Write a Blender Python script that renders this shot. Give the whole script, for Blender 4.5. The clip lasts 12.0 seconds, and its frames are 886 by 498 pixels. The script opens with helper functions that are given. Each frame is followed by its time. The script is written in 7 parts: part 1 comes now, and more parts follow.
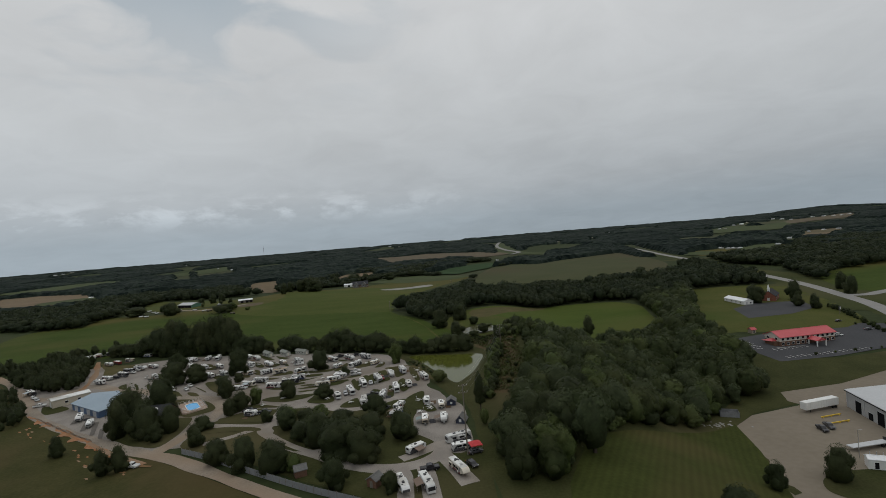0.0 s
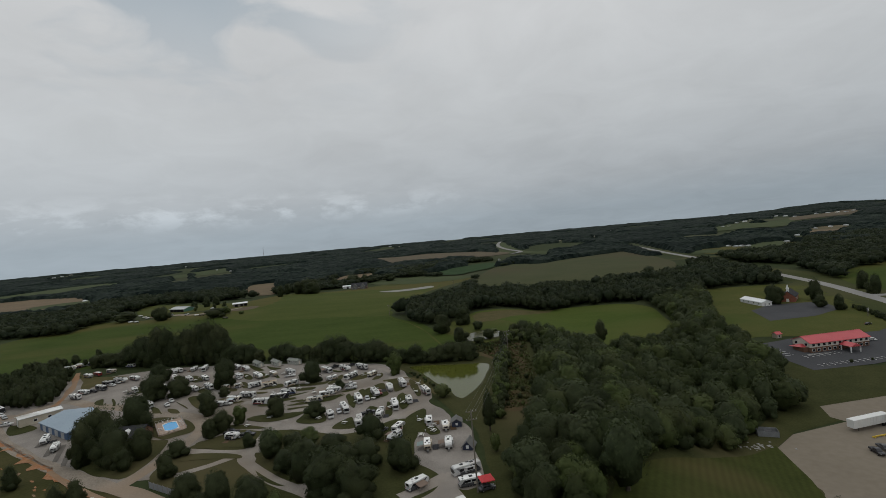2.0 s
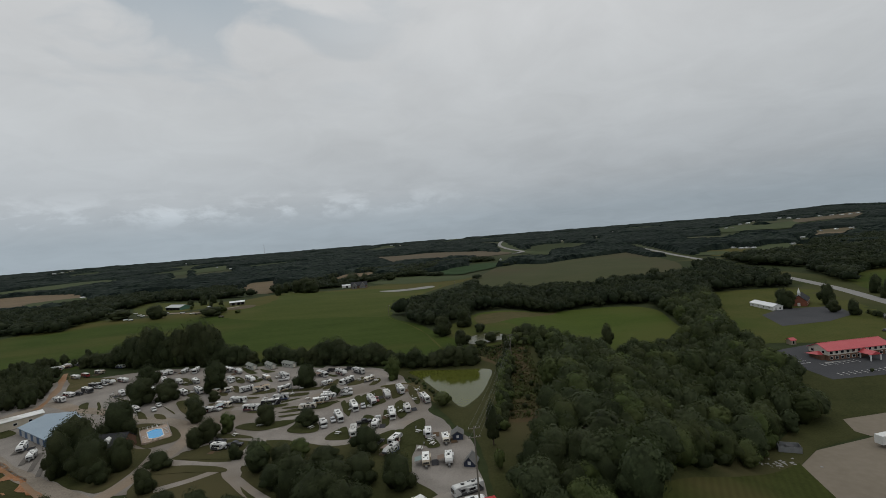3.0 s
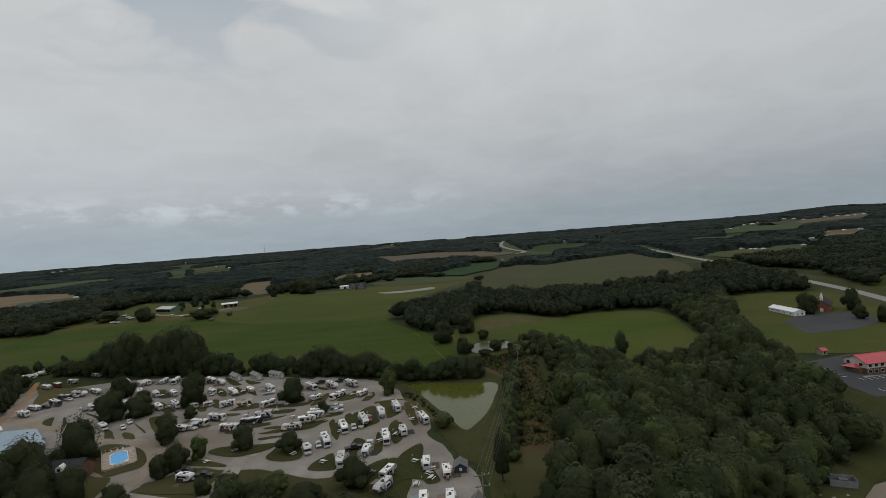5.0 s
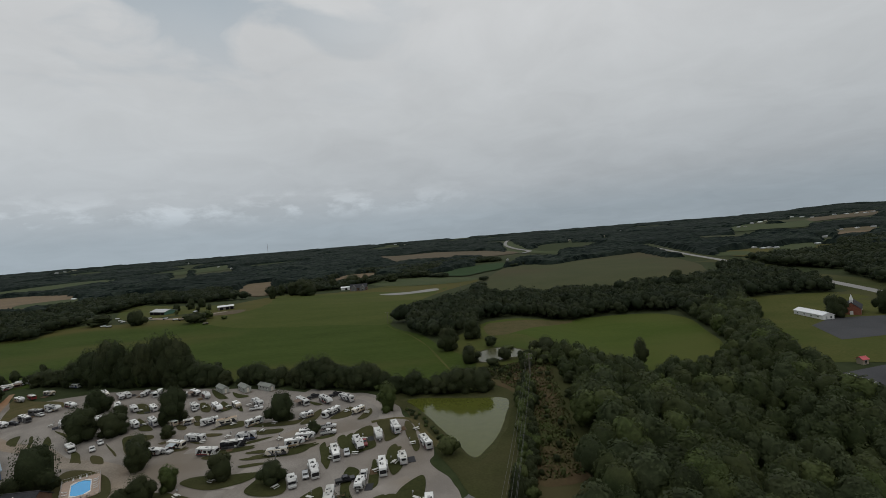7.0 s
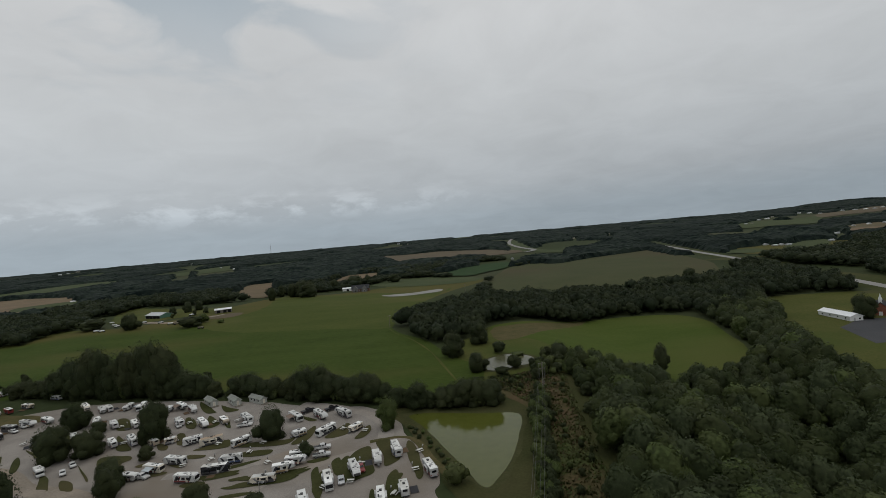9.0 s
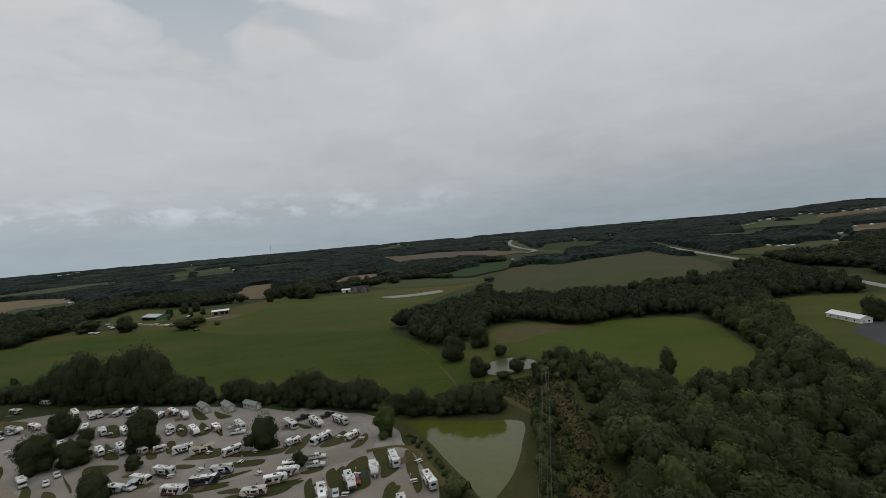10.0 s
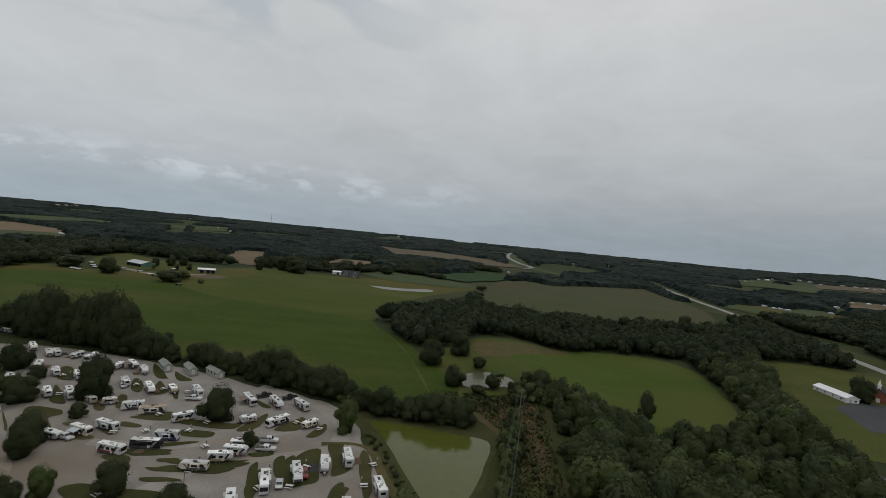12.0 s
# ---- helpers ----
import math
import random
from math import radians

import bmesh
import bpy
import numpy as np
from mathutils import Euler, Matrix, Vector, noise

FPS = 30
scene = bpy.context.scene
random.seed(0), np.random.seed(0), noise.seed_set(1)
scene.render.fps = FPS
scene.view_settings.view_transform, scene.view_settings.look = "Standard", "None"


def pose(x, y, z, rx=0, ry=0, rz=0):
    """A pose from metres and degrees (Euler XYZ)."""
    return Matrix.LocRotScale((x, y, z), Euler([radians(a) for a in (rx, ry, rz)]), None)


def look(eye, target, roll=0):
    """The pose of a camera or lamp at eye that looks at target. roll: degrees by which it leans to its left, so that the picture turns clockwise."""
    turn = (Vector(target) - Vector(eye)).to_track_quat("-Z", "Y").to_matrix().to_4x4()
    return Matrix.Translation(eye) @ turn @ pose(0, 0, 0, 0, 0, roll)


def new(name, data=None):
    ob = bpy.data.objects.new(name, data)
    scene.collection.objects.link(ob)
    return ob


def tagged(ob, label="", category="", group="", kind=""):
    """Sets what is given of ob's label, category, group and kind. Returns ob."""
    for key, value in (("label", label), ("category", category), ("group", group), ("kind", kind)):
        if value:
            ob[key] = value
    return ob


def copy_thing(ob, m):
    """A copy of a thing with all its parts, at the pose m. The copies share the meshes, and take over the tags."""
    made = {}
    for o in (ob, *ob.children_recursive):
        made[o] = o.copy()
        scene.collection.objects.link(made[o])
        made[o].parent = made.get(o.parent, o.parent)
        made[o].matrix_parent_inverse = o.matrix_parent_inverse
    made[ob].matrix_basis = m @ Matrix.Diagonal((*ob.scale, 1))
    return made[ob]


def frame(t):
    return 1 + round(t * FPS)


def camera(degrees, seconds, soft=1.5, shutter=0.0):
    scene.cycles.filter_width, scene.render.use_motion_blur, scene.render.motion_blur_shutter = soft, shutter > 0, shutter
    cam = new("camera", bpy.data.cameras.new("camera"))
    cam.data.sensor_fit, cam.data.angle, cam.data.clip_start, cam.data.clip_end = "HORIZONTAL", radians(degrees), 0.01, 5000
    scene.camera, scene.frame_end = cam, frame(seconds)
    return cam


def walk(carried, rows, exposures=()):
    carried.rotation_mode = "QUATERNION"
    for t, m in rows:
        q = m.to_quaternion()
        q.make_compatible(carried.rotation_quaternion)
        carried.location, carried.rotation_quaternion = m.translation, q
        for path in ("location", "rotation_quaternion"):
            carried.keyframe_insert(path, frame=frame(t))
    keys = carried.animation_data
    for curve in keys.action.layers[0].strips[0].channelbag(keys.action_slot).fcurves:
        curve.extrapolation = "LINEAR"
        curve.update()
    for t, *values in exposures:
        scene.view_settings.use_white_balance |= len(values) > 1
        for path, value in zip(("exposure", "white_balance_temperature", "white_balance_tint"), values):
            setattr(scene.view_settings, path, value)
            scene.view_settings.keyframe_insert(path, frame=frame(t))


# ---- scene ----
cam = camera(85.0, 12.0, soft=0.8)
PATH = [
    (0, (1.09, 1.82, 62.00), (1.69, 101.82, 59.90), -4.7),
    (0.5, (0.53, 6.83, 62.14), (1.23, 106.78, 59.99), -4.9),
    (1, (0.38, 11.71, 62.28), (1.03, 111.71, 60.13), -5.0),
    (1.5, (0.62, 16.58, 62.45), (1.07, 116.53, 60.20), -5.1),
    (2, (0.39, 21.78, 62.49), (0.89, 121.73, 60.29), -5.1),
    (2.5, (0.39, 27.05, 62.54), (0.74, 127.00, 60.24), -4.8),
    (3, (0.31, 32.35, 62.54), (0.56, 132.35, 60.19), -4.6),
    (5, (0.30, 53.16, 62.71), (0.35, 153.11, 60.31), -4.4),
    (5.5, (0.35, 58.44, 62.78), (0.10, 158.39, 60.38), -4.3),
    (6, (0.22, 63.37, 62.79), (0.07, 163.32, 60.34), -4.5),
    (6.5, (0.25, 68.32, 62.63), (-0.40, 168.27, 60.23), -4.5),
    (7, (0.07, 73.18, 62.72), (-0.63, 173.18, 60.27), -4.6),
    (9, (-0.50, 90.00, 62.89), (-1.90, 190.00, 60.29), -5.0),
    (9.5, (-0.66, 93.35, 62.83), (-2.16, 193.30, 60.28), -5.2),
    (10, (-0.44, 96.35, 62.79), (-1.89, 196.30, 60.34), -5.0),
    (10.5, (-0.46, 98.77, 62.76), (-2.01, 198.72, 60.36), -4.5),
    (11, (-0.20, 100.60, 62.75), (-1.65, 200.55, 60.45), -3.9),
    (11.5, (0.03, 102.15, 62.65), (-1.32, 202.15, 60.35), -3.1),
    (11.6, (0.02, 102.46, 62.65), (-1.28, 202.45, 60.34), -2.1),
    (11.7, (0.00, 102.75, 62.65), (-1.27, 202.75, 60.33), -0.6),
    (11.8, (-0.02, 103.03, 62.64), (-1.25, 203.00, 60.32), 1.4),
    (11.9, (-0.04, 103.30, 62.64), (-1.23, 203.26, 60.30), 3.9),
    (12, (-0.06, 103.57, 62.64), (-1.21, 203.52, 60.29), 5.6),
]
walk(cam, [(t, look(eye, target, roll)) for t, eye, target, roll in PATH])

# ---- world and light ----
world = bpy.data.worlds.new("overcast_sky")
scene.world = world
world.use_nodes = True
wt = world.node_tree
wt.nodes.clear()


def wnode(kind, **settings):
    n = wt.nodes.new(kind)
    for k, v in settings.items():
        n.inputs[k].default_value = v
    return n


w_out = wnode("ShaderNodeOutputWorld")
w_bg = wnode("ShaderNodeBackground", Strength=1.0)
w_co = wnode("ShaderNodeTexCoord")
w_sep = wnode("ShaderNodeSeparateXYZ")
wt.links.new(w_co.outputs["Generated"], w_sep.inputs[0])
# height bands of the cloud deck
w_ramp = wnode("ShaderNodeValToRGB")
ramp = w_ramp.color_ramp
ramp.elements[0].position, ramp.elements[0].color = 0.0, (0.295, 0.345, 0.385, 1)
ramp.elements[1].position, ramp.elements[1].color = 1.0, (0.88, 0.89, 0.88, 1)
for p, c in ((0.035, (0.310, 0.36, 0.40, 1)), (0.10, (0.380, 0.411, 0.436, 1)), (0.22, (0.482, 0.506, 0.523, 1)), (0.42, (0.597, 0.611, 0.622, 1))):
    e = ramp.elements.new(p)
    e.color = c
wt.links.new(w_sep.outputs["Z"], w_ramp.inputs[0])
# flattened direction, so that clouds close up towards the horizon
w_add = wnode("ShaderNodeMath")
w_add.operation = "ADD"
w_add.inputs[1].default_value = 0.2
wt.links.new(w_sep.outputs["Z"], w_add.inputs[0])
w_max = wnode("ShaderNodeMath")
w_max.operation = "MAXIMUM"
w_max.inputs[1].default_value = 0.05
wt.links.new(w_add.outputs[0], w_max.inputs[0])
w_dx, w_dy = wnode("ShaderNodeMath"), wnode("ShaderNodeMath")
for n, axis in ((w_dx, "X"), (w_dy, "Y")):
    n.operation = "DIVIDE"
    wt.links.new(w_sep.outputs[axis], n.inputs[0])
    wt.links.new(w_max.outputs[0], n.inputs[1])
w_flat = wnode("ShaderNodeCombineXYZ")
wt.links.new(w_dx.outputs[0], w_flat.inputs[0])
wt.links.new(w_dy.outputs[0], w_flat.inputs[1])
w_n1 = wnode("ShaderNodeTexNoise", Scale=2.8, Detail=8.0, Roughness=0.6, Distortion=0.6)
w_n2 = wnode("ShaderNodeTexNoise", Scale=0.45, Detail=3.0, Roughness=0.5)
for n in (w_n1, w_n2):
    wt.links.new(w_flat.outputs[0], n.inputs["Vector"])
w_mr1 = wnode("ShaderNodeMapRange")
for i, v in enumerate((0.3, 0.7, 0.95, 1.05)):
    w_mr1.inputs[i + 1].default_value = v
w_mr2 = wnode("ShaderNodeMapRange")
for i, v in enumerate((0.3, 0.7, 0.90, 1.08)):
    w_mr2.inputs[i + 1].default_value = v
wt.links.new(w_n1.outputs["Fac"], w_mr1.inputs[0])
wt.links.new(w_n2.outputs["Fac"], w_mr2.inputs[0])
w_mul = wnode("ShaderNodeMath")
w_mul.operation = "MULTIPLY"
wt.links.new(w_mr1.outputs[0], w_mul.inputs[0])
wt.links.new(w_mr2.outputs[0], w_mul.inputs[1])
# a band of small puffs low over the horizon
w_puff = wnode("ShaderNodeTexNoise", Scale=11.0, Detail=9.0, Roughness=0.60, Distortion=0.2)
w_pmap = wnode("ShaderNodeMapping")
w_pmap.inputs["Scale"].default_value = (1.0, 1.0, 2.4)
wt.links.new(w_co.outputs["Generated"], w_pmap.inputs[0])
wt.links.new(w_pmap.outputs[0], w_puff.inputs["Vector"])
w_pr = wnode("ShaderNodeMapRange")
for i, v in enumerate((0.49, 0.62, 0.0, 1.0)):
    w_pr.inputs[i + 1].default_value = v
wt.links.new(w_puff.outputs["Fac"], w_pr.inputs[0])
w_band = wnode("ShaderNodeValToRGB")
band = w_band.color_ramp
band.elements[0].position, band.elements[0].color = 0.050, (0, 0, 0, 1)
band.elements[1].position, band.elements[1].color = 0.125, (0, 0, 0, 1)
e = band.elements.new(0.078)
e.color = (1, 1, 1, 1)
wt.links.new(w_sep.outputs["Z"], w_band.inputs[0])
w_pm = wnode("ShaderNodeMath")
w_pm.operation = "MULTIPLY"
wt.links.new(w_pr.outputs[0], w_pm.inputs[0])
wt.links.new(w_band.outputs["Color"], w_pm.inputs[1])
w_pm2 = wnode("ShaderNodeMath")
w_pm2.operation = "MULTIPLY"
# only in the north-west
w_side = wnode("ShaderNodeMapRange")
for i, v in enumerate((0.18, -0.22, 0.03, 0.35)):
    w_side.inputs[i + 1].default_value = v
wt.links.new(w_sep.outputs["X"], w_side.inputs[0])
wt.links.new(w_side.outputs[0], w_pm2.inputs[1])
wt.links.new(w_pm.outputs[0], w_pm2.inputs[0])
w_tot = wnode("ShaderNodeMath")
w_tot.operation = "ADD"
wt.links.new(w_mul.outputs[0], w_tot.inputs[0])
wt.links.new(w_pm2.outputs[0], w_tot.inputs[1])
# the deck is thinner and brighter low in the north-west
w_left, w_low, w_lift, w_gain = wnode("ShaderNodeMapRange"), wnode("ShaderNodeMapRange"), wnode("ShaderNodeMath"), wnode("ShaderNodeMath")
for n, vals in ((w_left, (0.25, -0.6, 0.0, 0.20)), (w_low, (0.36, 0.10, 0.0, 1.0))):
    for i, v in enumerate(vals):
        n.inputs[i + 1].default_value = v
wt.links.new(w_sep.outputs["X"], w_left.inputs[0])
wt.links.new(w_sep.outputs["Z"], w_low.inputs[0])
w_lift.operation, w_gain.operation = "MULTIPLY", "ADD"
wt.links.new(w_left.outputs[0], w_lift.inputs[0])
wt.links.new(w_low.outputs[0], w_lift.inputs[1])
wt.links.new(w_lift.outputs[0], w_gain.inputs[0])
wt.links.new(w_tot.outputs[0], w_gain.inputs[1])
w_col = wnode("ShaderNodeVectorMath")
w_col.operation = "SCALE"
wt.links.new(w_ramp.outputs["Color"], w_col.inputs[0])
wt.links.new(w_gain.outputs[0], w_col.inputs["Scale"])
# darker blue-grey rolls of cloud high in the west
w_roll = wnode("ShaderNodeTexNoise", Scale=2.6, Detail=6.0, Roughness=0.5, Distortion=0.5)
wt.links.new(w_flat.outputs[0], w_roll.inputs["Vector"])
w_rr, w_rx, w_rz, w_ra, w_rb = wnode("ShaderNodeMapRange"), wnode("ShaderNodeMapRange"), wnode("ShaderNodeMapRange"), wnode("ShaderNodeMath"), wnode("ShaderNodeMath")
for n, vals in ((w_rr, (0.46, 0.56, 0.0, 1.0)), (w_rx, (0.05, -0.35, 0.0, 1.0)), (w_rz, (0.26, 0.46, 0.0, 1.0))):
    for i, v in enumerate(vals):
        n.inputs[i + 1].default_value = v
wt.links.new(w_roll.outputs["Fac"], w_rr.inputs[0])
wt.links.new(w_sep.outputs["X"], w_rx.inputs[0])
wt.links.new(w_sep.outputs["Z"], w_rz.inputs[0])
w_ra.operation = w_rb.operation = "MULTIPLY"
wt.links.new(w_rr.outputs[0], w_ra.inputs[0])
wt.links.new(w_rx.outputs[0], w_ra.inputs[1])
wt.links.new(w_ra.outputs[0], w_rb.inputs[0])
wt.links.new(w_rz.outputs[0], w_rb.inputs[1])
w_mix = wnode("ShaderNodeMix")
w_mix.data_type = "RGBA"
w_mix.inputs["B"].default_value = (0.36, 0.42, 0.47, 1)
wt.links.new(w_col.outputs[0], w_mix.inputs["A"])
wt.links.new(w_rb.outputs[0], w_mix.inputs["Factor"])
wt.links.new(w_mix.outputs["Result"], w_bg.inputs["Color"])
wt.links.new(w_bg.outputs[0], w_out.inputs[0])

sun = new("sun", bpy.data.lights.new("sun", "SUN"))
sun.data.energy, sun.data.angle, sun.data.color = 0.25, radians(25), (1.0, 0.96, 0.9)
sun.matrix_world = pose(0, 0, 300) @ Euler((radians(-22), 0, radians(20))).to_matrix().to_4x4()

# ---- materials ----


def surface(name, a, b, scale=0.2, fine=3.0, rough=0.85, bump=0.0, metal=0.0, spread=(0.35, 0.65), each=0.0, c=None, mid=0.02, stretch=None, dry=None):
    """Two colours mixed by noise at a large and a fine scale, with relief."""
    m = bpy.data.materials.new(name)
    m.use_nodes = True
    t = m.node_tree
    bsdf = t.nodes["Principled BSDF"]
    bsdf.inputs["Roughness"].default_value = rough
    bsdf.inputs["Metallic"].default_value = metal
    if rough > 0.84:
        bsdf.inputs["Specular IOR Level"].default_value = 0.06
    geo = t.nodes.new("ShaderNodeNewGeometry")
    n1, n2, n3 = (t.nodes.new("ShaderNodeTexNoise") for _ in range(3))
    for n, s, d in ((n1, scale, 6), (n2, fine, 5), (n3, scale * 0.17, 3)):
        n.inputs["Scale"].default_value, n.inputs["Detail"].default_value = s, d
        t.links.new(geo.outputs["Position"], n.inputs["Vector"])
        if stretch:
            lay = t.nodes.new("ShaderNodeMapping")
            lay.inputs["Scale"].default_value = stretch
            lay.inputs["Rotation"].default_value = (0, 0, radians(-12))
            t.links.new(geo.outputs["Position"], lay.inputs["Vector"])
            t.links.new(lay.outputs[0], n.inputs["Vector"])
    add = t.nodes.new("ShaderNodeMath")
    add.operation = "ADD"
    half = t.nodes.new("ShaderNodeMath")
    half.operation, half.inputs[1].default_value = "MULTIPLY", 0.5
    t.links.new(n1.outputs["Fac"], add.inputs[0])
    t.links.new(n2.outputs["Fac"], add.inputs[1])
    t.links.new(add.outputs[0], half.inputs[0])
    mr = t.nodes.new("ShaderNodeMapRange")
    mr.inputs[1].default_value, mr.inputs[2].default_value = spread
    t.links.new(half.outputs[0], mr.inputs[0])
    mix = t.nodes.new("ShaderNodeMix")
    mix.data_type = "RGBA"
    mix.inputs["A"].default_value, mix.inputs["B"].default_value = (*a, 1), (*b, 1)
    t.links.new(mr.outputs[0], mix.inputs["Factor"])
    last = mix.outputs["Result"]
    if c:
        mr3 = t.nodes.new("ShaderNodeMapRange")
        mr3.inputs[1].default_value, mr3.inputs[2].default_value = 0.48, 0.66
        t.links.new(n3.outputs["Fac"], mr3.inputs[0])
        if dry:
            # the upper slope is drier
            sep, up, more = t.nodes.new("ShaderNodeSeparateXYZ"), t.nodes.new("ShaderNodeMapRange"), t.nodes.new("ShaderNodeMath")
            t.links.new(geo.outputs["Position"], sep.inputs[0])
            for i, v in enumerate((dry[0], dry[1], -0.05, dry[2])):
                up.inputs[i + 1].default_value = v
            t.links.new(sep.outputs["Y"], up.inputs[0])
            t.links.new(up.outputs[0], more.inputs[0])
            t.links.new(n3.outputs["Fac"], more.inputs[1])
            t.links.new(more.outputs[0], mr3.inputs[0])
        mix3 = t.nodes.new("ShaderNodeMix")
        mix3.data_type = "RGBA"
        mix3.inputs["B"].default_value = (*c, 1)
        t.links.new(last, mix3.inputs["A"])
        t.links.new(mr3.outputs[0], mix3.inputs["Factor"])
        last = mix3.outputs["Result"]
    if each:
        info = t.nodes.new("ShaderNodeObjectInfo")
        hsv = t.nodes.new("ShaderNodeHueSaturation")
        mre = t.nodes.new("ShaderNodeMapRange")
        mre.inputs[3].default_value, mre.inputs[4].default_value = 1 - each, 1 + each
        t.links.new(info.outputs["Random"], mre.inputs[0])
        t.links.new(mre.outputs[0], hsv.inputs["Value"])
        t.links.new(last, hsv.inputs["Color"])
        last = hsv.outputs["Color"]
    t.links.new(last, bsdf.inputs["Base Color"])
    if bump:
        bp = t.nodes.new("ShaderNodeBump")
        bp.inputs["Strength"].default_value, bp.inputs["Distance"].default_value = bump, mid
        t.links.new(n2.outputs["Fac"], bp.inputs["Height"])
        t.links.new(bp.outputs[0], bsdf.inputs["Normal"])
    return m


def foliage(name, a, b, c, gloss=0.12):
    """Leaves: colour varies from clump to clump and from tree to tree."""
    m = bpy.data.materials.new(name)
    m.use_nodes = True
    t = m.node_tree
    bsdf = t.nodes["Principled BSDF"]
    bsdf.inputs["Roughness"].default_value = 0.6
    bsdf.inputs["Specular IOR Level"].default_value = gloss
    geo, info = t.nodes.new("ShaderNodeNewGeometry"), t.nodes.new("ShaderNodeObjectInfo")
    m1, m2 = t.nodes.new("ShaderNodeMix"), t.nodes.new("ShaderNodeMix")
    m1.data_type = m2.data_type = "RGBA"
    m1.inputs["A"].default_value, m1.inputs["B"].default_value = (*a, 1), (*b, 1)
    m2.inputs["B"].default_value = (*c, 1)
    t.links.new(geo.outputs["Random Per Island"], m1.inputs["Factor"])
    t.links.new(m1.outputs["Result"], m2.inputs["A"])
    noise_big = t.nodes.new("ShaderNodeTexNoise")
    noise_big.inputs["Scale"].default_value, noise_big.inputs["Detail"].default_value = 0.06, 2
    t.links.new(geo.outputs["Position"], noise_big.inputs["Vector"])
    patchy, own, add = t.nodes.new("ShaderNodeMapRange"), t.nodes.new("ShaderNodeMapRange"), t.nodes.new("ShaderNodeMath")
    for n, vals in ((patchy, (0.40, 0.62, 0.0, 1.0)), (own, (0.0, 1.0, 0.45, 1.0))):
        for i, v in enumerate(vals):
            n.inputs[i + 1].default_value = v
    add.operation = "MULTIPLY"
    t.links.new(info.outputs["Random"], own.inputs[0])
    t.links.new(noise_big.outputs["Fac"], patchy.inputs[0])
    t.links.new(own.outputs[0], add.inputs[0])
    t.links.new(patchy.outputs[0], add.inputs[1])
    t.links.new(add.outputs[0], m2.inputs["Factor"])
    fine_leaf = t.nodes.new("ShaderNodeTexNoise")
    fine_leaf.inputs["Scale"].default_value, fine_leaf.inputs["Detail"].default_value, fine_leaf.inputs["Roughness"].default_value = 0.35, 6, 0.7
    t.links.new(geo.outputs["Position"], fine_leaf.inputs["Vector"])
    mr = t.nodes.new("ShaderNodeMapRange")
    for i, v in enumerate((0.34, 0.66, 0.72, 1.28)):
        mr.inputs[i + 1].default_value = v
    t.links.new(fine_leaf.outputs["Fac"], mr.inputs[0])
    hsv = t.nodes.new("ShaderNodeHueSaturation")
    t.links.new(mr.outputs[0], hsv.inputs["Value"])
    t.links.new(m2.outputs["Result"], hsv.inputs["Color"])
    t.links.new(hsv.outputs["Color"], bsdf.inputs["Base Color"])
    # light passes through the leaves
    through_leaf, blend = t.nodes.new("ShaderNodeBsdfTranslucent"), t.nodes.new("ShaderNodeMixShader")
    t.links.new(hsv.outputs["Color"], through_leaf.inputs["Color"])
    blend.inputs[0].default_value = 0.4
    t.links.new(bsdf.outputs[0], blend.inputs[1])
    t.links.new(through_leaf.outputs[0], blend.inputs[2])
    t.links.new(blend.outputs[0], t.nodes["Material Output"].inputs["Surface"])
    return m


def plain(name, col, rough=0.5, metal=0.0, grime=0.12, scale=1.2):
    return surface(name, col, tuple(v * (1 - grime) for v in col), scale, 9.0, rough, 0.0, metal, (0.3, 0.7))


M_GROUND = surface("rough_land", (0.026, 0.036, 0.014), (0.042, 0.052, 0.022), 0.012, 0.25, 0.95, c=(0.058, 0.062, 0.034))
M_MEADOW = surface("meadow_grass", (0.031, 0.050, 0.008), (0.050, 0.070, 0.014), 0.035, 0.5, 0.95, c=(0.078, 0.072, 0.022), spread=(0.36, 0.64), stretch=(0.55, 1.5, 1), dry=(400, 640, 0.24))
M_PADDOCK = surface("bright_paddock_grass", (0.044, 0.066, 0.011), (0.062, 0.084, 0.017), 0.04, 0.6, 0.95, c=(0.074, 0.080, 0.022), stretch=(0.55, 1.5, 1))
M_UPPER = surface("dry_upper_hay", (0.046, 0.062, 0.013), (0.066, 0.078, 0.019), 0.03, 0.5, 0.95, c=(0.092, 0.086, 0.030), spread=(0.36, 0.64), stretch=(0.55, 1.5, 1))
M_VERGE = surface("roadside_grass", (0.034, 0.043, 0.014), (0.050, 0.057, 0.020), 0.06, 0.7, 0.95, c=(0.062, 0.062, 0.026))
M_DEEPGREEN = surface("tall_green_crop", (0.024, 0.046, 0.018), (0.034, 0.060, 0.024), 0.03, 0.5, 0.95)
M_OLIVE = surface("dry_olive_grass", (0.050, 0.061, 0.014), (0.082, 0.082, 0.025), 0.05, 0.7, 0.95, c=(0.046, 0.066, 0.014))
# cooler, duller green than the near grass: distance haze put into the colour
M_FARGRASS = surface("far_pasture", (0.046, 0.062, 0.028), (0.066, 0.078, 0.037), 0.02, 0.3, 0.95)
M_LAWN = surface("mown_lawn", (0.030, 0.035, 0.012), (0.051, 0.053, 0.020), 0.09, 1.4, 0.95, c=(0.074, 0.064, 0.031), spread=(0.38, 0.62))
M_ROUGH = surface("rank_grass", (0.034, 0.038, 0.012), (0.062, 0.056, 0.022), 0.10, 1.0, 0.95, c=(0.078, 0.058, 0.027))
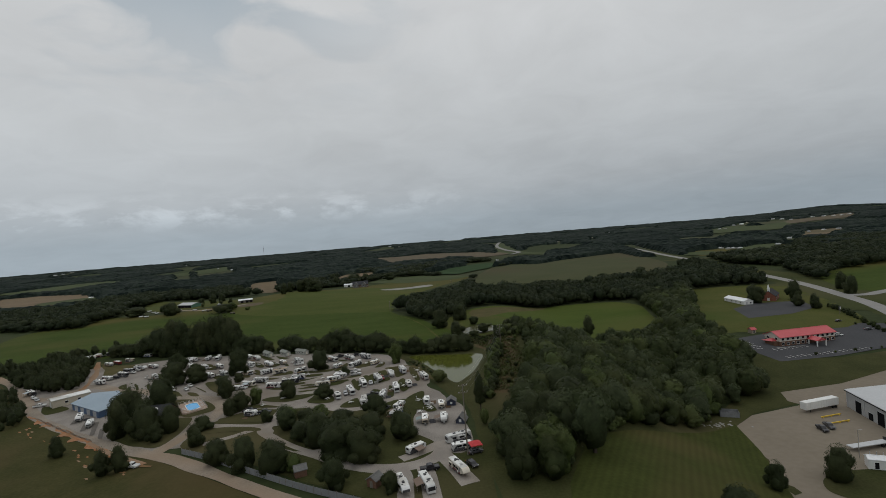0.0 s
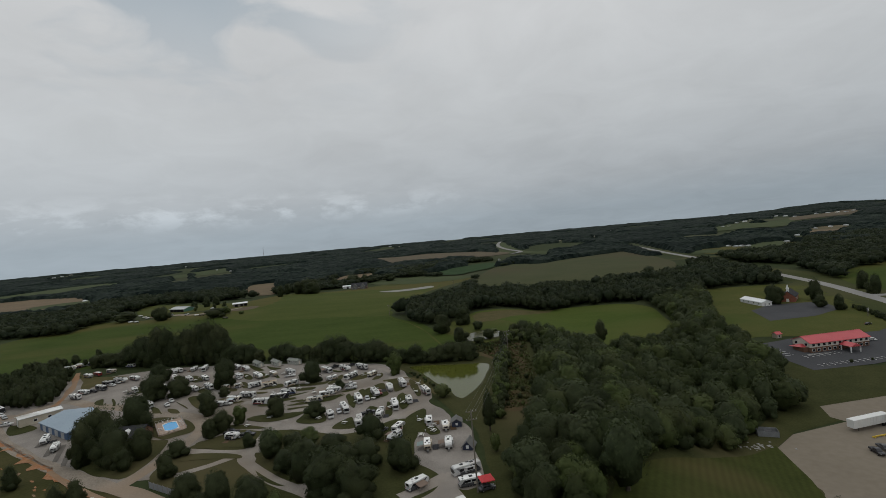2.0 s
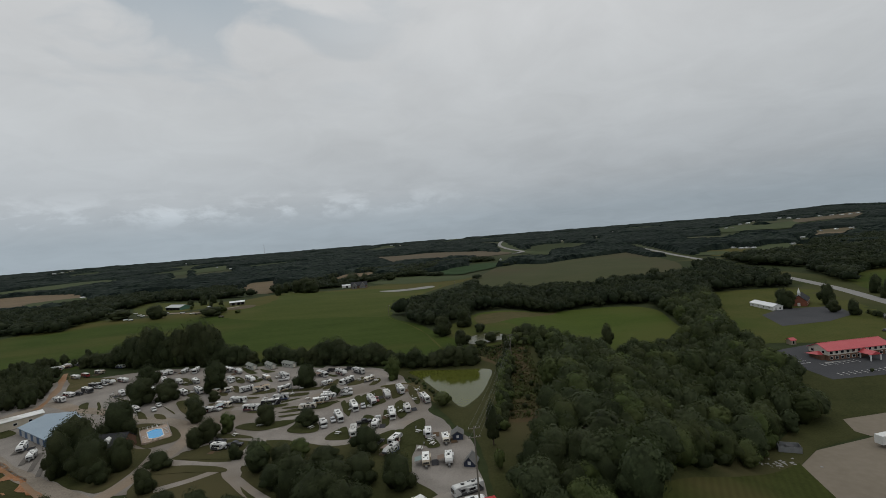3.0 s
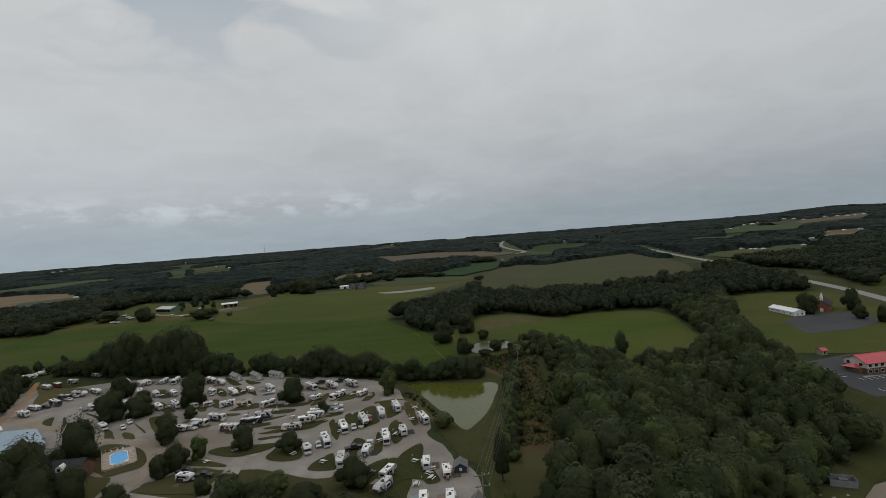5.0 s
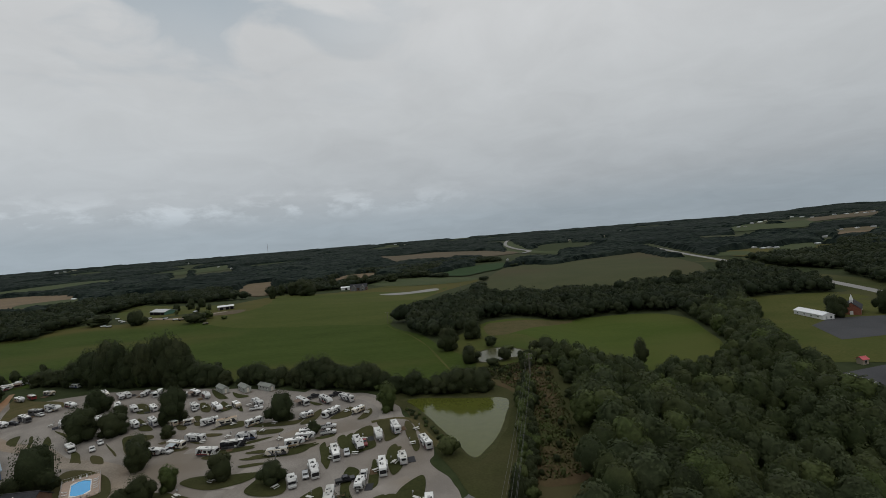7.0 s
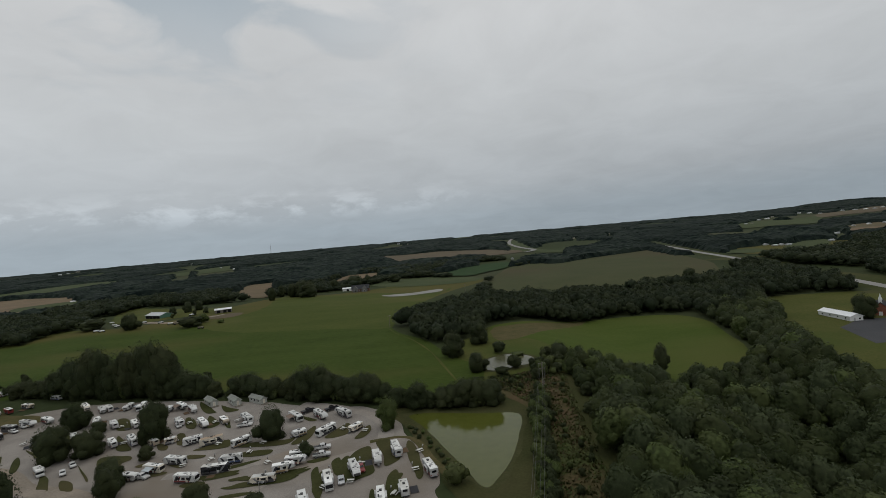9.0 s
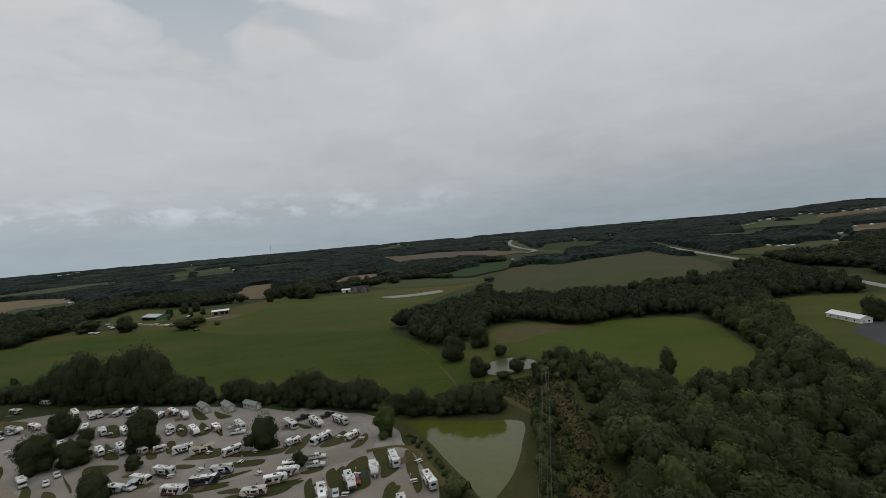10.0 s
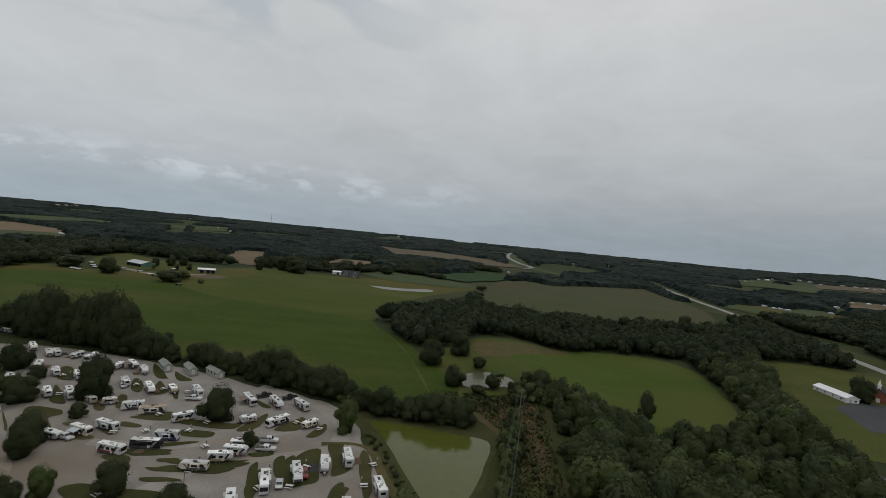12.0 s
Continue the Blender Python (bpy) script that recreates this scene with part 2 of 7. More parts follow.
M_CROP = surface("fallow_crop", (0.050, 0.058, 0.026), (0.066, 0.069, 0.034), 0.02, 0.4, 0.95, c=(0.066, 0.058, 0.032))
M_STUBBLE = surface("stubble_field", (0.130, 0.097, 0.064), (0.175, 0.132, 0.086), 0.02, 0.3, 0.95, c=(0.10, 0.085, 0.05))
M_SOIL = surface("bare_brown_soil", (0.092, 0.076, 0.052), (0.122, 0.099, 0.067), 0.02, 0.3, 0.95)
M_GRAVEL = surface("limestone_gravel", (0.178, 0.160, 0.143), (0.285, 0.260, 0.234), 0.10, 4.5, 0.95, 0.12, c=(0.172, 0.145, 0.116), spread=(0.38, 0.62))
M_LANE = surface("worn_gravel_lane", (0.205, 0.184, 0.164), (0.310, 0.282, 0.252), 0.14, 4.5, 0.95, 0.12, c=(0.205, 0.170, 0.132), spread=(0.38, 0.62))
M_ROAD = surface("packed_gravel_road", (0.185, 0.158, 0.128), (0.285, 0.245, 0.200), 0.12, 1.8, 0.95, 0.3, c=(0.25, 0.185, 0.13), spread=(0.38, 0.62))
M_CLAY = surface("red_clay", (0.26, 0.115, 0.052), (0.34, 0.19, 0.11), 0.25, 1.2, 0.95, 0.5, c=(0.16, 0.10, 0.05), spread=(0.4, 0.6))
M_CONCRETE = surface("yard_concrete", (0.178, 0.152, 0.117), (0.210, 0.180, 0.142), 0.05, 0.5, 0.9, c=(0.155, 0.132, 0.102), spread=(0.36, 0.64))
M_ASPHALT = surface("weathered_asphalt", (0.055, 0.056, 0.060), (0.073, 0.074, 0.078), 0.06, 1.4, 0.9)
M_HIGHWAY = surface("highway_concrete", (0.22, 0.215, 0.205), (0.275, 0.268, 0.258), 0.05, 1.0, 0.9)
M_BARK = surface("bark", (0.05, 0.04, 0.03), (0.09, 0.075, 0.06), 1.0, 6.0, 0.95, 0.6)
M_LEAF = foliage("broad_leaves", (0.034, 0.045, 0.019), (0.048, 0.062, 0.025), (0.060, 0.069, 0.030))
M_LEAF_WOOD = foliage("mixed_wood_leaves", (0.032, 0.045, 0.015), (0.051, 0.067, 0.024), (0.077, 0.089, 0.034))
M_LEAF_LIGHT = foliage("young_leaves", (0.068, 0.093, 0.029), (0.098, 0.127, 0.040), (0.104, 0.118, 0.046))
M_LEAF_GREY = foliage("grey_green_leaves", (0.046, 0.061, 0.027), (0.069, 0.088, 0.039), (0.074, 0.088, 0.041))
M_LEAF_BROWN = foliage("rank_brown_weeds", (0.085, 0.064, 0.032), (0.115, 0.090, 0.042), (0.080, 0.088, 0.032))
M_FAR_LEAF = foliage("far_leaves", (0.025, 0.035, 0.018), (0.030, 0.042, 0.021), (0.042, 0.052, 0.024), 0.1)

# ---- ground ----


def ease(a, b, x):
    t = min(1, max(0, (x - a) / (b - a)))
    return t * t * (3 - 2 * t)


def height(x, y):
    """The lie of the land, fitted to the camera's view: the yard and motel stand lower than the camp, the far country
    rises to meet the horizon line.
    """
    d = math.hypot(x, y - 60)
    low = -16.5 * ease(38, 100, x) * (1 - 0.3 * ease(200, 300, y)) * (1 - ease(380, 700, y))
    rise = 7 * math.exp(-((x + 240) / 170) ** 2 - ((y - 570) / 140) ** 2)
    west = -3 * (1 - ease(-120, -70, x)) * (1 - ease(220, 300, y))
    hill = 30 * math.exp(-((x - 2950) / 260) ** 2 - ((y - 3700) / 400) ** 2)
    return low + rise + west + hill + 38 * ease(1300, 4900, d)


def lines(spans):
    got = []
    for a, b, step in spans:
        got += list(np.arange(a, b, step))
    return got + [spans[-1][1]]


GX = lines(((-4950, -2000, 150), (-2000, -900, 50), (-900, -320, 20), (-320, 320, 4), (320, 900, 20), (900, 2000, 50), (2000, 4950, 150)))
GY = lines(((-1000, -100, 50), (-100, 440, 4), (440, 800, 10), (800, 1600, 40), (1600, 4950, 150)))


def mesh_object(name, verts, faces, mat, smooth=False, parent=None):
    me = bpy.data.meshes.new(name)
    me.from_pydata(verts, [], faces)
    me.materials.append(mat)
    if smooth:
        me.polygons.foreach_set("use_smooth", [True] * len(me.polygons))
    ob = new(name, me)
    ob.parent = parent
    return ob


verts = [(x, y, height(x, y)) for y in GY for x in GX]
nx = len(GX)
faces = [(j * nx + i, j * nx + i + 1, (j + 1) * nx + i + 1, (j + 1) * nx + i) for j in range(len(GY) - 1) for i in range(nx - 1)]
ground = tagged(mesh_object("ground", verts, faces, M_GROUND, True), "dark green rolling farmland reaching to the horizon", "ground", kind="structure")


def smooth_loop(pts, closed=True, n=5):
    """A Catmull-Rom curve through the points."""
    got, m = [], len(pts)
    for i in range(m if closed else m - 1):
        p = [Vector((*pts[(i + k) % m if closed else min(max(i + k, 0), m - 1)], 0)) for k in (-1, 0, 1, 2)]
        for k in range(n):
            t = k / n
            got.append(0.5 * (2 * p[1] + (p[2] - p[0]) * t + (2 * p[0] - 5 * p[1] + 4 * p[2] - p[3]) * t * t + (3 * p[1] - p[0] - 3 * p[2] + p[3]) * t ** 3))
    if not closed:
        got.append(Vector((*pts[-1], 0)))
    return got


def wobble(loop, amount, seed):
    return [p + Vector((noise.noise((p.x * 0.12, p.y * 0.12, seed)), noise.noise((p.y * 0.12, p.x * 0.12, seed + 9)), 0)) * amount for p in loop]


def drape(name, outline, off, mat, label, category, rounded=True, ragged=0.0, thick=0.0):
    """A flat patch of ground cover laid over the land, cut where the land's facets meet."""
    loop = smooth_loop(outline) if rounded else [Vector((*p, 0)) for p in outline]
    if ragged:
        dense = []
        for i, p in enumerate(loop):
            q = loop[(i + 1) % len(loop)]
            k = max(1, int((q - p).length / max(1.2, ragged)))
            dense += [p.lerp(q, s / k) for s in range(k)]
        loop = wobble(dense, ragged, len(outline) + outline[0][0])
    bm = bmesh.new()
    f = bm.faces.new([bm.verts.new(p) for p in loop])
    bmesh.ops.triangulate(bm, faces=[f])
    for axis, grid in ((0, GX), (1, GY)):
        lo, hi = min(p[axis] for p in loop), max(p[axis] for p in loop)
        cuts = [g for g in grid if lo < g < hi]
        while len(cuts) > 110:
            cuts = cuts[::2]
        for g in cuts:
            co, no = [0, 0, 0], [0, 0, 0]
            co[axis], no[axis] = g, 1
            bmesh.ops.bisect_plane(bm, geom=bm.verts[:] + bm.edges[:] + bm.faces[:], plane_co=co, plane_no=no)
    for v in bm.verts:
        v.co.z = height(v.co.x, v.co.y) + off
    if thick:
        rim = bmesh.ops.extrude_face_region(bm, geom=bm.faces[:])
        for v in rim["geom"]:
            if isinstance(v, bmesh.types.BMVert):
                v.co.z -= thick
    bmesh.ops.recalc_face_normals(bm, faces=bm.faces[:])
    if sum(p.normal.z for p in bm.faces) < 0:
        bmesh.ops.reverse_faces(bm, faces=bm.faces[:])
    me = bpy.data.meshes.new(name)
    bm.to_mesh(me)
    bm.free()
    me.materials.append(mat)
    return tagged(new(name, me), label, category, kind="structure")


def ribbon(name, pts, width, off, mat, label, category="road", step=3.0, ragged=0.0):
    """A road or strip of that width along the points, laid over the land."""
    line = smooth_loop(pts, False, 8)
    dense = [line[0]]
    for p in line[1:]:
        k = max(1, int((p - dense[-1]).length / step))
        q = dense[-1]
        dense += [q.lerp(p, s / k) for s in range(1, k + 1)]
    verts, faces = [], []
    for i, p in enumerate(dense):
        d = (dense[min(i + 1, len(dense) - 1)] - dense[max(i - 1, 0)]).normalized()
        side = Vector((-d.y, d.x, 0))
        w = width / 2 * (1 + ragged * noise.noise((p.x * 0.07, p.y * 0.07, width)))
        for s in (-1, -0.33, 0.33, 1):
            q = p + side * s * w
            verts.append((q.x, q.y, height(q.x, q.y) + off + (0.03 if abs(s) < 1 else -0.04)))
        if i:
            for k in range(3):
                a = (i - 1) * 4 + k
                faces.append((a, a + 1, a + 5, a + 4))
    ob = mesh_object(name, verts, faces, mat, True)
    return tagged(ob, label, category, kind="structure")

# ---- fields, roads and yards ----
M_CLAY_WASH = surface("clay_stained_gravel", (0.22, 0.150, 0.098), (0.29, 0.20, 0.135), 0.2, 1.5, 0.95, 0.3, c=(0.27, 0.14, 0.07))
M_DRYLAWN = surface("dry_tan_grass", (0.055, 0.055, 0.020), (0.105, 0.085, 0.042), 0.12, 1.4, 0.95)
drape("field", [(-352, 330), (-240, 325), (-200, 335), (-150, 318), (-100, 305), (-40, 288), (0, 284), (10, 312), (-6, 345), (-20, 385), (-44, 425), (-52, 490), (-30, 560), (0, 640), (41, 730), (17, 779), (-72, 755), (-148, 690), (-226, 700), (-250, 560), (-300, 520), (-374, 541), (-360, 475), (-380, 424)], 0.12, M_MEADOW, "wide green hay meadow behind the camp", "field")
drape("field", [(-218.7, 496.5), (-200.8, 532.5), (-193.6, 581.9), (-222.4, 713.8), (-169.6, 683), (-104.8, 671.2), (-15.6, 630.8), (-4.1, 672.1), (-23.2, 575.4), (-43.2, 524.9), (-51.1, 482.4), (-48.5, 434.5), (-87.1, 444.6), (-130.4, 449.2), (-172.8, 458.5)], 0.135, M_UPPER, "dry yellowish upper slope of the hay meadow", "field", ragged=3.0)
drape("field", [(22.9, 405.3), (44.2, 413.5), (95.1, 449.9), (67.8, 410.9), (41.1, 375.7), (28.6, 367.6), (21.7, 372.4)], 0.19, M_DRYLAWN, "brown dry corner of the small meadow", "field", ragged=1.5)
drape("field", [(22, 411), (29, 376), (45, 362), (62, 320), (92, 300), (148, 340), (165, 390), (172, 429), (154, 452), (100, 452), (52, 425)], 0.14, M_PADDOCK, "small green meadow enclosed by woods", "field")
drape("field", [(37, 673), (94, 901), (141, 968), (180, 907), (250, 971), (388, 1051), (345, 770), (310, 660), (262, 575), (190, 566), (105, 556), (60, 545), (30, 590)], 0.5, M_CROP, "dull olive brown crop field", "field")
drape("field", [(-297, 2048), (-138, 1473), (-33, 1437), (81, 1372), (205, 1453), (147, 1767), (-45, 2013), (-180, 1948)], 1.5, M_SOIL, "brown ploughed field between woods", "field")
CLEAR = []


def far_field(outline, mat, label, off=1.5):
    """A field among the far woods, trees left out towards the camera so that it shows."""
    CLEAR.append(outline)
    return drape("field", outline, off, mat, label, "field", ragged=8.0)


far_field([(-974, 1763), (-928, 1806), (-1058, 2049), (-1094, 1982)], M_FARGRASS, "small pale green field far off in the woods")
far_field([(-931, 1831), (-849, 1946), (-1055, 2414), (-1099, 2171)], M_FARGRASS, "pale green pasture far off in the woods")
far_field([(-6.2, 864.1), (14.7, 981.4), (77.6, 1044.9), (114.2, 1026), (95.4, 918.3), (51.1, 844.5), (23.3, 811)], M_DEEPGREEN, "deep green crop field behind the farmhouse")
far_field([(-102, 869), (-38, 855), (37, 768), (20, 725), (-47, 721), (-116, 781)], M_FARGRASS, "yellowish green grass beyond the gravel strip", 0.4)
far_field([(412, 819), (442, 787), (480, 843), (471, 874), (450, 877)], M_FARGRASS, "green yard by the highway houses", 1.0)
far_field([(505, 820), (561, 817), (648, 934), (605, 935), (558, 895)], M_FARGRASS, "olive paddock beside far houses", 1.0)
far_field([(947, 1677), (1059, 1660), (1140, 1600), (1564, 2151), (1336, 2002), (1312, 2210), (1160, 2032)], M_FARGRASS, "pale fields round a far hamlet", 2.0)
far_field([(820, 1103), (929, 1137), (1104, 1333), (1031, 1344)], M_STUBBLE, "tan bare lot among far trees", 1.5)
far_field([(1413, 1959), (1583, 2009), (1763, 2068), (2198, 2554), (2108, 2541), (1830, 2338), (1697, 2326)], M_SOIL, "tan works yard with far buildings", 2.0)
far_field([(177, 1513), (217, 1408), (267, 1231), (292, 1336), (264, 1583), (337, 2524), (270, 2331)], M_FARGRASS, "grass verge along the far highway", 1.0)
far_field([(-694, 838), (-701, 887), (-641, 896), (-720, 993), (-769, 965), (-769, 919)], M_FARGRASS, "green yard below the tan field", 1.2)
far_field([(-343, 565), (-425, 698), (-428, 745), (-340, 674), (-280, 626), (-245, 618), (-235, 580), (-290, 540)], M_OLIVE, "rough pasture behind the farm sheds", 0.2)
drape("field", [(-351, 879), (-400, 1036), (-357, 1050), (-298, 898), (-251, 735), (-293, 765)], 0.6, M_STUBBLE, "pale tan stubble field", "field")
drape("field", [(-215, 891), (-214, 1073), (-147, 1083), (-125, 944), (-166, 880)], 0.6, M_STUBBLE, "narrow tan stubble field beyond the farmhouse", "field")
drape("field", [(-847, 931), (-1083, 1190), (-1000, 1215), (-839, 1140), (-737, 1026), (-683, 835), (-725, 839)], 1.0, M_STUBBLE, "tan harvested field at the wood's edge", "field")
drape("field", [(-1335, 1470), (-1333, 1589), (-1291, 1758), (-1160, 1761), (-1024, 1554), (-1052, 1366), (-1102, 1294)], 2.0, M_FARGRASS, "far pale green pasture strip", "field")
drape("field", [(-393, 429), (-408, 484), (-370, 490), (-340, 440), (-350, 400)], 0.2, M_MEADOW, "green pasture strip by the woods", "field")
drape("field", [(-330, 180), (-262, 283), (-236, 262), (-200, 230), (-158, 197), (-124, 175), (-98, 158), (-72, 139), (-46, 121), (-20, 105), (10, 87), (60, 63), (120, 37), (160, 20), (160, -60), (-330, -60)], 0.10, M_ROUGH, "rough green pasture below the gravel road", "field", False)
drape("field", [(10, 125), (13, 190), (16, 232), (22, 258), (30, 330), (40, 345), (62, 330), (70, 250), (110, 190), (106, 179), (96, 137), (88, 116), (60, 95), (12, 105)], 0.10, M_LAWN, "mown grass strip beside the wood", "lawn", False)
drape("field", [(243, 478), (288, 480), (325, 470), (318, 425), (298, 365), (262, 296), (243, 290), (202, 296), (183, 302), (160, 306), (185, 374), (215, 430)], 0.16, M_OLIVE, "dry olive green lawn round the church", "lawn")
drape("field", [(160, 300), (170, 250), (199, 244), (229, 248), (260, 268), (300, 300), (300, 240), (210, 226), (173, 213), (143, 209), (150, 240)], 0.16, M_LAWN, "green verge below the motel", "lawn", False)
drape("field", [(420, 780), (470, 900), (560, 900), (640, 860), (560, 780), (480, 740)], 0.8, M_MEADOW, "green field across the highway", "field")
drape("field", [(285, 300), (318, 425), (332, 480), (345, 560), (375, 560), (400, 470), (470, 430), (480, 330), (400, 250), (300, 240)], 0.15, M_VERGE, "olive grass along the highway", "verge", ragged=3.0)
drape("field", [(360, 400), (372, 470), (420, 520), (560, 560), (620, 470), (520, 360), (420, 330)], 0.3, M_MEADOW, "green roadside pasture", "field")

drape("camp_gravel", [(-236, 266), (-205, 239), (-185, 219), (-163, 203), (-140, 188), (-122, 177), (-103, 166), (-88, 163.5), (-66, 150), (-40, 132), (-18, 120), (2, 112), (6, 128), (6.4, 140), (6, 155), (5, 171), (3.7, 182.3), (-1.1, 186.4), (-2, 192), (-3.8, 198), (-7.2, 203.2), (-9.4, 208.5), (-8, 214), (-11.4, 229), (-14, 234), (-18, 239.6), (-22, 252), (-27, 264), (-40, 275), (-60, 280), (-80, 288), (-100, 295), (-130, 302), (-165, 306), (-180, 304), (-200, 298), (-215, 300)], 0.10, M_GRAVEL, "grey limestone gravel of a campground", "gravel", ragged=1.2)
drape("pavement", [(144, 211), (173, 219), (235, 245), (300, 250), (300, 80), (85, 80), (82, 118), (93, 137), (100, 159), (105, 179), (117, 188), (141, 194), (139, 199)], 0.12, M_CONCRETE, "wide worn concrete truck yard", "pavement", False)
drape("pavement", [(170, 287), (198, 294), (243, 292), (258, 300), (290, 280), (262, 262), (230, 252), (199, 246), (169, 245), (166, 265)], 0.22, M_ASPHALT, "dark asphalt motel car park", "pavement", False)
drape("pavement", [(226, 378), (251, 394), (288, 389), (276, 358), (247, 343), (214, 340)], 0.22, M_ASPHALT, "dark asphalt church car park", "pavement", False)
ribbon("road", [(230, 200), (302, 330), (327, 391), (346, 463), (352, 549), (356, 640), (382, 758), (410, 900), (455, 1096), (520, 1400)], 10, 0.34, M_HIGHWAY, "pale two-lane concrete highway")
ribbon("field", [(302, 330), (327, 391), (346, 463), (352, 549), (356, 640), (382, 758), (410, 900), (455, 1096)], 36, 0.22, M_VERGE, "mown grass verge along the highway", "verge", ragged=2.0)
ribbon("road", [(329, 398), (345, 392), (375, 402), (480, 430), (700, 470)], 9, 0.36, M_HIGHWAY, "pale side road joining the highway")
ribbon("road", [(200, 1380), (240, 1482), (236, 1730), (254, 2143), (314, 2587), (380, 2900)], 15, 2.5, M_HIGHWAY, "far pale stretch of highway", step=20)
ribbon("road", [(-330, 330), (-260, 285), (-234, 264), (-212.1, 243.8), (-185, 218), (-163.3, 201.7), (-140.3, 186.2), (-122.4, 175.6), (-105.7, 165.2), (-90.7, 155.8), (-76, 144.7), (-63.9, 136.2), (-51.2, 127.5), (-20, 107), (10, 90), (60, 66), (120, 40)], 4.8, 0.24, M_ROAD, "pale buff gravel farm road", ragged=0.3)
drape("gravel_pit", [(-81, 630), (-47, 640), (-18, 662), (-16, 636), (-59, 612)], 0.3, M_HIGHWAY, "pale gravel strip in the meadow", "gravel")
g = np.random.default_rng(19)
clay_in = smooth_loop([(-190, 221), (-176, 211), (-167, 205), (-157, 198), (-146, 190), (-135, 182), (-124, 173.5), (-114, 166.5), (-104, 159.5), (-94, 152)], False, 6)
clay_out = []
for i, p in enumerate(clay_in):
    far = 0.5 + (1.3 + 6.5 * max(0, noise.noise((i * 0.45, 2.0, 5.0)) + 0.05)) * math.sin(math.pi * (i + 0.5) / len(clay_in)) ** 0.5
    clay_out.append((p.x - far * 0.5, p.y - far * 0.85))
drape("dirt_bank", [(p.x, p.y) for p in clay_in] + clay_out[::-1], 0.27, M_CLAY, "eroded red clay bank beside the gravel road", "bank", False, ragged=1.6)
for k in range(28):
    along = g.uniform(0.05, 0.95)
    bx, by = -186 + 92 * along + g.normal() * 1.0, 211 - 65 * along - abs(g.normal()) * 2.6 - 1.0
    turn = g.uniform(0, 3)
    drape("dirt_bank", [(bx + g.uniform(0.5, 1.3) * math.cos(a), by + g.uniform(0.25, 0.6) * math.sin(a) - 0.6 * math.cos(a)) for a in np.arange(0, 6.2, 0.8) + turn], 0.16, M_CLAY if k % 3 else M_CLAY_WASH, "bare red clay spot in the pasture", "bank")
ribbon("dirt_bank", [(-135, 181), (-124, 172.5), (-113, 165), (-102, 157.5), (-98, 154.5)], 1.6, 0.31, M_CLAY_WASH, "orange clay wash along the gravel road", "bank", ragged=0.9)
ribbon("dirt_track", [(-192, 254), (-195, 263), (-201, 276), (-208, 289), (-217, 302), (-226, 316)], 2.8, 0.24, M_CLAY_WASH, "tan dirt track climbing behind the camp", "track", ragged=0.8)
drape("lawn", [(-222, 312), (-203, 301), (-186, 297), (-178, 288), (-190, 286), (-191, 272), (-198, 280), (-207, 294)], 0.20, M_DRYLAWN, "dry tan grass by the upper pads", "lawn", ragged=1.2)
drape("lawn", [(-194, 232), (-186.6, 232.5), (-177, 226.5), (-183.7, 220.5)], 0.21, M_LAWN, "small grass patch beside the annexe", "lawn", ragged=0.5)
M_DARKSTRIP = surface("dark_gravel", (0.115, 0.104, 0.094), (0.150, 0.137, 0.122), 0.3, 2.0, 0.95, 0.3)
for sa, sb in (((-158.8, 204.6), (-165.5, 218.4)), ((-147.4, 194.7), (-155.3, 209.2)), ((-139.6, 188.9), (-148.6, 204.5)), ((-133.1, 184.1), (-140.1, 195.6))):
    ribbon("parking_lane", [sa, ((sa[0] + sb[0]) / 2, (sa[1] + sb[1]) / 2), sb], 1.7, 0.24, M_DARKSTRIP, "dark strip between parking lanes", "lane", ragged=0.3)


drape("lawn", [(-91, 163), (-66, 148), (-40, 130), (-18, 118), (6, 110), (10, 120), (9.5, 142), (0, 140), (-6, 150), (-12, 158), (-13, 172), (-14, 190), (-26, 190), (-36, 184), (-46, 186), (-58, 191), (-66, 192), (-78, 195), (-88, 190), (-93, 180)], 0.135, M_LAWN, "worn green grass between the near camping pads", "lawn", ragged=1.0)
drape("lawn", [(-130, 184), (-104, 169), (-101, 180), (-104, 196), (-112, 201), (-128, 208), (-134, 197)], 0.15, M_LAWN, "shaded grass under the trees by the pool", "lawn", ragged=0.8)
ribbon("gravel_lane", [(-66, 200), (-65, 184), (-66, 172), (-60, 164), (-50, 154), (-39, 146), (-29, 138), (-19, 134), (-10, 135), (-4, 140), (-1, 149)], 5.2, 0.2, M_LANE, "grey gravel lane looping through the camp", ragged=0.2)
ribbon("gravel_lane", [(-96, 186), (-86, 181), (-73, 176), (-60, 176)], 3.6, 0.19, M_LANE, "short gravel pull-through beside the lane", ragged=0.2)
ribbon("gravel_lane", [(-66, 176), (-75, 168), (-84, 164)], 3.4, 0.19, M_LANE, "short gravel spur under trees", ragged=0.2)
ribbon("gravel_lane", [(-48, 190), (-38, 185.5), (-30, 188), (-24, 192), (-14, 198)], 5.5, 0.2, M_LANE, "grey gravel lane between camper rows", ragged=0.2)
ribbon("gravel_lane", [(-16, 136), (-13, 128), (-12, 114)], 4.5, 0.19, M_LANE, "gravel pad by the lane", ragged=0.2)
ribbon("gravel_lane", [(-9, 136), (-7, 128), (-5, 112)], 4.5, 0.19, M_LANE, "gravel pad by the lane", ragged=0.2)
ribbon("gravel_lane", [(-3, 140), (1, 130), (4, 122)], 5.0, 0.19, M_LANE, "gravel pad by the lane", ragged=0.2)
ribbon("gravel_lane", [(-3, 148), (-9, 143), (-15, 139)], 4.5, 0.19, M_LANE, "gravel pad by the lane", ragged=0.2)
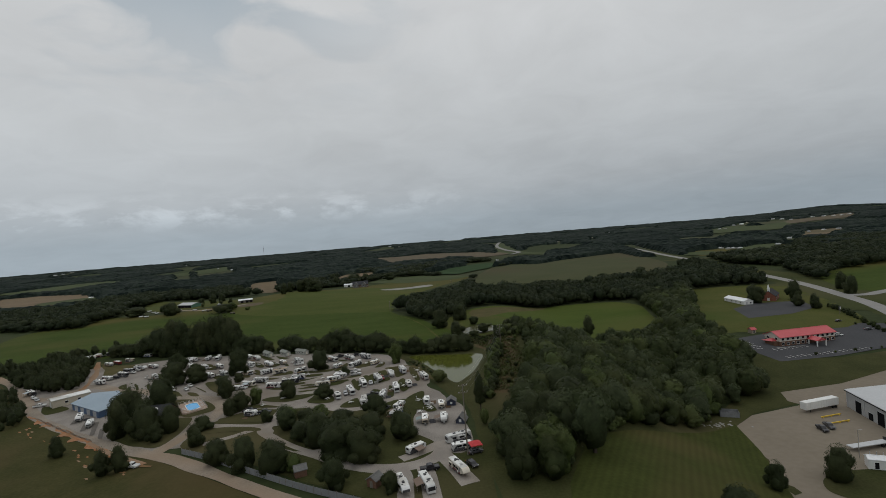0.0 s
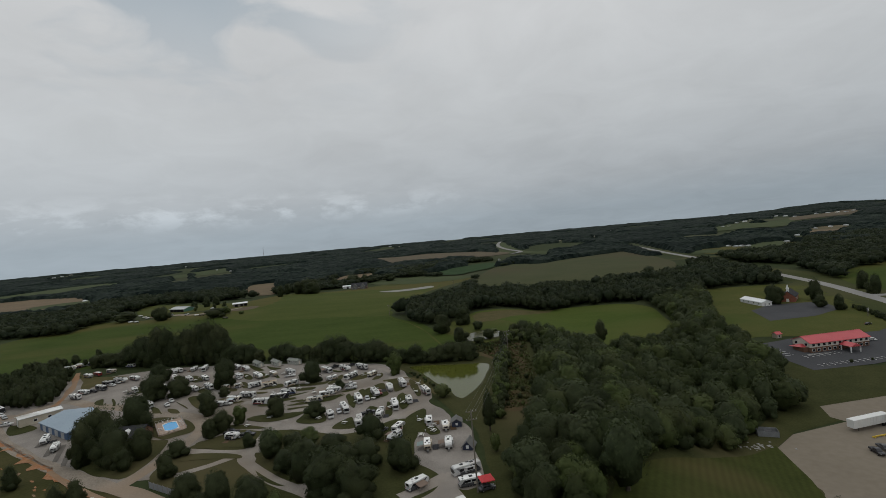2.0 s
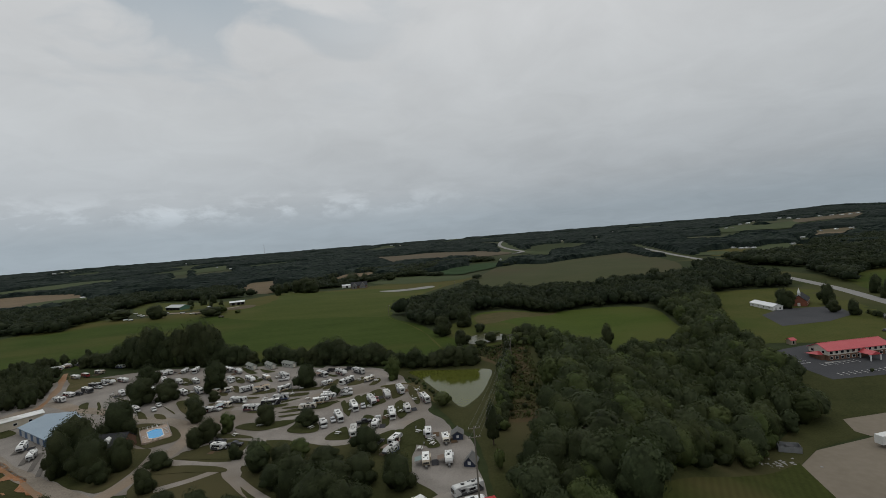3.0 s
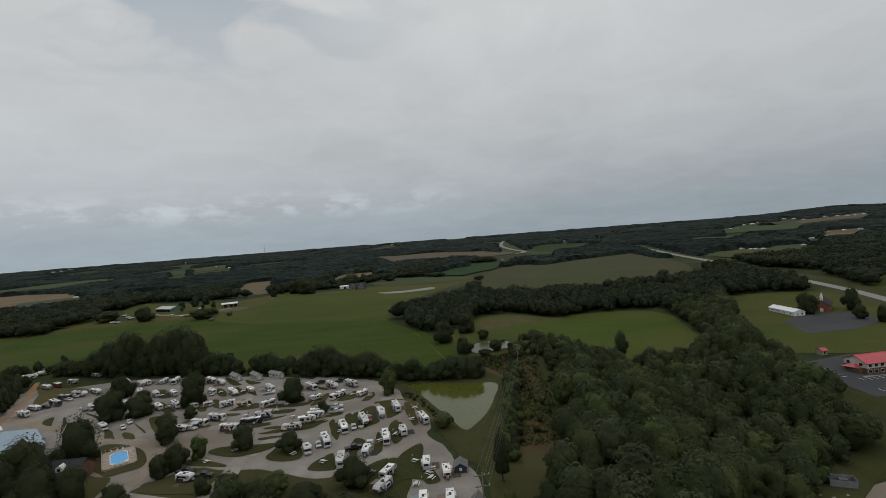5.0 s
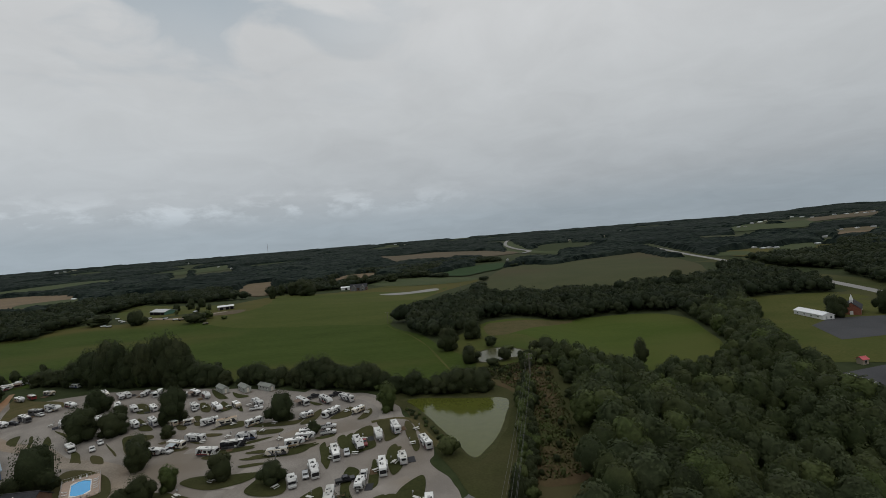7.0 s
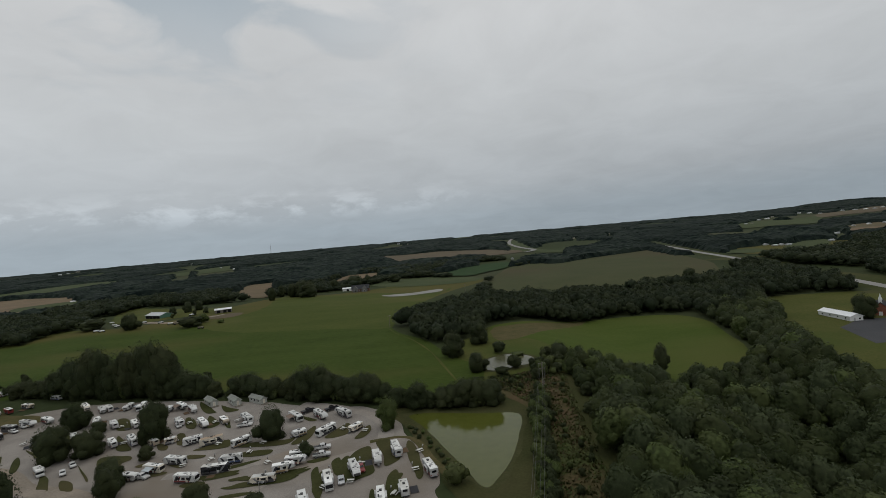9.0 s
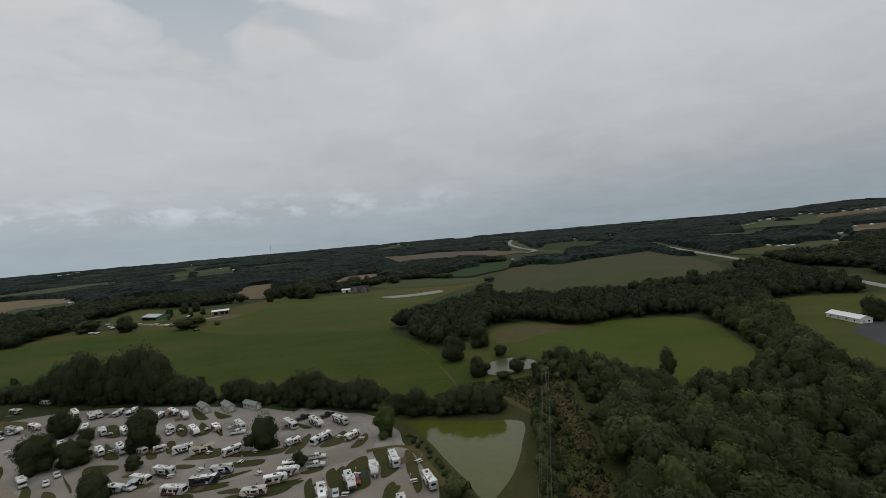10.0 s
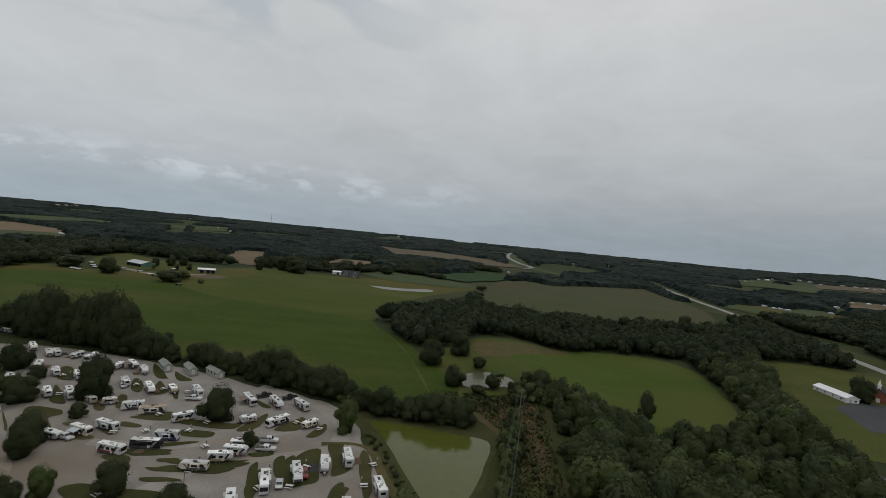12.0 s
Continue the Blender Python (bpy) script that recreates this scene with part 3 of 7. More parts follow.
ribbon("gravel_lane", [(-31, 241), (-22, 243), (-16, 239), (-11, 226), (-6, 216)], 2.2, 0.2, M_DRYLAWN, "worn sandy path beside the pond", ragged=0.4)
ribbon("gravel_lane", [(-236, 262), (-205, 244), (-192, 260), (-169, 250), (-150, 243), (-135, 233), (-118, 228), (-104, 218), (-96, 205), (-95, 190), (-97, 175), (-100, 163)], 6, 0.2, M_ROAD, "pale packed gravel lane by the shop and pool", ragged=0.2)

ribbon("gravel_lane", [(-65.5, 283.3), (-50.3, 276.6), (-33.7, 263.7), (-26.6, 247.0), (-29.6, 236.6), (-45.4, 228.1), (-56.1, 220.9), (-61.7, 210.3), (-64.4, 200.7)], 4.6, 0.155, M_LANE, "pale gravel outer loop lane of the camp", ragged=0.4)
ribbon("gravel_lane", [(-90.7, 230.4), (-73.2, 229.3), (-60.3, 234.8), (-48.7, 242.4), (-40.2, 249.8)], 4.0, 0.15, M_LANE, "pale gravel lane between camper rows", ragged=0.4)


def island(*outline, off=0.222):
    return drape("grass_island", list(outline), off, M_LAWN, "worn green grass island between gravel pads", "lawn", ragged=0.5)


island((-128, 225), (-121, 226), (-110, 220), (-101.5, 210), (-99, 203), (-103, 201), (-109, 200), (-121, 211))
island((-60, 181), (-61, 188), (-58, 191), (-49, 186), (-42, 179), (-35, 170), (-33, 158), (-44, 150), (-55, 155), (-62, 170))
island((-46.9, 246.8), (-45.7, 251), (-41.9, 258.6), (-39.1, 252.8), (-40.1, 248.5), (-43.6, 246.2))
island((-36.7, 245.3), (-35.4, 251.1), (-33.3, 255.3), (-32.3, 250.5), (-33.5, 245.5), (-35.6, 244.2))
island((-57.4, 244.7), (-56, 250.8), (-53.3, 258.6), (-51.7, 250.8), (-52.6, 245.9), (-55.6, 243.5))
island((-75.1, 246.2), (-70.1, 248.4), (-60.8, 248.3), (-57.6, 249.8), (-58.7, 245), (-64.8, 244.1), (-73.1, 244.5))
island((-71.6, 240.7), (-67.3, 241.4), (-62.3, 241.2), (-61.9, 238.5), (-64.7, 237.2), (-70, 237.4))
island((-71.5, 231.4), (-67.4, 233.4), (-63.4, 234.4), (-65.3, 232.3), (-69.9, 229.8))
island((-54.5, 222.5), (-52.5, 224.3), (-45.9, 226.1), (-46.9, 224), (-50.2, 222.1), (-53.3, 221.4))
island((-48.1, 230.7), (-42, 232.4), (-42.3, 230.4), (-46, 229))
island((-65.6, 218.8), (-62.1, 221.1), (-54.2, 220.4), (-48.6, 221.3), (-50.6, 219), (-54.9, 218.2), (-62.1, 217.7))
island((-67.7, 223.1), (-63.3, 224.5), (-62.9, 223), (-66.4, 221.8))
island((-36.1, 224.7), (-34.8, 234), (-30.3, 237.6), (-27.7, 226.5), (-26.5, 220.6), (-29.4, 218.2), (-32, 216.3), (-34.5, 218.4))
island((-29.1, 240.5), (-24.9, 242.1), (-22.7, 230.7), (-20, 228.5), (-21.3, 225.4), (-23.9, 223.9), (-25.5, 231.2))
island((-19, 239.3), (-16.6, 236.9), (-14.3, 227.5), (-12.7, 217.8), (-14, 215.1), (-16.3, 222.9), (-18.2, 229.9))
island((-22.1, 217), (-19.8, 218.9), (-18.2, 218.1), (-19.2, 213.2), (-19.1, 210), (-21.8, 210.5))
island((-44.5, 223), (-43.7, 226.6), (-41.3, 219.5), (-40.4, 213.8), (-41.5, 213.5))
island((-40.2, 228.7), (-38.3, 231.1), (-36.1, 224.7), (-35.8, 220.1), (-38.1, 222))
island((-161.7, 267), (-163.6, 271.6), (-159.1, 274), (-155.2, 274.7), (-144.1, 266.1), (-142.8, 261.8), (-155.9, 262.8))
island((-156.9, 252.7), (-157.8, 255.8), (-152.1, 250.2), (-149.1, 244.7), (-151.3, 245))
island((-159.9, 261.4), (-150.1, 256), (-142.4, 250.5), (-140.8, 247.5))
island((-121.2, 243.8), (-124.3, 250.5), (-114.6, 250.2), (-111.7, 247.1), (-113.1, 244), (-106.8, 237.5), (-104.6, 230.7), (-110.7, 231.7))
island((-134.5, 273.2), (-141.1, 283.4), (-137.7, 283.8), (-130.9, 276.4), (-129, 272.3))
island((-128, 263.3), (-129.5, 267), (-119.3, 257.9), (-117, 254.4), (-121.9, 255.2))
island((-108.4, 255.6), (-108.6, 257.6), (-103.7, 254.4), (-102.7, 251), (-105.6, 251.8))
island((-107.7, 272.7), (-110.7, 279.4), (-108.2, 278.8), (-102.7, 271.5), (-101.6, 267.5), (-105.4, 269.3))
island((-96.9, 267.6), (-101.5, 278.9), (-96.1, 273.9), (-92.9, 269), (-94.2, 266.4))
island((-111, 290.7), (-114.3, 297.8), (-102, 284.5), (-100.3, 282.4), (-104.3, 282.2))
island((-101.9, 290.4), (-97.7, 287.6), (-91.1, 283), (-94.7, 281.1), (-97.6, 283.5))
island((-92.7, 273), (-91.3, 273.7), (-86, 264.7), (-87.7, 265.1))
island((-103, 258.2), (-105.7, 264), (-102.8, 263.3), (-97.6, 254.7), (-100.1, 254.2))
island((-91.2, 247.6), (-87.6, 249.7), (-81.6, 252.9), (-78.9, 247.1), (-82, 246), (-87.9, 246.6))
island((-91.1, 242.3), (-90.1, 243.9), (-84.2, 242.1), (-84.6, 240.3), (-89.5, 241.1))
island((-106.8, 241.4), (-104, 242.7), (-104.1, 240))
island((-99.8, 234.8), (-92.2, 233.8), (-92.1, 232.1), (-97.2, 232.1))
island((-94.1, 238.4), (-88.6, 237.3), (-88.9, 235.3))
island((-76.7, 225.5), (-72.7, 227.1), (-66.1, 226.6), (-69.1, 224.6), (-74.9, 223.6))
island((-81.3, 222.2), (-79.3, 224.3), (-74.4, 222.6), (-73.3, 218.9))
island((-61.9, 269.8), (-58, 267.3), (-53.9, 263.7), (-56.9, 263.4))
island((-58.1, 198.2), (-57.7, 203.9), (-56.7, 208.4), (-51.1, 207.5), (-47.2, 199.3), (-47.4, 195.4), (-52.1, 195.2), off=0.230)
island((-79.4, 205.7), (-77.9, 208.8), (-73.1, 209.2), (-65.7, 208.7), (-57.8, 208.6), (-59.6, 204.2), (-64.4, 201.3), (-70.3, 201.1), off=0.230)
island((-42.6, 189.2), (-42, 192.6), (-40.1, 195.7), (-37.3, 197.7), (-34.3, 188.3), (-36.3, 186.7), (-41, 187.4), off=0.230)
island((-25.1, 195.8), (-25.8, 206.4), (-25.5, 211.8), (-23.8, 208.1), (-22.5, 198.2), (-23.7, 194.8), off=0.230)
island((-22.4, 216.6), (-20.6, 221), (-18.6, 215.9), (-17.1, 206.9), (-18.7, 201.3), (-20.8, 205.5), off=0.230)
island((-41.7, 214.2), (-42.6, 220.3), (-41.4, 223.5), (-38.6, 215), (-38.4, 207.7), (-40.4, 211), off=0.230)
island((-37.7, 229.4), (-35.6, 231.7), (-33.1, 221), (-31.5, 216.9), (-34.2, 216.5), (-36.5, 221.6), off=0.230)
island((-172, 253.7), (-172.9, 257), (-170.6, 258.2), (-164.6, 248.9), (-167.7, 249.9), off=0.230)
island((-155.2, 241.6), (-160.7, 249.8), (-165.7, 256.8), (-164.3, 256.6), (-157.2, 246.7), off=0.230)
island((-131.8, 233.2), (-137.8, 242.1), (-132, 237.9), (-126.6, 231), (-129.9, 231.1), off=0.230)
island((-125.2, 233.5), (-126.9, 237), (-122.1, 234.9), (-118.2, 230.1), (-121.5, 230.2), off=0.230)
island((-128.8, 246), (-123.5, 241.2), (-117.7, 235.5), (-118.9, 235.7), off=0.230)
island((-86.5, 202.7), (-83.8, 202.6), (-77.6, 200.5), (-68.8, 195.4), (-70.5, 194.6), (-79.2, 197.1), (-84, 199.8), off=0.230)
island((-108.4, 227.2), (-109.3, 232), (-102.3, 228.8), (-101.5, 224), off=0.230)
island((-37.9, 179.5), (-33.2, 182.7), (-27.9, 182.9), (-24.8, 188.8), (-20.4, 191.7), (-21.1, 185.9), (-23.1, 176), (-22.8, 168), (-26.3, 167.3), (-31, 170.8), off=0.238)
island((-33, 202.8), (-32.2, 208.1), (-28.8, 204.6), (-30.1, 197), (-28.1, 190.4), (-31.3, 192.5), off=0.238)
island((-17.6, 187.4), (-16.3, 194.2), (-11.7, 199.8), (-10.2, 196.4), (-9.7, 185.8), (-6.5, 181.8), (-4.8, 176.5), (-8.2, 175.2), (-9.9, 177.5), (-14.3, 178.3), (-16.4, 176.7), off=0.238)
island((-89, 185.4), (-88.8, 190.2), (-74.1, 184.7), (-68.1, 180.4), (-70.8, 179.3), (-84.8, 182.8), off=0.238)
island((-92.5, 176.3), (-93.6, 181), (-86.4, 179.2), (-76.2, 176.1), (-68.4, 173.1), (-67.8, 170.6), (-79.6, 172.8), (-90.9, 175.1), off=0.238)

island(*[(-67.4, 223.4), (-60.1, 224), (-49, 226.4), (-46.3, 227.4), (-48.6, 224.8), (-55.8, 222.7), (-63.2, 221.7)], off=0.230)
island(*[(-68.1, 218.4), (-64.2, 219.1), (-55.3, 221.2), (-48, 222.8), (-51.1, 220), (-58.3, 218.5), (-64.5, 217.3)], off=0.230)
island(*[(-66.1, 214.1), (-60.8, 214.9), (-57, 214.7), (-60.2, 213.1), (-64.5, 212.6)], off=0.230)
island(*[(-81, 226.8), (-75.1, 227), (-67.6, 228.4), (-68.8, 226.1), (-76, 224.3)], off=0.230)

M_SCRUB = surface("rank_brown_scrub", (0.066, 0.046, 0.025), (0.092, 0.066, 0.035), 0.15, 1.2, 0.95, c=(0.048, 0.060, 0.020))
drape("field", [(19, 190), (31, 192), (33, 210), (37, 255), (41, 296), (30, 302), (14, 292), (16, 272), (22, 262), (22, 236), (18, 200)], 0.15, M_SCRUB, "rank reddish brown scrub under the power line", "scrub", ragged=1.5)
drape("lawn", [(103, 133), (108, 127), (118, 124), (135, 120), (140, 138), (118, 143), (107, 140)], 0.2, M_LAWN, "grass island in the truck yard", "lawn")

M_MOWN = surface("striped_mown_grass", (0.032, 0.040, 0.010), (0.048, 0.056, 0.015), 0.12, 1.0, 0.95, c=(0.062, 0.056, 0.020))
nt = M_MOWN.node_tree
wave, wmr, whsv, wgeo = nt.nodes.new("ShaderNodeTexWave"), nt.nodes.new("ShaderNodeMapRange"), nt.nodes.new("ShaderNodeHueSaturation"), nt.nodes.new("ShaderNodeNewGeometry")
wave.inputs["Scale"].default_value, wave.inputs["Distortion"].default_value, wave.inputs["Detail"].default_value = 0.16, 0.5, 1
wmr.inputs[3].default_value, wmr.inputs[4].default_value = 0.93, 1.07
wmap = nt.nodes.new("ShaderNodeMapping")
wmap.inputs["Rotation"].default_value = (0, 0, radians(26))
nt.links.new(wgeo.outputs["Position"], wmap.inputs["Vector"])
nt.links.new(wmap.outputs[0], wave.inputs["Vector"])
nt.links.new(wave.outputs["Fac"], wmr.inputs[0])
nt.links.new(wmr.outputs[0], whsv.inputs["Value"])
base = nt.nodes["Principled BSDF"].inputs["Base Color"]
nt.links.new(base.links[0].from_socket, whsv.inputs["Color"])
nt.links.new(whsv.outputs["Color"], base)
drape("lawn", [(28, 118), (40, 142), (60, 156), (84, 171), (106, 181), (101, 159), (93.5, 137), (85, 116), (82, 80), (20, 80)], 0.18, M_MOWN, "mown lawn with faint mower stripes", "lawn", False)
drape("lawn", [(106, 181), (117, 190), (139, 200), (143, 210), (152, 240), (166, 302), (150, 300), (146, 250), (134, 216), (108, 194), (98, 186)], 0.14, M_LAWN, "mown grass at the wood's edge", "lawn", False)
drape("lawn", [(92, 120), (97, 137), (101, 159), (106, 180), (118, 189), (142, 196), (146, 212), (152, 240), (135, 216), (108, 194), (84, 174), (80, 150)], 0.115, M_LAWN, "grass between the wood and the yard", "lawn", False)
drape("field", [(-6, 345), (8, 314), (0, 284), (16, 272), (42, 296), (62, 318), (46, 362), (30, 376), (22, 411), (2, 372)], 0.11, M_OLIVE, "rough olive grass round the far pond", "scrub", ragged=2.0)
ribbon("dirt_track", [(-48, 430), (-40, 410), (-28, 388), (-16, 355), (-8, 322), (-2, 296)], 1.1, 0.17, M_OLIVE, "faint worn cattle path in the meadow", "track", ragged=0.8)

# ---- ponds ----
M_WATER = surface("pond_water", (0.062, 0.072, 0.012), (0.078, 0.086, 0.018), 0.05, 0.4, 0.07)
M_WATER.node_tree.nodes["Principled BSDF"].inputs["IOR"].default_value = 1.33
M_BANK = surface("pond_bank", (0.036, 0.042, 0.015), (0.062, 0.060, 0.027), 0.25, 1.5, 0.95)
POND = [(18, 254), (16, 238), (11, 221), (6.5, 211), (3, 208), (-1, 217), (-6, 229), (-11, 241), (-16, 253), (-20, 261), (-10, 261), (4, 257.5)]
drape("field", [(24, 262), (22, 235), (20, 210), (17, 180), (15, 150), (12, 128), (8.5, 128), (8, 155), (7, 172), (5.5, 183.5), (1, 188), (-1.5, 198), (-6, 208), (-9.5, 222), (-16, 238), (-22, 254), (-30, 268), (-10, 273), (14, 270)], 0.13, M_LAWN, "grass round the pond", "lawn", ragged=0.8)
drape("pond_bank", [(19.5, 256), (17.5, 238), (12.5, 220), (8, 209.5), (3, 205.5), (-3, 216), (-8, 228), (-13, 240), (-18, 253), (-22, 263), (-10, 263), (4, 260)], 0.17, M_BANK, "muddy bank of the pond", "bank", ragged=0.8)
drape("pond", POND, 0.22, M_WATER, "still murky olive green pond water", "pond", ragged=0.5)
drape("pond_bank", [(8, 322), (14, 332), (25, 337), (37, 328), (35, 313), (19, 306), (10, 308.5)], 0.16, M_BANK, "muddy bank of the far pond", "bank", ragged=1.0)
M_WATER2 = surface("shallow_pond_water", (0.060, 0.064, 0.030), (0.085, 0.085, 0.045), 0.08, 0.5, 0.25)
M_WATER2.node_tree.nodes["Principled BSDF"].inputs["Specular IOR Level"].default_value = 0.2
drape("pond", [(10, 322), (15, 330), (25, 335), (35, 327), (33, 315), (26, 313), (19, 308), (12, 310)], 0.26, M_WATER2, "small pale green pond beyond the trees", "pond")

# ---- trees ----
rng = np.random.default_rng(7)


def crown_arrays(radius, tall, lumps, leaves, leaf, seed, core=1, full=0.80, main=0.82):
    """Vertices, faces and shading normals of a crown: uneven lumps, each a dark core under loose leaf clumps."""
    g = np.random.default_rng(seed)
    bm = bmesh.new()
    bmesh.ops.create_icosphere(bm, subdivisions=core, radius=1)
    core_v = np.array([v.co[:] for v in bm.verts])
    core_f = np.array([[v.index for v in f.verts] for f in bm.faces])
    bm.free()
    vs, fs, ns, n0 = [], [], [], 0
    whole = np.array((radius, radius, tall / 2))
    for k in range(lumps):
        d = g.normal(size=3)
        d /= np.linalg.norm(d)
        if k == 0:
            c, r = np.zeros(3), np.array((radius * main, radius * main, tall * 0.57 * main))
        else:
            d[2] = d[2] * 0.9 - 0.05
            c = d * whole * g.uniform(0.48, 0.72)
            # lower limbs reach out farther
            c[:2] *= 1.18 if d[2] < 0.15 else 0.95
            r = np.array((radius, radius, min(tall / 2, radius) * 0.9)) * g.uniform(0.26, 0.46)
        vs.append(core_v * (1 + g.uniform(-0.22, 0.16, size=(len(core_v), 1))) * r * full + c)
        fs.append(core_f + n0)
        ns.append(core_v)
        n0 += len(core_v)
        n = leaves if k else leaves * 2
        p = g.normal(size=(n, 3))
        p[:, 2] = np.where(p[:, 2] < -0.5, -p[:, 2], p[:, 2])
        p /= np.linalg.norm(p, axis=1)[:, None]
        pos = p * r * g.uniform(0.78, 1.02, size=(n, 1)) + c
        nor = p + g.normal(size=(n, 3)) * 0.38
        nor /= np.linalg.norm(nor, axis=1)[:, None]
        u = np.cross(nor, g.normal(size=(n, 3)))
        u /= np.linalg.norm(u, axis=1)[:, None]
        w = np.cross(nor, u)
        size = leaf * g.uniform(0.55, 1.4, size=(n, 1))
        tri = np.stack((pos - u * size, pos + u * size * 0.8 - w * size * 0.55, pos + u * size * 0.35 + w * size * 0.9), 1)
        vs.append(tri.reshape(-1, 3))
        fs.append(np.arange(n * 3).reshape(-1, 3) + n0)
        n0 += n * 3
        outer = (pos / whole) / np.linalg.norm(pos / whole, axis=1)[:, None]
        shade = p * 0.7 + outer * 0.55 + nor * 0.25
        shade /= np.linalg.norm(shade, axis=1)[:, None]
        ns.append(np.repeat(shade, 3, axis=0))
    return np.concatenate(vs), np.concatenate(fs), np.concatenate(ns)


def leaf_mesh(name, v, f, n, mats, index=None):
    me = bpy.data.meshes.new(name)
    me.vertices.add(len(v))
    me.vertices.foreach_set("co", v.astype(np.float32).ravel())
    me.loops.add(f.size)
    me.loops.foreach_set("vertex_index", f.astype(np.int32).ravel())
    me.polygons.add(len(f))
    me.polygons.foreach_set("loop_start", np.arange(0, f.size, 3, dtype=np.int32))
    me.update(calc_edges=True)
    for m in mats:
        me.materials.append(m)
    if index is not None:
        me.polygons.foreach_set("material_index", index)
    me.polygons.foreach_set("use_smooth", np.ones(len(f), dtype=bool))
    me.normals_split_custom_set_from_vertices(n)
    return me


def trunk_mesh(tall, r0, seed, branches=5):
    """A tapered, slightly bent trunk with limbs."""
    g = np.random.default_rng(seed)
    vs, fs = [], []

    def limb(a, b, ra, rb, n=6):
        base = len(vs)
        a, b = Vector(a), Vector(b)
        d = (b - a).normalized()
        s = d.orthogonal().normalized()
        t = d.cross(s)
        mid = (a + b) / 2 + Vector(g.normal(size=3)) * (b - a).length * 0.04
        for p, r in ((a, ra), (mid, (ra + rb) / 2), (b, rb)):
            for k in range(n):
                an = 2 * math.pi * k / n
                vs.append(p + (s * math.cos(an) + t * math.sin(an)) * r)
        for j in range(2):
            for k in range(n):
                fs.append([base + j * n + k, base + j * n + (k + 1) % n, base + (j + 1) * n + (k + 1) % n, base + (j + 1) * n + k])

    limb((0, 0, -0.6), (0, 0, tall * 0.42), r0 * 1.25, r0 * 0.8)
    limb((0, 0, tall * 0.42), (g.normal() * 0.3, g.normal() * 0.3, tall * 0.8), r0 * 0.8, r0 * 0.25)
    for k in range(branches):
        an = 2 * math.pi * (k + g.uniform(0, 0.6)) / branches
        z = tall * g.uniform(0.28, 0.5)
        limb((0, 0, z), (math.cos(an) * tall * 0.24, math.sin(an) * tall * 0.24, z + tall * 0.22), r0 * 0.5, r0 * 0.15, 5)
    return vs, fs


TREE_KINDS = {}
CROWNS = {}


def weeds(outline, count, size, mat, label, seed):
    """Rank weeds too many to count: loose tufts of stalks and leaves in one mesh."""
    g = np.random.default_rng(seed)
    xs, ys = [p[0] for p in outline], [p[1] for p in outline]
    spots = []
    while len(spots) < count:
        x, y = g.uniform(min(xs), max(xs)), g.uniform(min(ys), max(ys))
        if inside(x, y, outline) and math.hypot(x - 22, (y - 321) * 0.85) > 15 and noise.noise((x * 0.25, y * 0.25, seed)) > g.uniform(-0.5, 0.3):
            spots.append((x, y, height(x, y) + 0.1))
    pos = np.array(spots)
    n = len(pos)
    tall = size * g.uniform(0.5, 1.7, size=(n, 1)) * np.array([[0, 0, 1.0]])
    turn = g.uniform(0, 6.28, size=n)
    u = np.stack((np.cos(turn), np.sin(turn), np.zeros(n)), 1) * size * g.uniform(0.5, 1.3, size=(n, 1))
    lean = g.normal(size=(n, 3)) * size * (0.6, 0.6, 0)
    v = np.stack((pos - u, pos + u, pos + tall + lean), 1).reshape(-1, 3)
    up = np.repeat(np.stack((lean[:, 0] * 0.5, lean[:, 1] * 0.5, np.full(n, size)), 1), 3, axis=0)
    up /= np.linalg.norm(up, axis=1)[:, None]
    me = leaf_mesh("weeds", v, np.arange(n * 3).reshape(-1, 3), up, [mat])
    return tagged(new("weeds", me), label, "weeds", kind="stuff")


def tree_kind(key, tall, radius, lumps, leaves, leaf, mat, seed, foot=0.16, core=2):
    """One tree: trunk and crown meshes, used by every tree of the kind."""
    cv, cf, cn = crown_arrays(radius, tall * (1 - foot), lumps, leaves, leaf, seed, core)
    # the crown keeps to its nominal width and height
    cv = cv * np.array((radius / np.percentile(np.hypot(cv[:, 0], cv[:, 1]), 98),) * 2 + (tall * (1 - foot) / 2 / np.percentile(cv[:, 2], 99.5),))
    cv = cv + (0, 0, tall * foot + tall * (1 - foot) / 2)
    crown = leaf_mesh("crown", cv, cf, cn, [mat])
    trunk = bpy.data.meshes.new("trunk")
    tv, tf = trunk_mesh(tall, 0.03 * tall, seed + 50)
    trunk.from_pydata(tv, [], tf)
    trunk.materials.append(M_BARK)
    TREE_KINDS[key] = (trunk, crown, tall, radius)
    CROWNS[key] = (cv, cf, cn, mat)


for k in range(6):
    tree_kind(("oak", k), 10, 4.6, 13 + k % 3, 400, 0.18, M_LEAF, 100 + k, -0.16)
for k in range(6):
    tree_kind(("wood", k), 10, 3.8, 8 + k % 3, 360, 0.19, M_LEAF_WOOD, 200 + k, -0.10)
for k in range(3):
    tree_kind(("tall", k), 10, 2.7, 9, 220, 0.25, M_LEAF, 300 + k, 0.03)
for k in range(2):
    tree_kind(("cedar", k), 10, 3.2, 12, 260, 0.2, M_LEAF, 330 + k, -0.2)
tree_kind(("light", 0), 10, 3.9, 10, 320, 0.20, M_LEAF_LIGHT, 400, -0.10)
tree_kind(("light", 1), 10, 3.4, 8, 300, 0.20, M_LEAF_LIGHT, 401, -0.10)
tree_kind(("grey", 0), 10, 3.7, 9, 250, 0.27, M_LEAF_GREY, 402, 0.02)
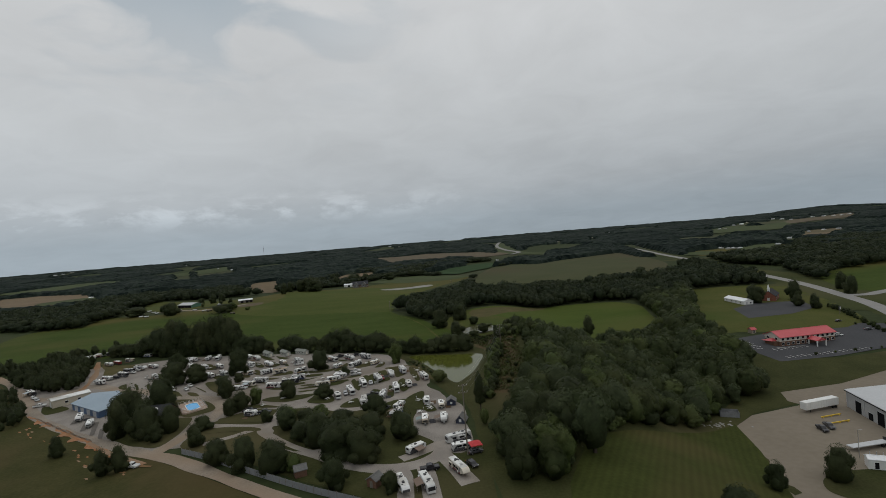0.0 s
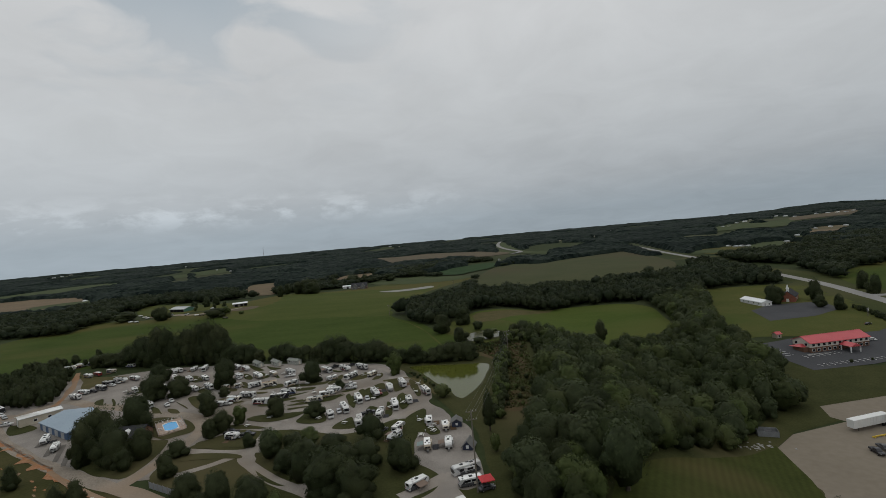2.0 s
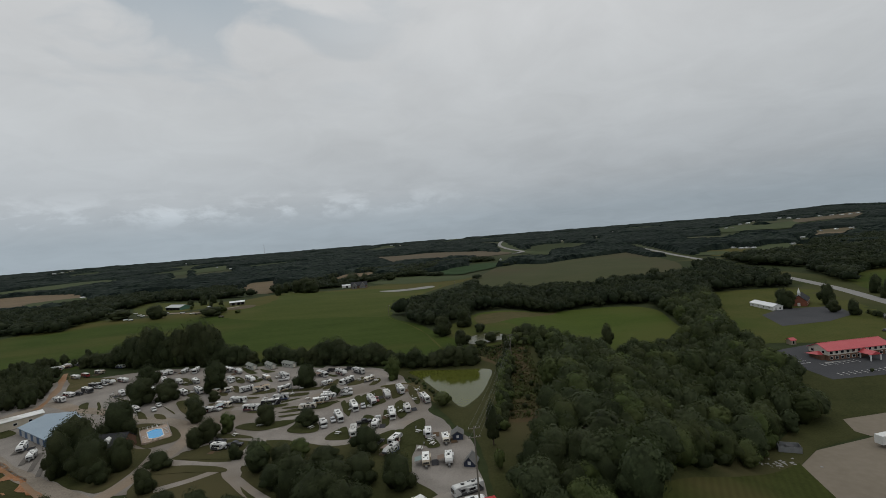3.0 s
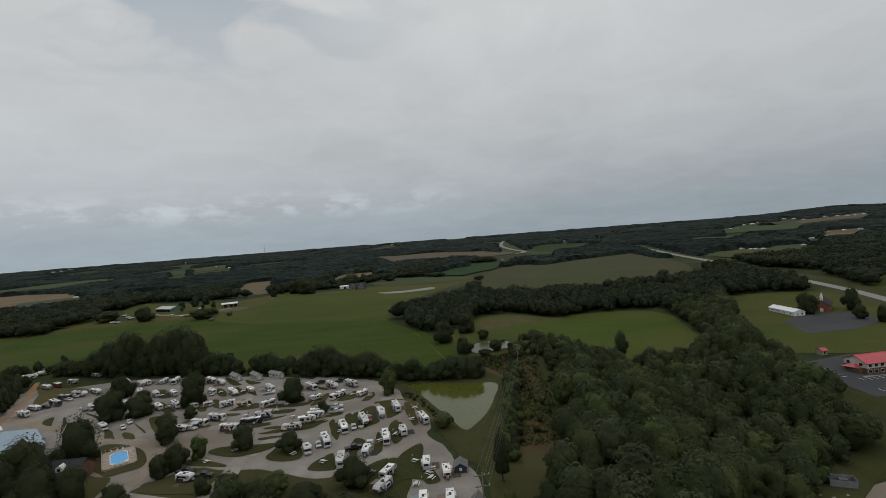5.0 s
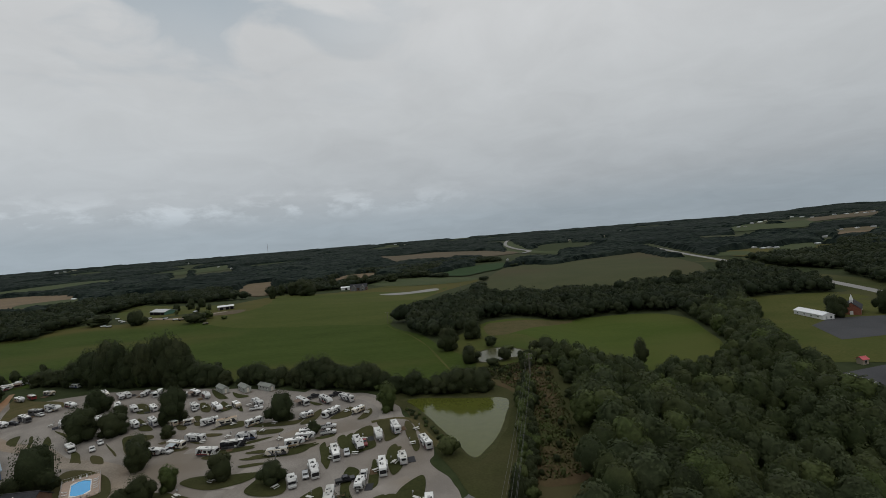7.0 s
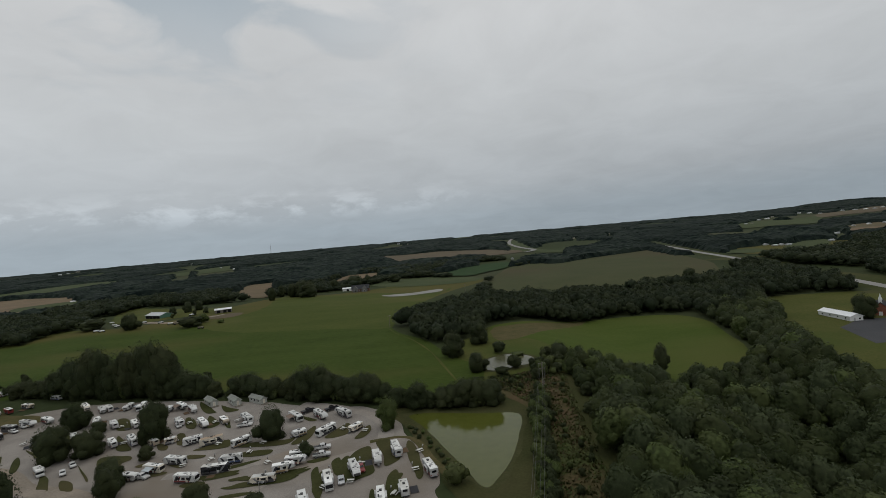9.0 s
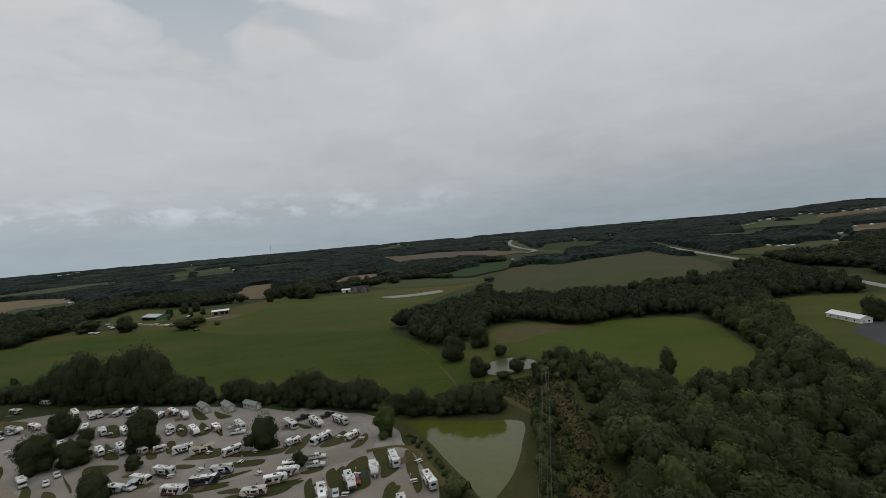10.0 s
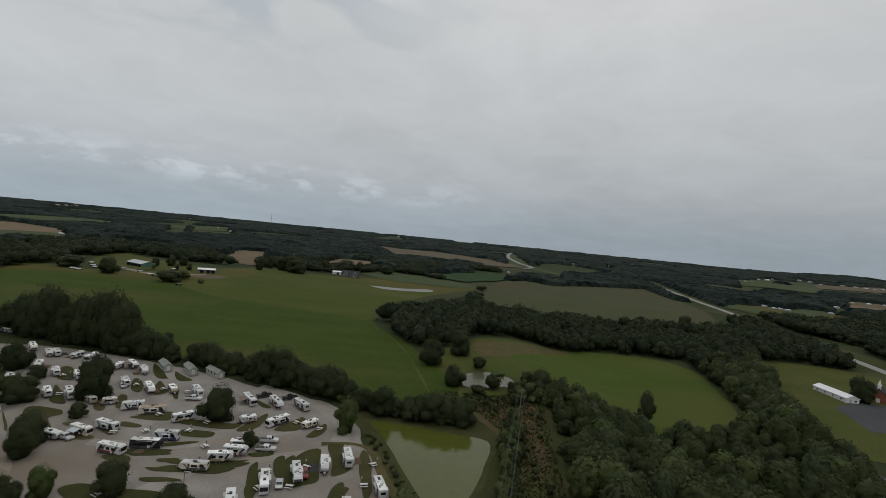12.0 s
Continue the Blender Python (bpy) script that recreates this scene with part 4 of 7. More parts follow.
tree_kind(("grey", 1), 10, 4.0, 10, 250, 0.27, M_LEAF_GREY, 403, 0.02)
tree_kind(("bush", 0), 10, 5.4, 6, 40, 0.8, M_LEAF, 500, 0.0)
tree_kind(("bush", 1), 10, 5.4, 6, 40, 0.8, M_LEAF_LIGHT, 501, 0.0)
tree_kind(("brown", 0), 10, 5.4, 5, 40, 0.8, M_LEAF_BROWN, 502, 0.0)
tree_kind(("brown", 1), 10, 5.4, 5, 40, 0.8, M_LEAF_BROWN, 503, 0.0)
for k in range(6):
    tree_kind(("mass", k), 10, 3.8, 8, 100, 0.38, M_LEAF_WOOD, 600 + k, -0.05)
for k in range(3):
    tree_kind(("shade", k), 10, 3.8, 8, 80, 0.40, M_LEAF, 620 + k, -0.05)
tree_kind(("masslight", 0), 10, 3.6, 8, 100, 0.38, M_LEAF_LIGHT, 610, 0.02)
tree_kind(("massgrey", 0), 10, 3.6, 8, 100, 0.38, M_LEAF_GREY, 611, 0.02)
tree_kind(("massgrey", 1), 10, 4.0, 9, 100, 0.38, M_LEAF_GREY, 612, 0.02)
tree_count = 0


def tree(x, y, tall, wide=None, kind="oak", label="leafy dark green broadleaf tree on grass", group="trees", z=None):
    """A tree of that height and crown width, its foot in the ground."""
    global tree_count
    tree_count += 1
    keys = [k for k in TREE_KINDS if k[0] == kind]
    trunk, crown, t0, r0 = TREE_KINDS[keys[tree_count % len(keys)]]
    name = "bush" if kind == "bush" else "tree"
    ob = new(name)
    s = tall / t0
    sx = s if wide is None else wide / (2 * r0)
    ob.matrix_basis = pose(x, y, height(x, y) if z is None else z, 0, 0, (tree_count * 137.5) % 360) @ Matrix.Diagonal((sx, sx, s, 1))
    for nm, me in (("trunk", trunk), ("crown", crown)):
        new(nm, me).parent = ob
    return tagged(ob, label, name, group)


def far_wood(name, spots, mat, label, leaves=26, lumps=4, leaf=0.12):
    """Woods too far off to count: crowns with an uneven outline, in one mesh."""
    kinds = [crown_arrays(1.0, 1.5, lumps, leaves, leaf, 900 + k, 1, 0.84, 0.80) for k in range(7)]
    allv, allf, alln, n0 = [], [], [], 0
    for x, y, r, tall in spots:
        v, f, n = kinds[rng.integers(7)]
        a = rng.uniform(0, 6.28)
        ca, sa = math.cos(a), math.sin(a)
        z0 = height(x, y)
        allv.append(np.stack((x + r * (ca * v[:, 0] - sa * v[:, 1]), y + r * (sa * v[:, 0] + ca * v[:, 1]), z0 + tall * 0.50 + v[:, 2] / 1.5 * tall), 1))
        alln.append(np.stack((ca * n[:, 0] - sa * n[:, 1], sa * n[:, 0] + ca * n[:, 1], n[:, 2]), 1))
        allf.append(f + n0)
        n0 += len(v)
    me = leaf_mesh(name, np.concatenate(allv), np.concatenate(allf), np.concatenate(alln), [mat])
    return tagged(new(name, me), label, "woods", kind="stuff")
tree(-87.5, 192.4, 7.0, 5.6, "oak")
tree(-60.3, 176.5, 6.6, 7.1, "grey", "leafy tree on the wooded grass island")
tree(-50.9, 171.3, 6.9, 9.8, "oak", "leafy tree on the wooded grass island")
tree(-47.7, 177.1, 5.4, 7.9, "light", "leafy tree on the wooded grass island")
tree(-37.9, 168.3, 6, 10.3, "oak", "leafy tree on the wooded grass island")
tree(-26, 159.6, 7.6, 11.4, "oak", "leafy tree on the wooded grass island")
tree(-31.5, 157.2, 6.9, 10.3, "oak", "leafy tree on the wooded grass island")
tree(-56.7, 172.1, 7.3, 6.8, "light", "leafy tree on the wooded grass island")
tree(-49.1, 159.4, 6.6, 9, "oak", "leafy tree on the wooded grass island")
tree(-138, 170, 7.6, 5.8, "cedar", "dense dark cedar standing in the pasture")
tree(-109, 151, 8.6, 6.0, "cedar", "dense dark cedar beside the gravel road")
tree(-104.5, 152.5, 8.4, 6.2, "cedar", "dense dark cedar beside the gravel road")
tree(-127, 194, 16.4, 15.0, "oak")
tree(-126, 184, 14.7, 9.6, "oak")
tree(-126, 213, 15.6, 16.5, "oak")
tree(-114, 182, 13.2, 12.4, "oak")
tree(-107, 175.6, 7.3, 6.4, "oak")
tree(-106, 184, 11.0, 10.2, "oak")
tree(-141.9, 251.3, 12.2, 13.2, "oak")
tree(-130.7, 252.9, 9, 12, "oak")
tree(-91.6, 179.4, 5.9, 8.2, "oak")
tree(-86.5, 163.7, 7.8, 6.8, "oak")
tree(-71, 146, 8.0, 8.0, "oak")
tree(-61, 142, 9.9, 9.9, "oak")
tree(-51, 137, 9.5, 10.2, "oak")
tree(-31, 126, 8.0, 8.2, "oak")
tree(-45, 137, 5.5, 5.1, "light")
tree(-84.8, 196.7, 8.4, 9, "oak")
tree(-101, 221, 9.5, 8.1, "oak")
tree(-68, 179, 5.0, 5.1, "oak")
tree(-67.8, 206.7, 7.9, 7.6, "oak")
tree(-111.6, 259.9, 14.8, 12.6, "oak")
tree(-65.4, 250.2, 11.2, 11.8, "oak")
tree(-80.5, 203, 7.4, 6, "light")
tree(-57, 168, 8.2, 7.4, "grey")
tree(-42, 154, 11.0, 14.1, "oak")
tree(-34, 145, 11.1, 14.0, "oak")
tree(-26, 140, 10.0, 12.1, "oak")
tree(-27.2, 177.5, 8.2, 10.2, "oak")
tree(-15.7, 154.5, 9.6, 10.8, "oak")
tree(-52.1, 202.3, 6.2, 8, "oak")
tree(-26, 250.9, 11, 8.8, "light")
tree(-4, 211, 5.4, 7.1, "bush")
tree(-16, 122, 5.2, 5.7, "oak")
tree(-49.6, 234.5, 5, 5.5, "oak")
tree(-153.6, 276.7, 10.9, 11.2, "oak")
tree(-105.8, 245.6, 5, 5.2, "oak")
tree(-105.9, 229.5, 9, 10.2, "oak")
tree(-139.9, 271.1, 5, 6.6, "oak")
tree(11, 174, 13.5, 4.2, "tall")
tree(11, 159, 5.5, 3.5, "bush")
tree(39, 133, 16.5, 11.6, "grey")
tree(89, 134, 8.1, 6.1, "oak")
tree(110, 138, 10.5, 10.2, "oak")
tree(64, 109, 7.3, 9.8, "oak")
tree(255.5, 396.4, 15.5, 15.3, "oak")
tree(287.9, 395.9, 17.6, 12.5, "oak")
tree(273.4, 355.4, 11.3, 9.2, "oak")
tree(270.4, 368.9, 9.6, 8.7, "oak")
tree(340.5, 401.6, 16, 12.3, "oak")
tree(350.2, 424.6, 16, 10, "oak")
tree(93, 315, 15.7, 8.0, "tall")
tree(-283, 506, 14.8, 16.3, "oak")
tree(-293, 515, 12.3, 11.5, "oak")
tree(-287, 577, 9.1, 8.3, "oak")
tree(-281, 595, 12.2, 11.4, "oak")
tree(-277, 609, 10.9, 10.1, "oak")
tree(-225, 494, 8.9, 20.8, "bush")
tree(-222, 511, 7.9, 10.7, "bush")
tree(-215, 659, 15.8, 12.0, "oak")
tree(-223, 714, 15.4, 11.4, "oak")
tree(-203, 696, 18.1, 18.8, "oak")
tree(-175, 674, 17.3, 24.0, "oak")
tree(-167, 765, 16.1, 15.3, "oak")
tree(-144, 795, 18.4, 35.2, "oak")
tree(-129, 822, 15.3, 14.5, "oak")
tree(-88, 820, 13.4, 21.6, "oak")
tree(-337, 531, 10.3, 27.2, "bush")
tree(242, 589, 11.8, 13.7, "oak")
tree(-187, 693, 21.2, 29.2, "oak")


def inside(x, y, loop):
    hit = False
    for (ax, ay), (bx, by) in zip(loop, loop[1:] + loop[:1]):
        if (ay > y) != (by > y) and x < (bx - ax) * (y - ay) / (by - ay) + ax:
            hit = not hit
    return hit


def scatter(loop, gap, seed):
    """Uneven spots inside an outline, about gap apart."""
    g = np.random.default_rng(seed)
    xs, ys = [p[0] for p in loop], [p[1] for p in loop]
    got = []
    row = 0
    y = min(ys)
    while y < max(ys):
        x = min(xs) + (gap / 2 if row % 2 else 0)
        while x < max(xs):
            px, py = x + g.uniform(-0.38, 0.38) * gap, y + g.uniform(-0.38, 0.38) * gap
            if inside(px, py, loop):
                got.append((px, py))
            x += gap
        y += gap * 0.87
        row += 1
    return got


def tree_row(pts, width, gap, low, high, seed, kinds=("oak", "oak", "oak"), label="dark green tree in the hedgerow behind the camp"):
    g = np.random.default_rng(seed)
    line = smooth_loop(pts, False, 6)
    left = 0.0
    for a, b in zip(line, line[1:]):
        left += (b - a).length
        while left > gap:
            left -= gap
            p = b + Vector((g.uniform(-0.5, 0.5) * width, g.uniform(-0.5, 0.5) * width, 0))
            tall = g.uniform(low, high)
            tree(p.x, p.y, tall, tall * g.uniform(0.75, 1.05), kinds[g.integers(len(kinds))], label, "hedgerow trees")


WOOD = [(13, 124), (26, 119), (37, 140), (60, 160), (84, 174), (109, 194), (138, 212), (151, 240), (160, 266), (166, 290), (162, 312), (174, 335), (188, 362), (202, 388), (216, 420), (230, 452), (182, 450), (173, 412), (167, 380), (158, 352), (146, 328), (94, 296), (66, 312), (52, 326), (46, 300), (42, 255), (36, 210), (29, 180), (24, 165), (16, 158)]
deep_wood = []
g = np.random.default_rng(3)
for x, y in scatter(WOOD, 7.0, 11):
    patch = noise.noise((x * 0.035, y * 0.035, 8.0))
    tall = max(6.0, g.uniform(8.0, 13.5) + 4.5 * patch) * (0.72 if y > 272 and x < 140 else 1.0)
    kind = ("wood", "wood", "oak", "grey", "light", "wood", "tall", "grey", "grey")[g.integers(9)]
    if y < 196:
        tree(x, y, tall, min(13, tall * g.uniform(0.74, 1.10)), kind, "dark green tree in a dense broadleaf wood", "wood trees")
    else:
        deep_wood.append((x, y, tall, min(13, tall * g.uniform(0.74, 1.10)), {"light": "masslight", "grey": "massgrey"}.get(kind, "mass")))
# low brush closes the wood's front and its gaps
for x, y in scatter(WOOD, 7.0, 12):
    deep_wood.append((x, y, g.uniform(2.5, 6.0), g.uniform(4.0, 7.0), "bush"))


def leafy_mass(name, spots, label):
    """Many trees of the near kinds, too many to count, in one mesh."""
    keys = list(CROWNS)
    mats = []
    allv, allf, alln, allm, n0 = [], [], [], [], 0
    for i, (x, y, tall, wide, kind) in enumerate(spots):
        mine = [k for k in keys if k[0] == kind]
        v, f, n, mat = CROWNS[mine[i % len(mine)]]
        if mat not in mats:
            mats.append(mat)
        r0 = TREE_KINDS[mine[i % len(mine)]][3]
        a = i * 2.4
        ca, sa, s = math.cos(a), math.sin(a), wide / (2 * r0)
        allv.append(np.stack((x + s * (ca * v[:, 0] - sa * v[:, 1]), y + s * (sa * v[:, 0] + ca * v[:, 1]), height(x, y) + v[:, 2] * tall / 10), 1))
        alln.append(np.stack((ca * n[:, 0] - sa * n[:, 1], sa * n[:, 0] + ca * n[:, 1], n[:, 2]), 1))
        allf.append(f + n0)
        allm += [mats.index(mat)] * len(f)
        n0 += len(v)
    me = leaf_mesh(name, np.concatenate(allv), np.concatenate(allf), np.concatenate(alln), mats, allm)
    return tagged(new(name, me), label, "woods", kind="stuff")


leafy_mass("wood", deep_wood, "dense broadleaf wood with uneven dark green crowns")
scrub = []
g = np.random.default_rng(8)
for x, y in scatter([(11, 184), (17, 212), (20, 235), (24, 262), (29, 275), (31, 268), (25, 230), (20, 200), (15, 182)], 2.5, 51):
    scrub.append((x, y, g.uniform(2.4, 5.2), g.uniform(2.4, 4.4), "bush"))
STRIP = [(19, 192), (31, 194), (34, 210), (39, 255), (44, 298), (30, 304), (12, 294), (23, 262), (23, 225), (19, 196)]
weeds(STRIP, 3800, 0.40, M_LEAF_BROWN, "rank reddish brown weeds under the power line", 61)
weeds(STRIP, 2600, 0.5, M_LEAF_LIGHT, "tufts of green weeds under the power line", 62)
weeds([(2, 300), (14, 276), (44, 300), (56, 312), (44, 306), (30, 300), (14, 300)], 1600, 0.5, M_LEAF, "green weeds below the far pond", 63)
for x, y in scatter(STRIP, 6.5, 52):
    scrub.append((x, y, g.uniform(0.7, 2.4), g.uniform(1.2, 2.6), "bush"))
for x, y in scatter([(30, 286), (52, 300), (60, 316), (40, 330), (30, 305)], 4.5, 53):
    scrub.append((x, y, g.uniform(2, 6), g.uniform(3, 6), "bush"))
for x, y in scatter([(-17, 251), (-9, 233), (-4, 222), (-7, 222), (-13, 236), (-20, 250)], 2.6, 54):
    scrub.append((x, y, g.uniform(0.6, 1.6), g.uniform(1.2, 2.2), "bush"))
tree(-3, 339.1, 13.7, 13.3, "oak", "round dark green tree by the far pond", "pond trees")
tree(7.2, 308.4, 9.4, 11.1, "oak", "round dark green tree by the far pond", "pond trees")
tree(12.1, 364.8, 12.6, 12.9, "oak", "round dark green tree by the far pond", "pond trees")
tree(20.7, 339.8, 6.1, 7.2, "bush", "round dark green tree by the far pond", "pond trees")
tree(47, 320.2, 8.9, 13.2, "oak", "round dark green tree by the far pond", "pond trees")
tree(24.3, 310, 6.1, 8.2, "bush", "round dark green tree by the far pond", "pond trees")
tree(28.8, 331.4, 2, 8, "bush", "round dark green tree by the far pond", "pond trees")
tree(17.7, 301.7, 3.5, 7, "bush", "round dark green tree by the far pond", "pond trees")
leafy_mass("scrub", scrub, "green shrubs and brush along the pond and the power line")

# the tree belt between the camp and the meadow: tall in the west, a gap, then a lower hedge
g = np.random.default_rng(9)
BELT = (
    ((-224, 328, 8), (-215, 326, 9), (-206, 324, 10), (-198, 322, 14), (-189, 320, 19), (-182, 318, 18), (-178, 317, 24), (-172, 316, 23.5)),
    ((-166, 314, 18), (-161, 313, 21.5), (-155, 312, 23), (-149, 311, 25.2), (-142, 309, 26.2), (-137, 308, 23.5), (-133, 307, 17.5), (-129, 306, 12)),
    ((-122, 304, 11.5), (-116, 303, 10.6), (-111, 302, 7.5), (-101, 302, 8.5), (-96, 301, 10.3), (-92, 299, 10.6), (-87, 297, 7.5), (-81, 295, 9.2)),
    ((-76, 294, 7.4), (-71, 291, 10.4), (-66, 289, 14), (-60, 288, 14.4), (-57, 286, 12), (-50, 284, 10), (-44, 281, 10), (-40, 280, 11.6)),
    ((-36, 278, 10.2), (-31, 277, 7.8), (-25, 270, 7.8), (-21, 269, 6.2), (-17, 268, 9.8), (-13, 267, 6.0), (-8, 266, 8), (-4, 266, 8.8)),
    ((0, 266, 10), (5, 265, 10), (9, 265, 9.4)),
)
brush = []
for row in BELT:
    for x, y, tall in row:
        wide = min(15.5, tall * g.uniform(0.86, 1.05) + 2.0)
        tree(x, y + 1.5, tall, wide, ("oak", "oak", "oak")[g.integers(3)], "dark green tree in the belt behind the camp", "hedgerow trees")
        for _ in range(3):
            brush.append((x + g.uniform(-3.5, 3.5), y + g.uniform(-1.0, 3.0), g.uniform(2.2, 0.22 * tall + 3.0), g.uniform(3.0, 5.5), "bush"))
        if tall > 11:
            # a second rank behind the tall ones
            brush.append((x + g.uniform(-4, 4), y + g.uniform(6, 13), tall * g.uniform(0.55, 0.8), tall * g.uniform(0.5, 0.7), "shade"))
            brush.append((x + g.uniform(-3, 3), y + g.uniform(-2, 1), tall * g.uniform(0.35, 0.5), tall * g.uniform(0.35, 0.5), "shade"))
# young trees and conifers west of the camp
for loop, gap, low, high in (
    ([(-228, 262), (-207, 254), (-202, 262), (-207, 280), (-219, 296), (-236, 304), (-254, 300), (-260, 290), (-246, 274)], 5.6, 5.0, 9.5),
    ([(-300, 285), (-262, 296), (-268, 312), (-296, 318)], 5.6, 5, 8.5),
    ([(-187.6, 202.7), (-185.5, 207.1), (-184.7, 212.6), (-195.3, 223.8), (-214.9, 242.2), (-232.5, 257.4), (-247.3, 268.9)], 4.6, 4.0, 7.5),
    ([(-201.9, 246.7), (-200.2, 254.9), (-196.2, 258), (-201.9, 270.8), (-207.3, 283.6), (-220, 303.8), (-260.8, 334.9), (-270.3, 322)], 5.4, 5.5, 9.0),
    ([(-239.5, 268.8), (-213.3, 253.9), (-197.8, 256), (-198.7, 266.2), (-207.1, 282.2), (-235.1, 292.9), (-253.9, 287.2)], 5.2, 6.0, 9.5),
    ([(-262, 312), (-236, 322), (-222, 340), (-232, 348), (-262, 326)], 6.5, 5, 9),
):
    for x, y in scatter(loop, gap, int(gap * 10)):
        tall = g.uniform(low * 0.7, high * 1.05)
        brush.append((x, y, tall, tall * g.uniform(0.42, 0.65) + 1.0, "tall" if g.random() < 0.5 else "shade"))
leafy_mass("hedgerow", brush, "dense dark brush under the tree belt behind the camp")
tree_row([(246, 300), (262, 293), (292, 284)], 1.5, 5, 1.5, 2.6, 27, ("bush",), "clipped green shrub beside the motel drive")
tree_row([(286.8, 362.1), (277.1, 336.3), (265.2, 309), (252.5, 276.6), (270.5, 252.6)], 2.0, 3.4, 2.0, 4.2, 29, ("bush", "oak"), "ragged green shrub in the hedge beside the highway")
tree_row([(176, 249.2), (228, 252.2)], 0.8, 7, 1.0, 1.8, 28, ("bush",), "small green shrub at the motel car park")

FIELDS = [
    [(-400, 300), (0, 284), (10, 312), (-6, 345), (-20, 385), (-44, 425), (-52, 490), (-30, 560), (0, 640), (41, 730), (17, 779), (-72, 755), (-148, 690), (-226, 700), (-250, 560), (-300, 520), (-374, 541), (-360, 475), (-400, 424)],
    [(37, 673), (94, 901), (141, 968), (180, 907), (250, 971), (388, 1051), (345, 770), (312, 660), (262, 576), (190, 567), (105, 556), (48, 530)],
    [(-297, 2048), (-138, 1400), (-33, 1380), (81, 1320), (205, 1400), (147, 1767), (-45, 2013), (-180, 1948)],
    [(-351, 840), (-400, 1036), (-357, 1050), (-298, 898), (-240, 700), (-293, 715)],
    [(-215, 850), (-214, 1073), (-147, 1083), (-125, 900), (-166, 820)],
    [(-860, 880), (-1083, 1190), (-1000, 1215), (-839, 1140), (-737, 1026), (-683, 800), (-725, 800)],
    [(-1335, 1420), (-1333, 1589), (-1291, 1758), (-1160, 1761), (-1024, 1554), (-1052, 1320), (-1102, 1230)],
    [(300, 330), (330, 460), (335, 550), (340, 640), (365, 760), (390, 900), (440, 1096), (500, 1400), (560, 1400), (480, 1096), (425, 880), (405, 758), (378, 640), (374, 549), (364, 420), (320, 320)],
    [(190, 1250), (220, 1482), (210, 1730), (230, 2143), (290, 2587), (350, 2587), (285, 2143), (262, 1730), (264, 1482), (230, 1250)],
    [(420, 760), (470, 900), (560, 900), (640, 860), (560, 760), (480, 720)],
    [(330, 320), (372, 470), (420, 520), (560, 560), (620, 470), (520, 360), (420, 330)],
]


# tree-free lanes along the camera's sight lines to the far houses
SIGHT_GAPS = []
SIGHT_GAPS.append((0.502, 0.865, 2124, 203, 17))
SIGHT_GAPS.append((0.511, 0.860, 2137, 204, 15))
SIGHT_GAPS.append((0.521, 0.853, 2473, 230, 20))
SIGHT_GAPS.append((0.532, 0.847, 2553, 230, 24))
SIGHT_GAPS.append((0.539, 0.842, 2755, 230, 15))
SIGHT_GAPS.append((0.570, 0.821, 3015, 230, 22))
SIGHT_GAPS.append((0.581, 0.814, 2890, 230, 25))
SIGHT_GAPS.append((0.591, 0.807, 2687, 230, 17))
SIGHT_GAPS.append((0.613, 0.790, 2889, 230, 27))
SIGHT_GAPS.append((0.625, 0.781, 2844, 230, 25))
SIGHT_GAPS.append((0.634, 0.773, 2822, 230, 26))
SIGHT_GAPS.append((0.642, 0.766, 2813, 230, 26))
SIGHT_GAPS.append((0.649, 0.761, 2909, 230, 27))
SIGHT_GAPS.append((0.609, 0.793, 1484, 147, 12))
SIGHT_GAPS.append((0.624, 0.781, 1533, 152, 14))
SIGHT_GAPS.append((0.638, 0.770, 1548, 153, 14))
SIGHT_GAPS.append((0.503, 0.864, 988, 104, 12))
SIGHT_GAPS.append((0.512, 0.859, 961, 102, 12))
SIGHT_GAPS.append((0.520, 0.854, 968, 102, 12))
SIGHT_GAPS.append((0.527, 0.850, 960, 102, 12))
SIGHT_GAPS.append((0.574, 0.819, 1019, 107, 12))
SIGHT_GAPS.append((0.587, 0.809, 1225, 125, 12))
SIGHT_GAPS.append((-0.102, 0.995, 3785, 230, 30))
SIGHT_GAPS.append((-0.084, 0.996, 3512, 230, 20))
SIGHT_GAPS.append((-0.613, 0.790, 3812, 230, 30))
SIGHT_GAPS.append((-0.604, 0.797, 4158, 230, 38))
SIGHT_GAPS.append((-0.621, 0.784, 3673, 230, 25))
SIGHT_GAPS.append((-0.417, 0.909, 2250, 214, 12))
SIGHT_GAPS.append((-0.586, 0.810, 1133, 117, 12))
SIGHT_GAPS.append((0.239, 0.971, 2055, 197, 12))
SIGHT_GAPS.append((0.302, 0.953, 2218, 211, 12))
SIGHT_GAPS.append((0.332, 0.943, 2807, 230, 15))
SIGHT_GAPS.append((-0.396, 0.918, 1988, 191, 12))
SIGHT_GAPS.append((-0.464, 0.886, 3336, 230, 15))
SIGHT_GAPS.append((0.116, 0.993, 1082, 112, 12))


def within(x, y, loop):
    """Which of many points lie inside an outline."""
    hit = np.zeros(len(x), dtype=bool)
    for (ax, ay), (bx, by) in zip(loop, loop[1:] + loop[:1]):
        if ay != by:
            hit ^= ((ay > y) != (by > y)) & (x < (bx - ax) * (y - ay) / (by - ay) + ax)
    return hit


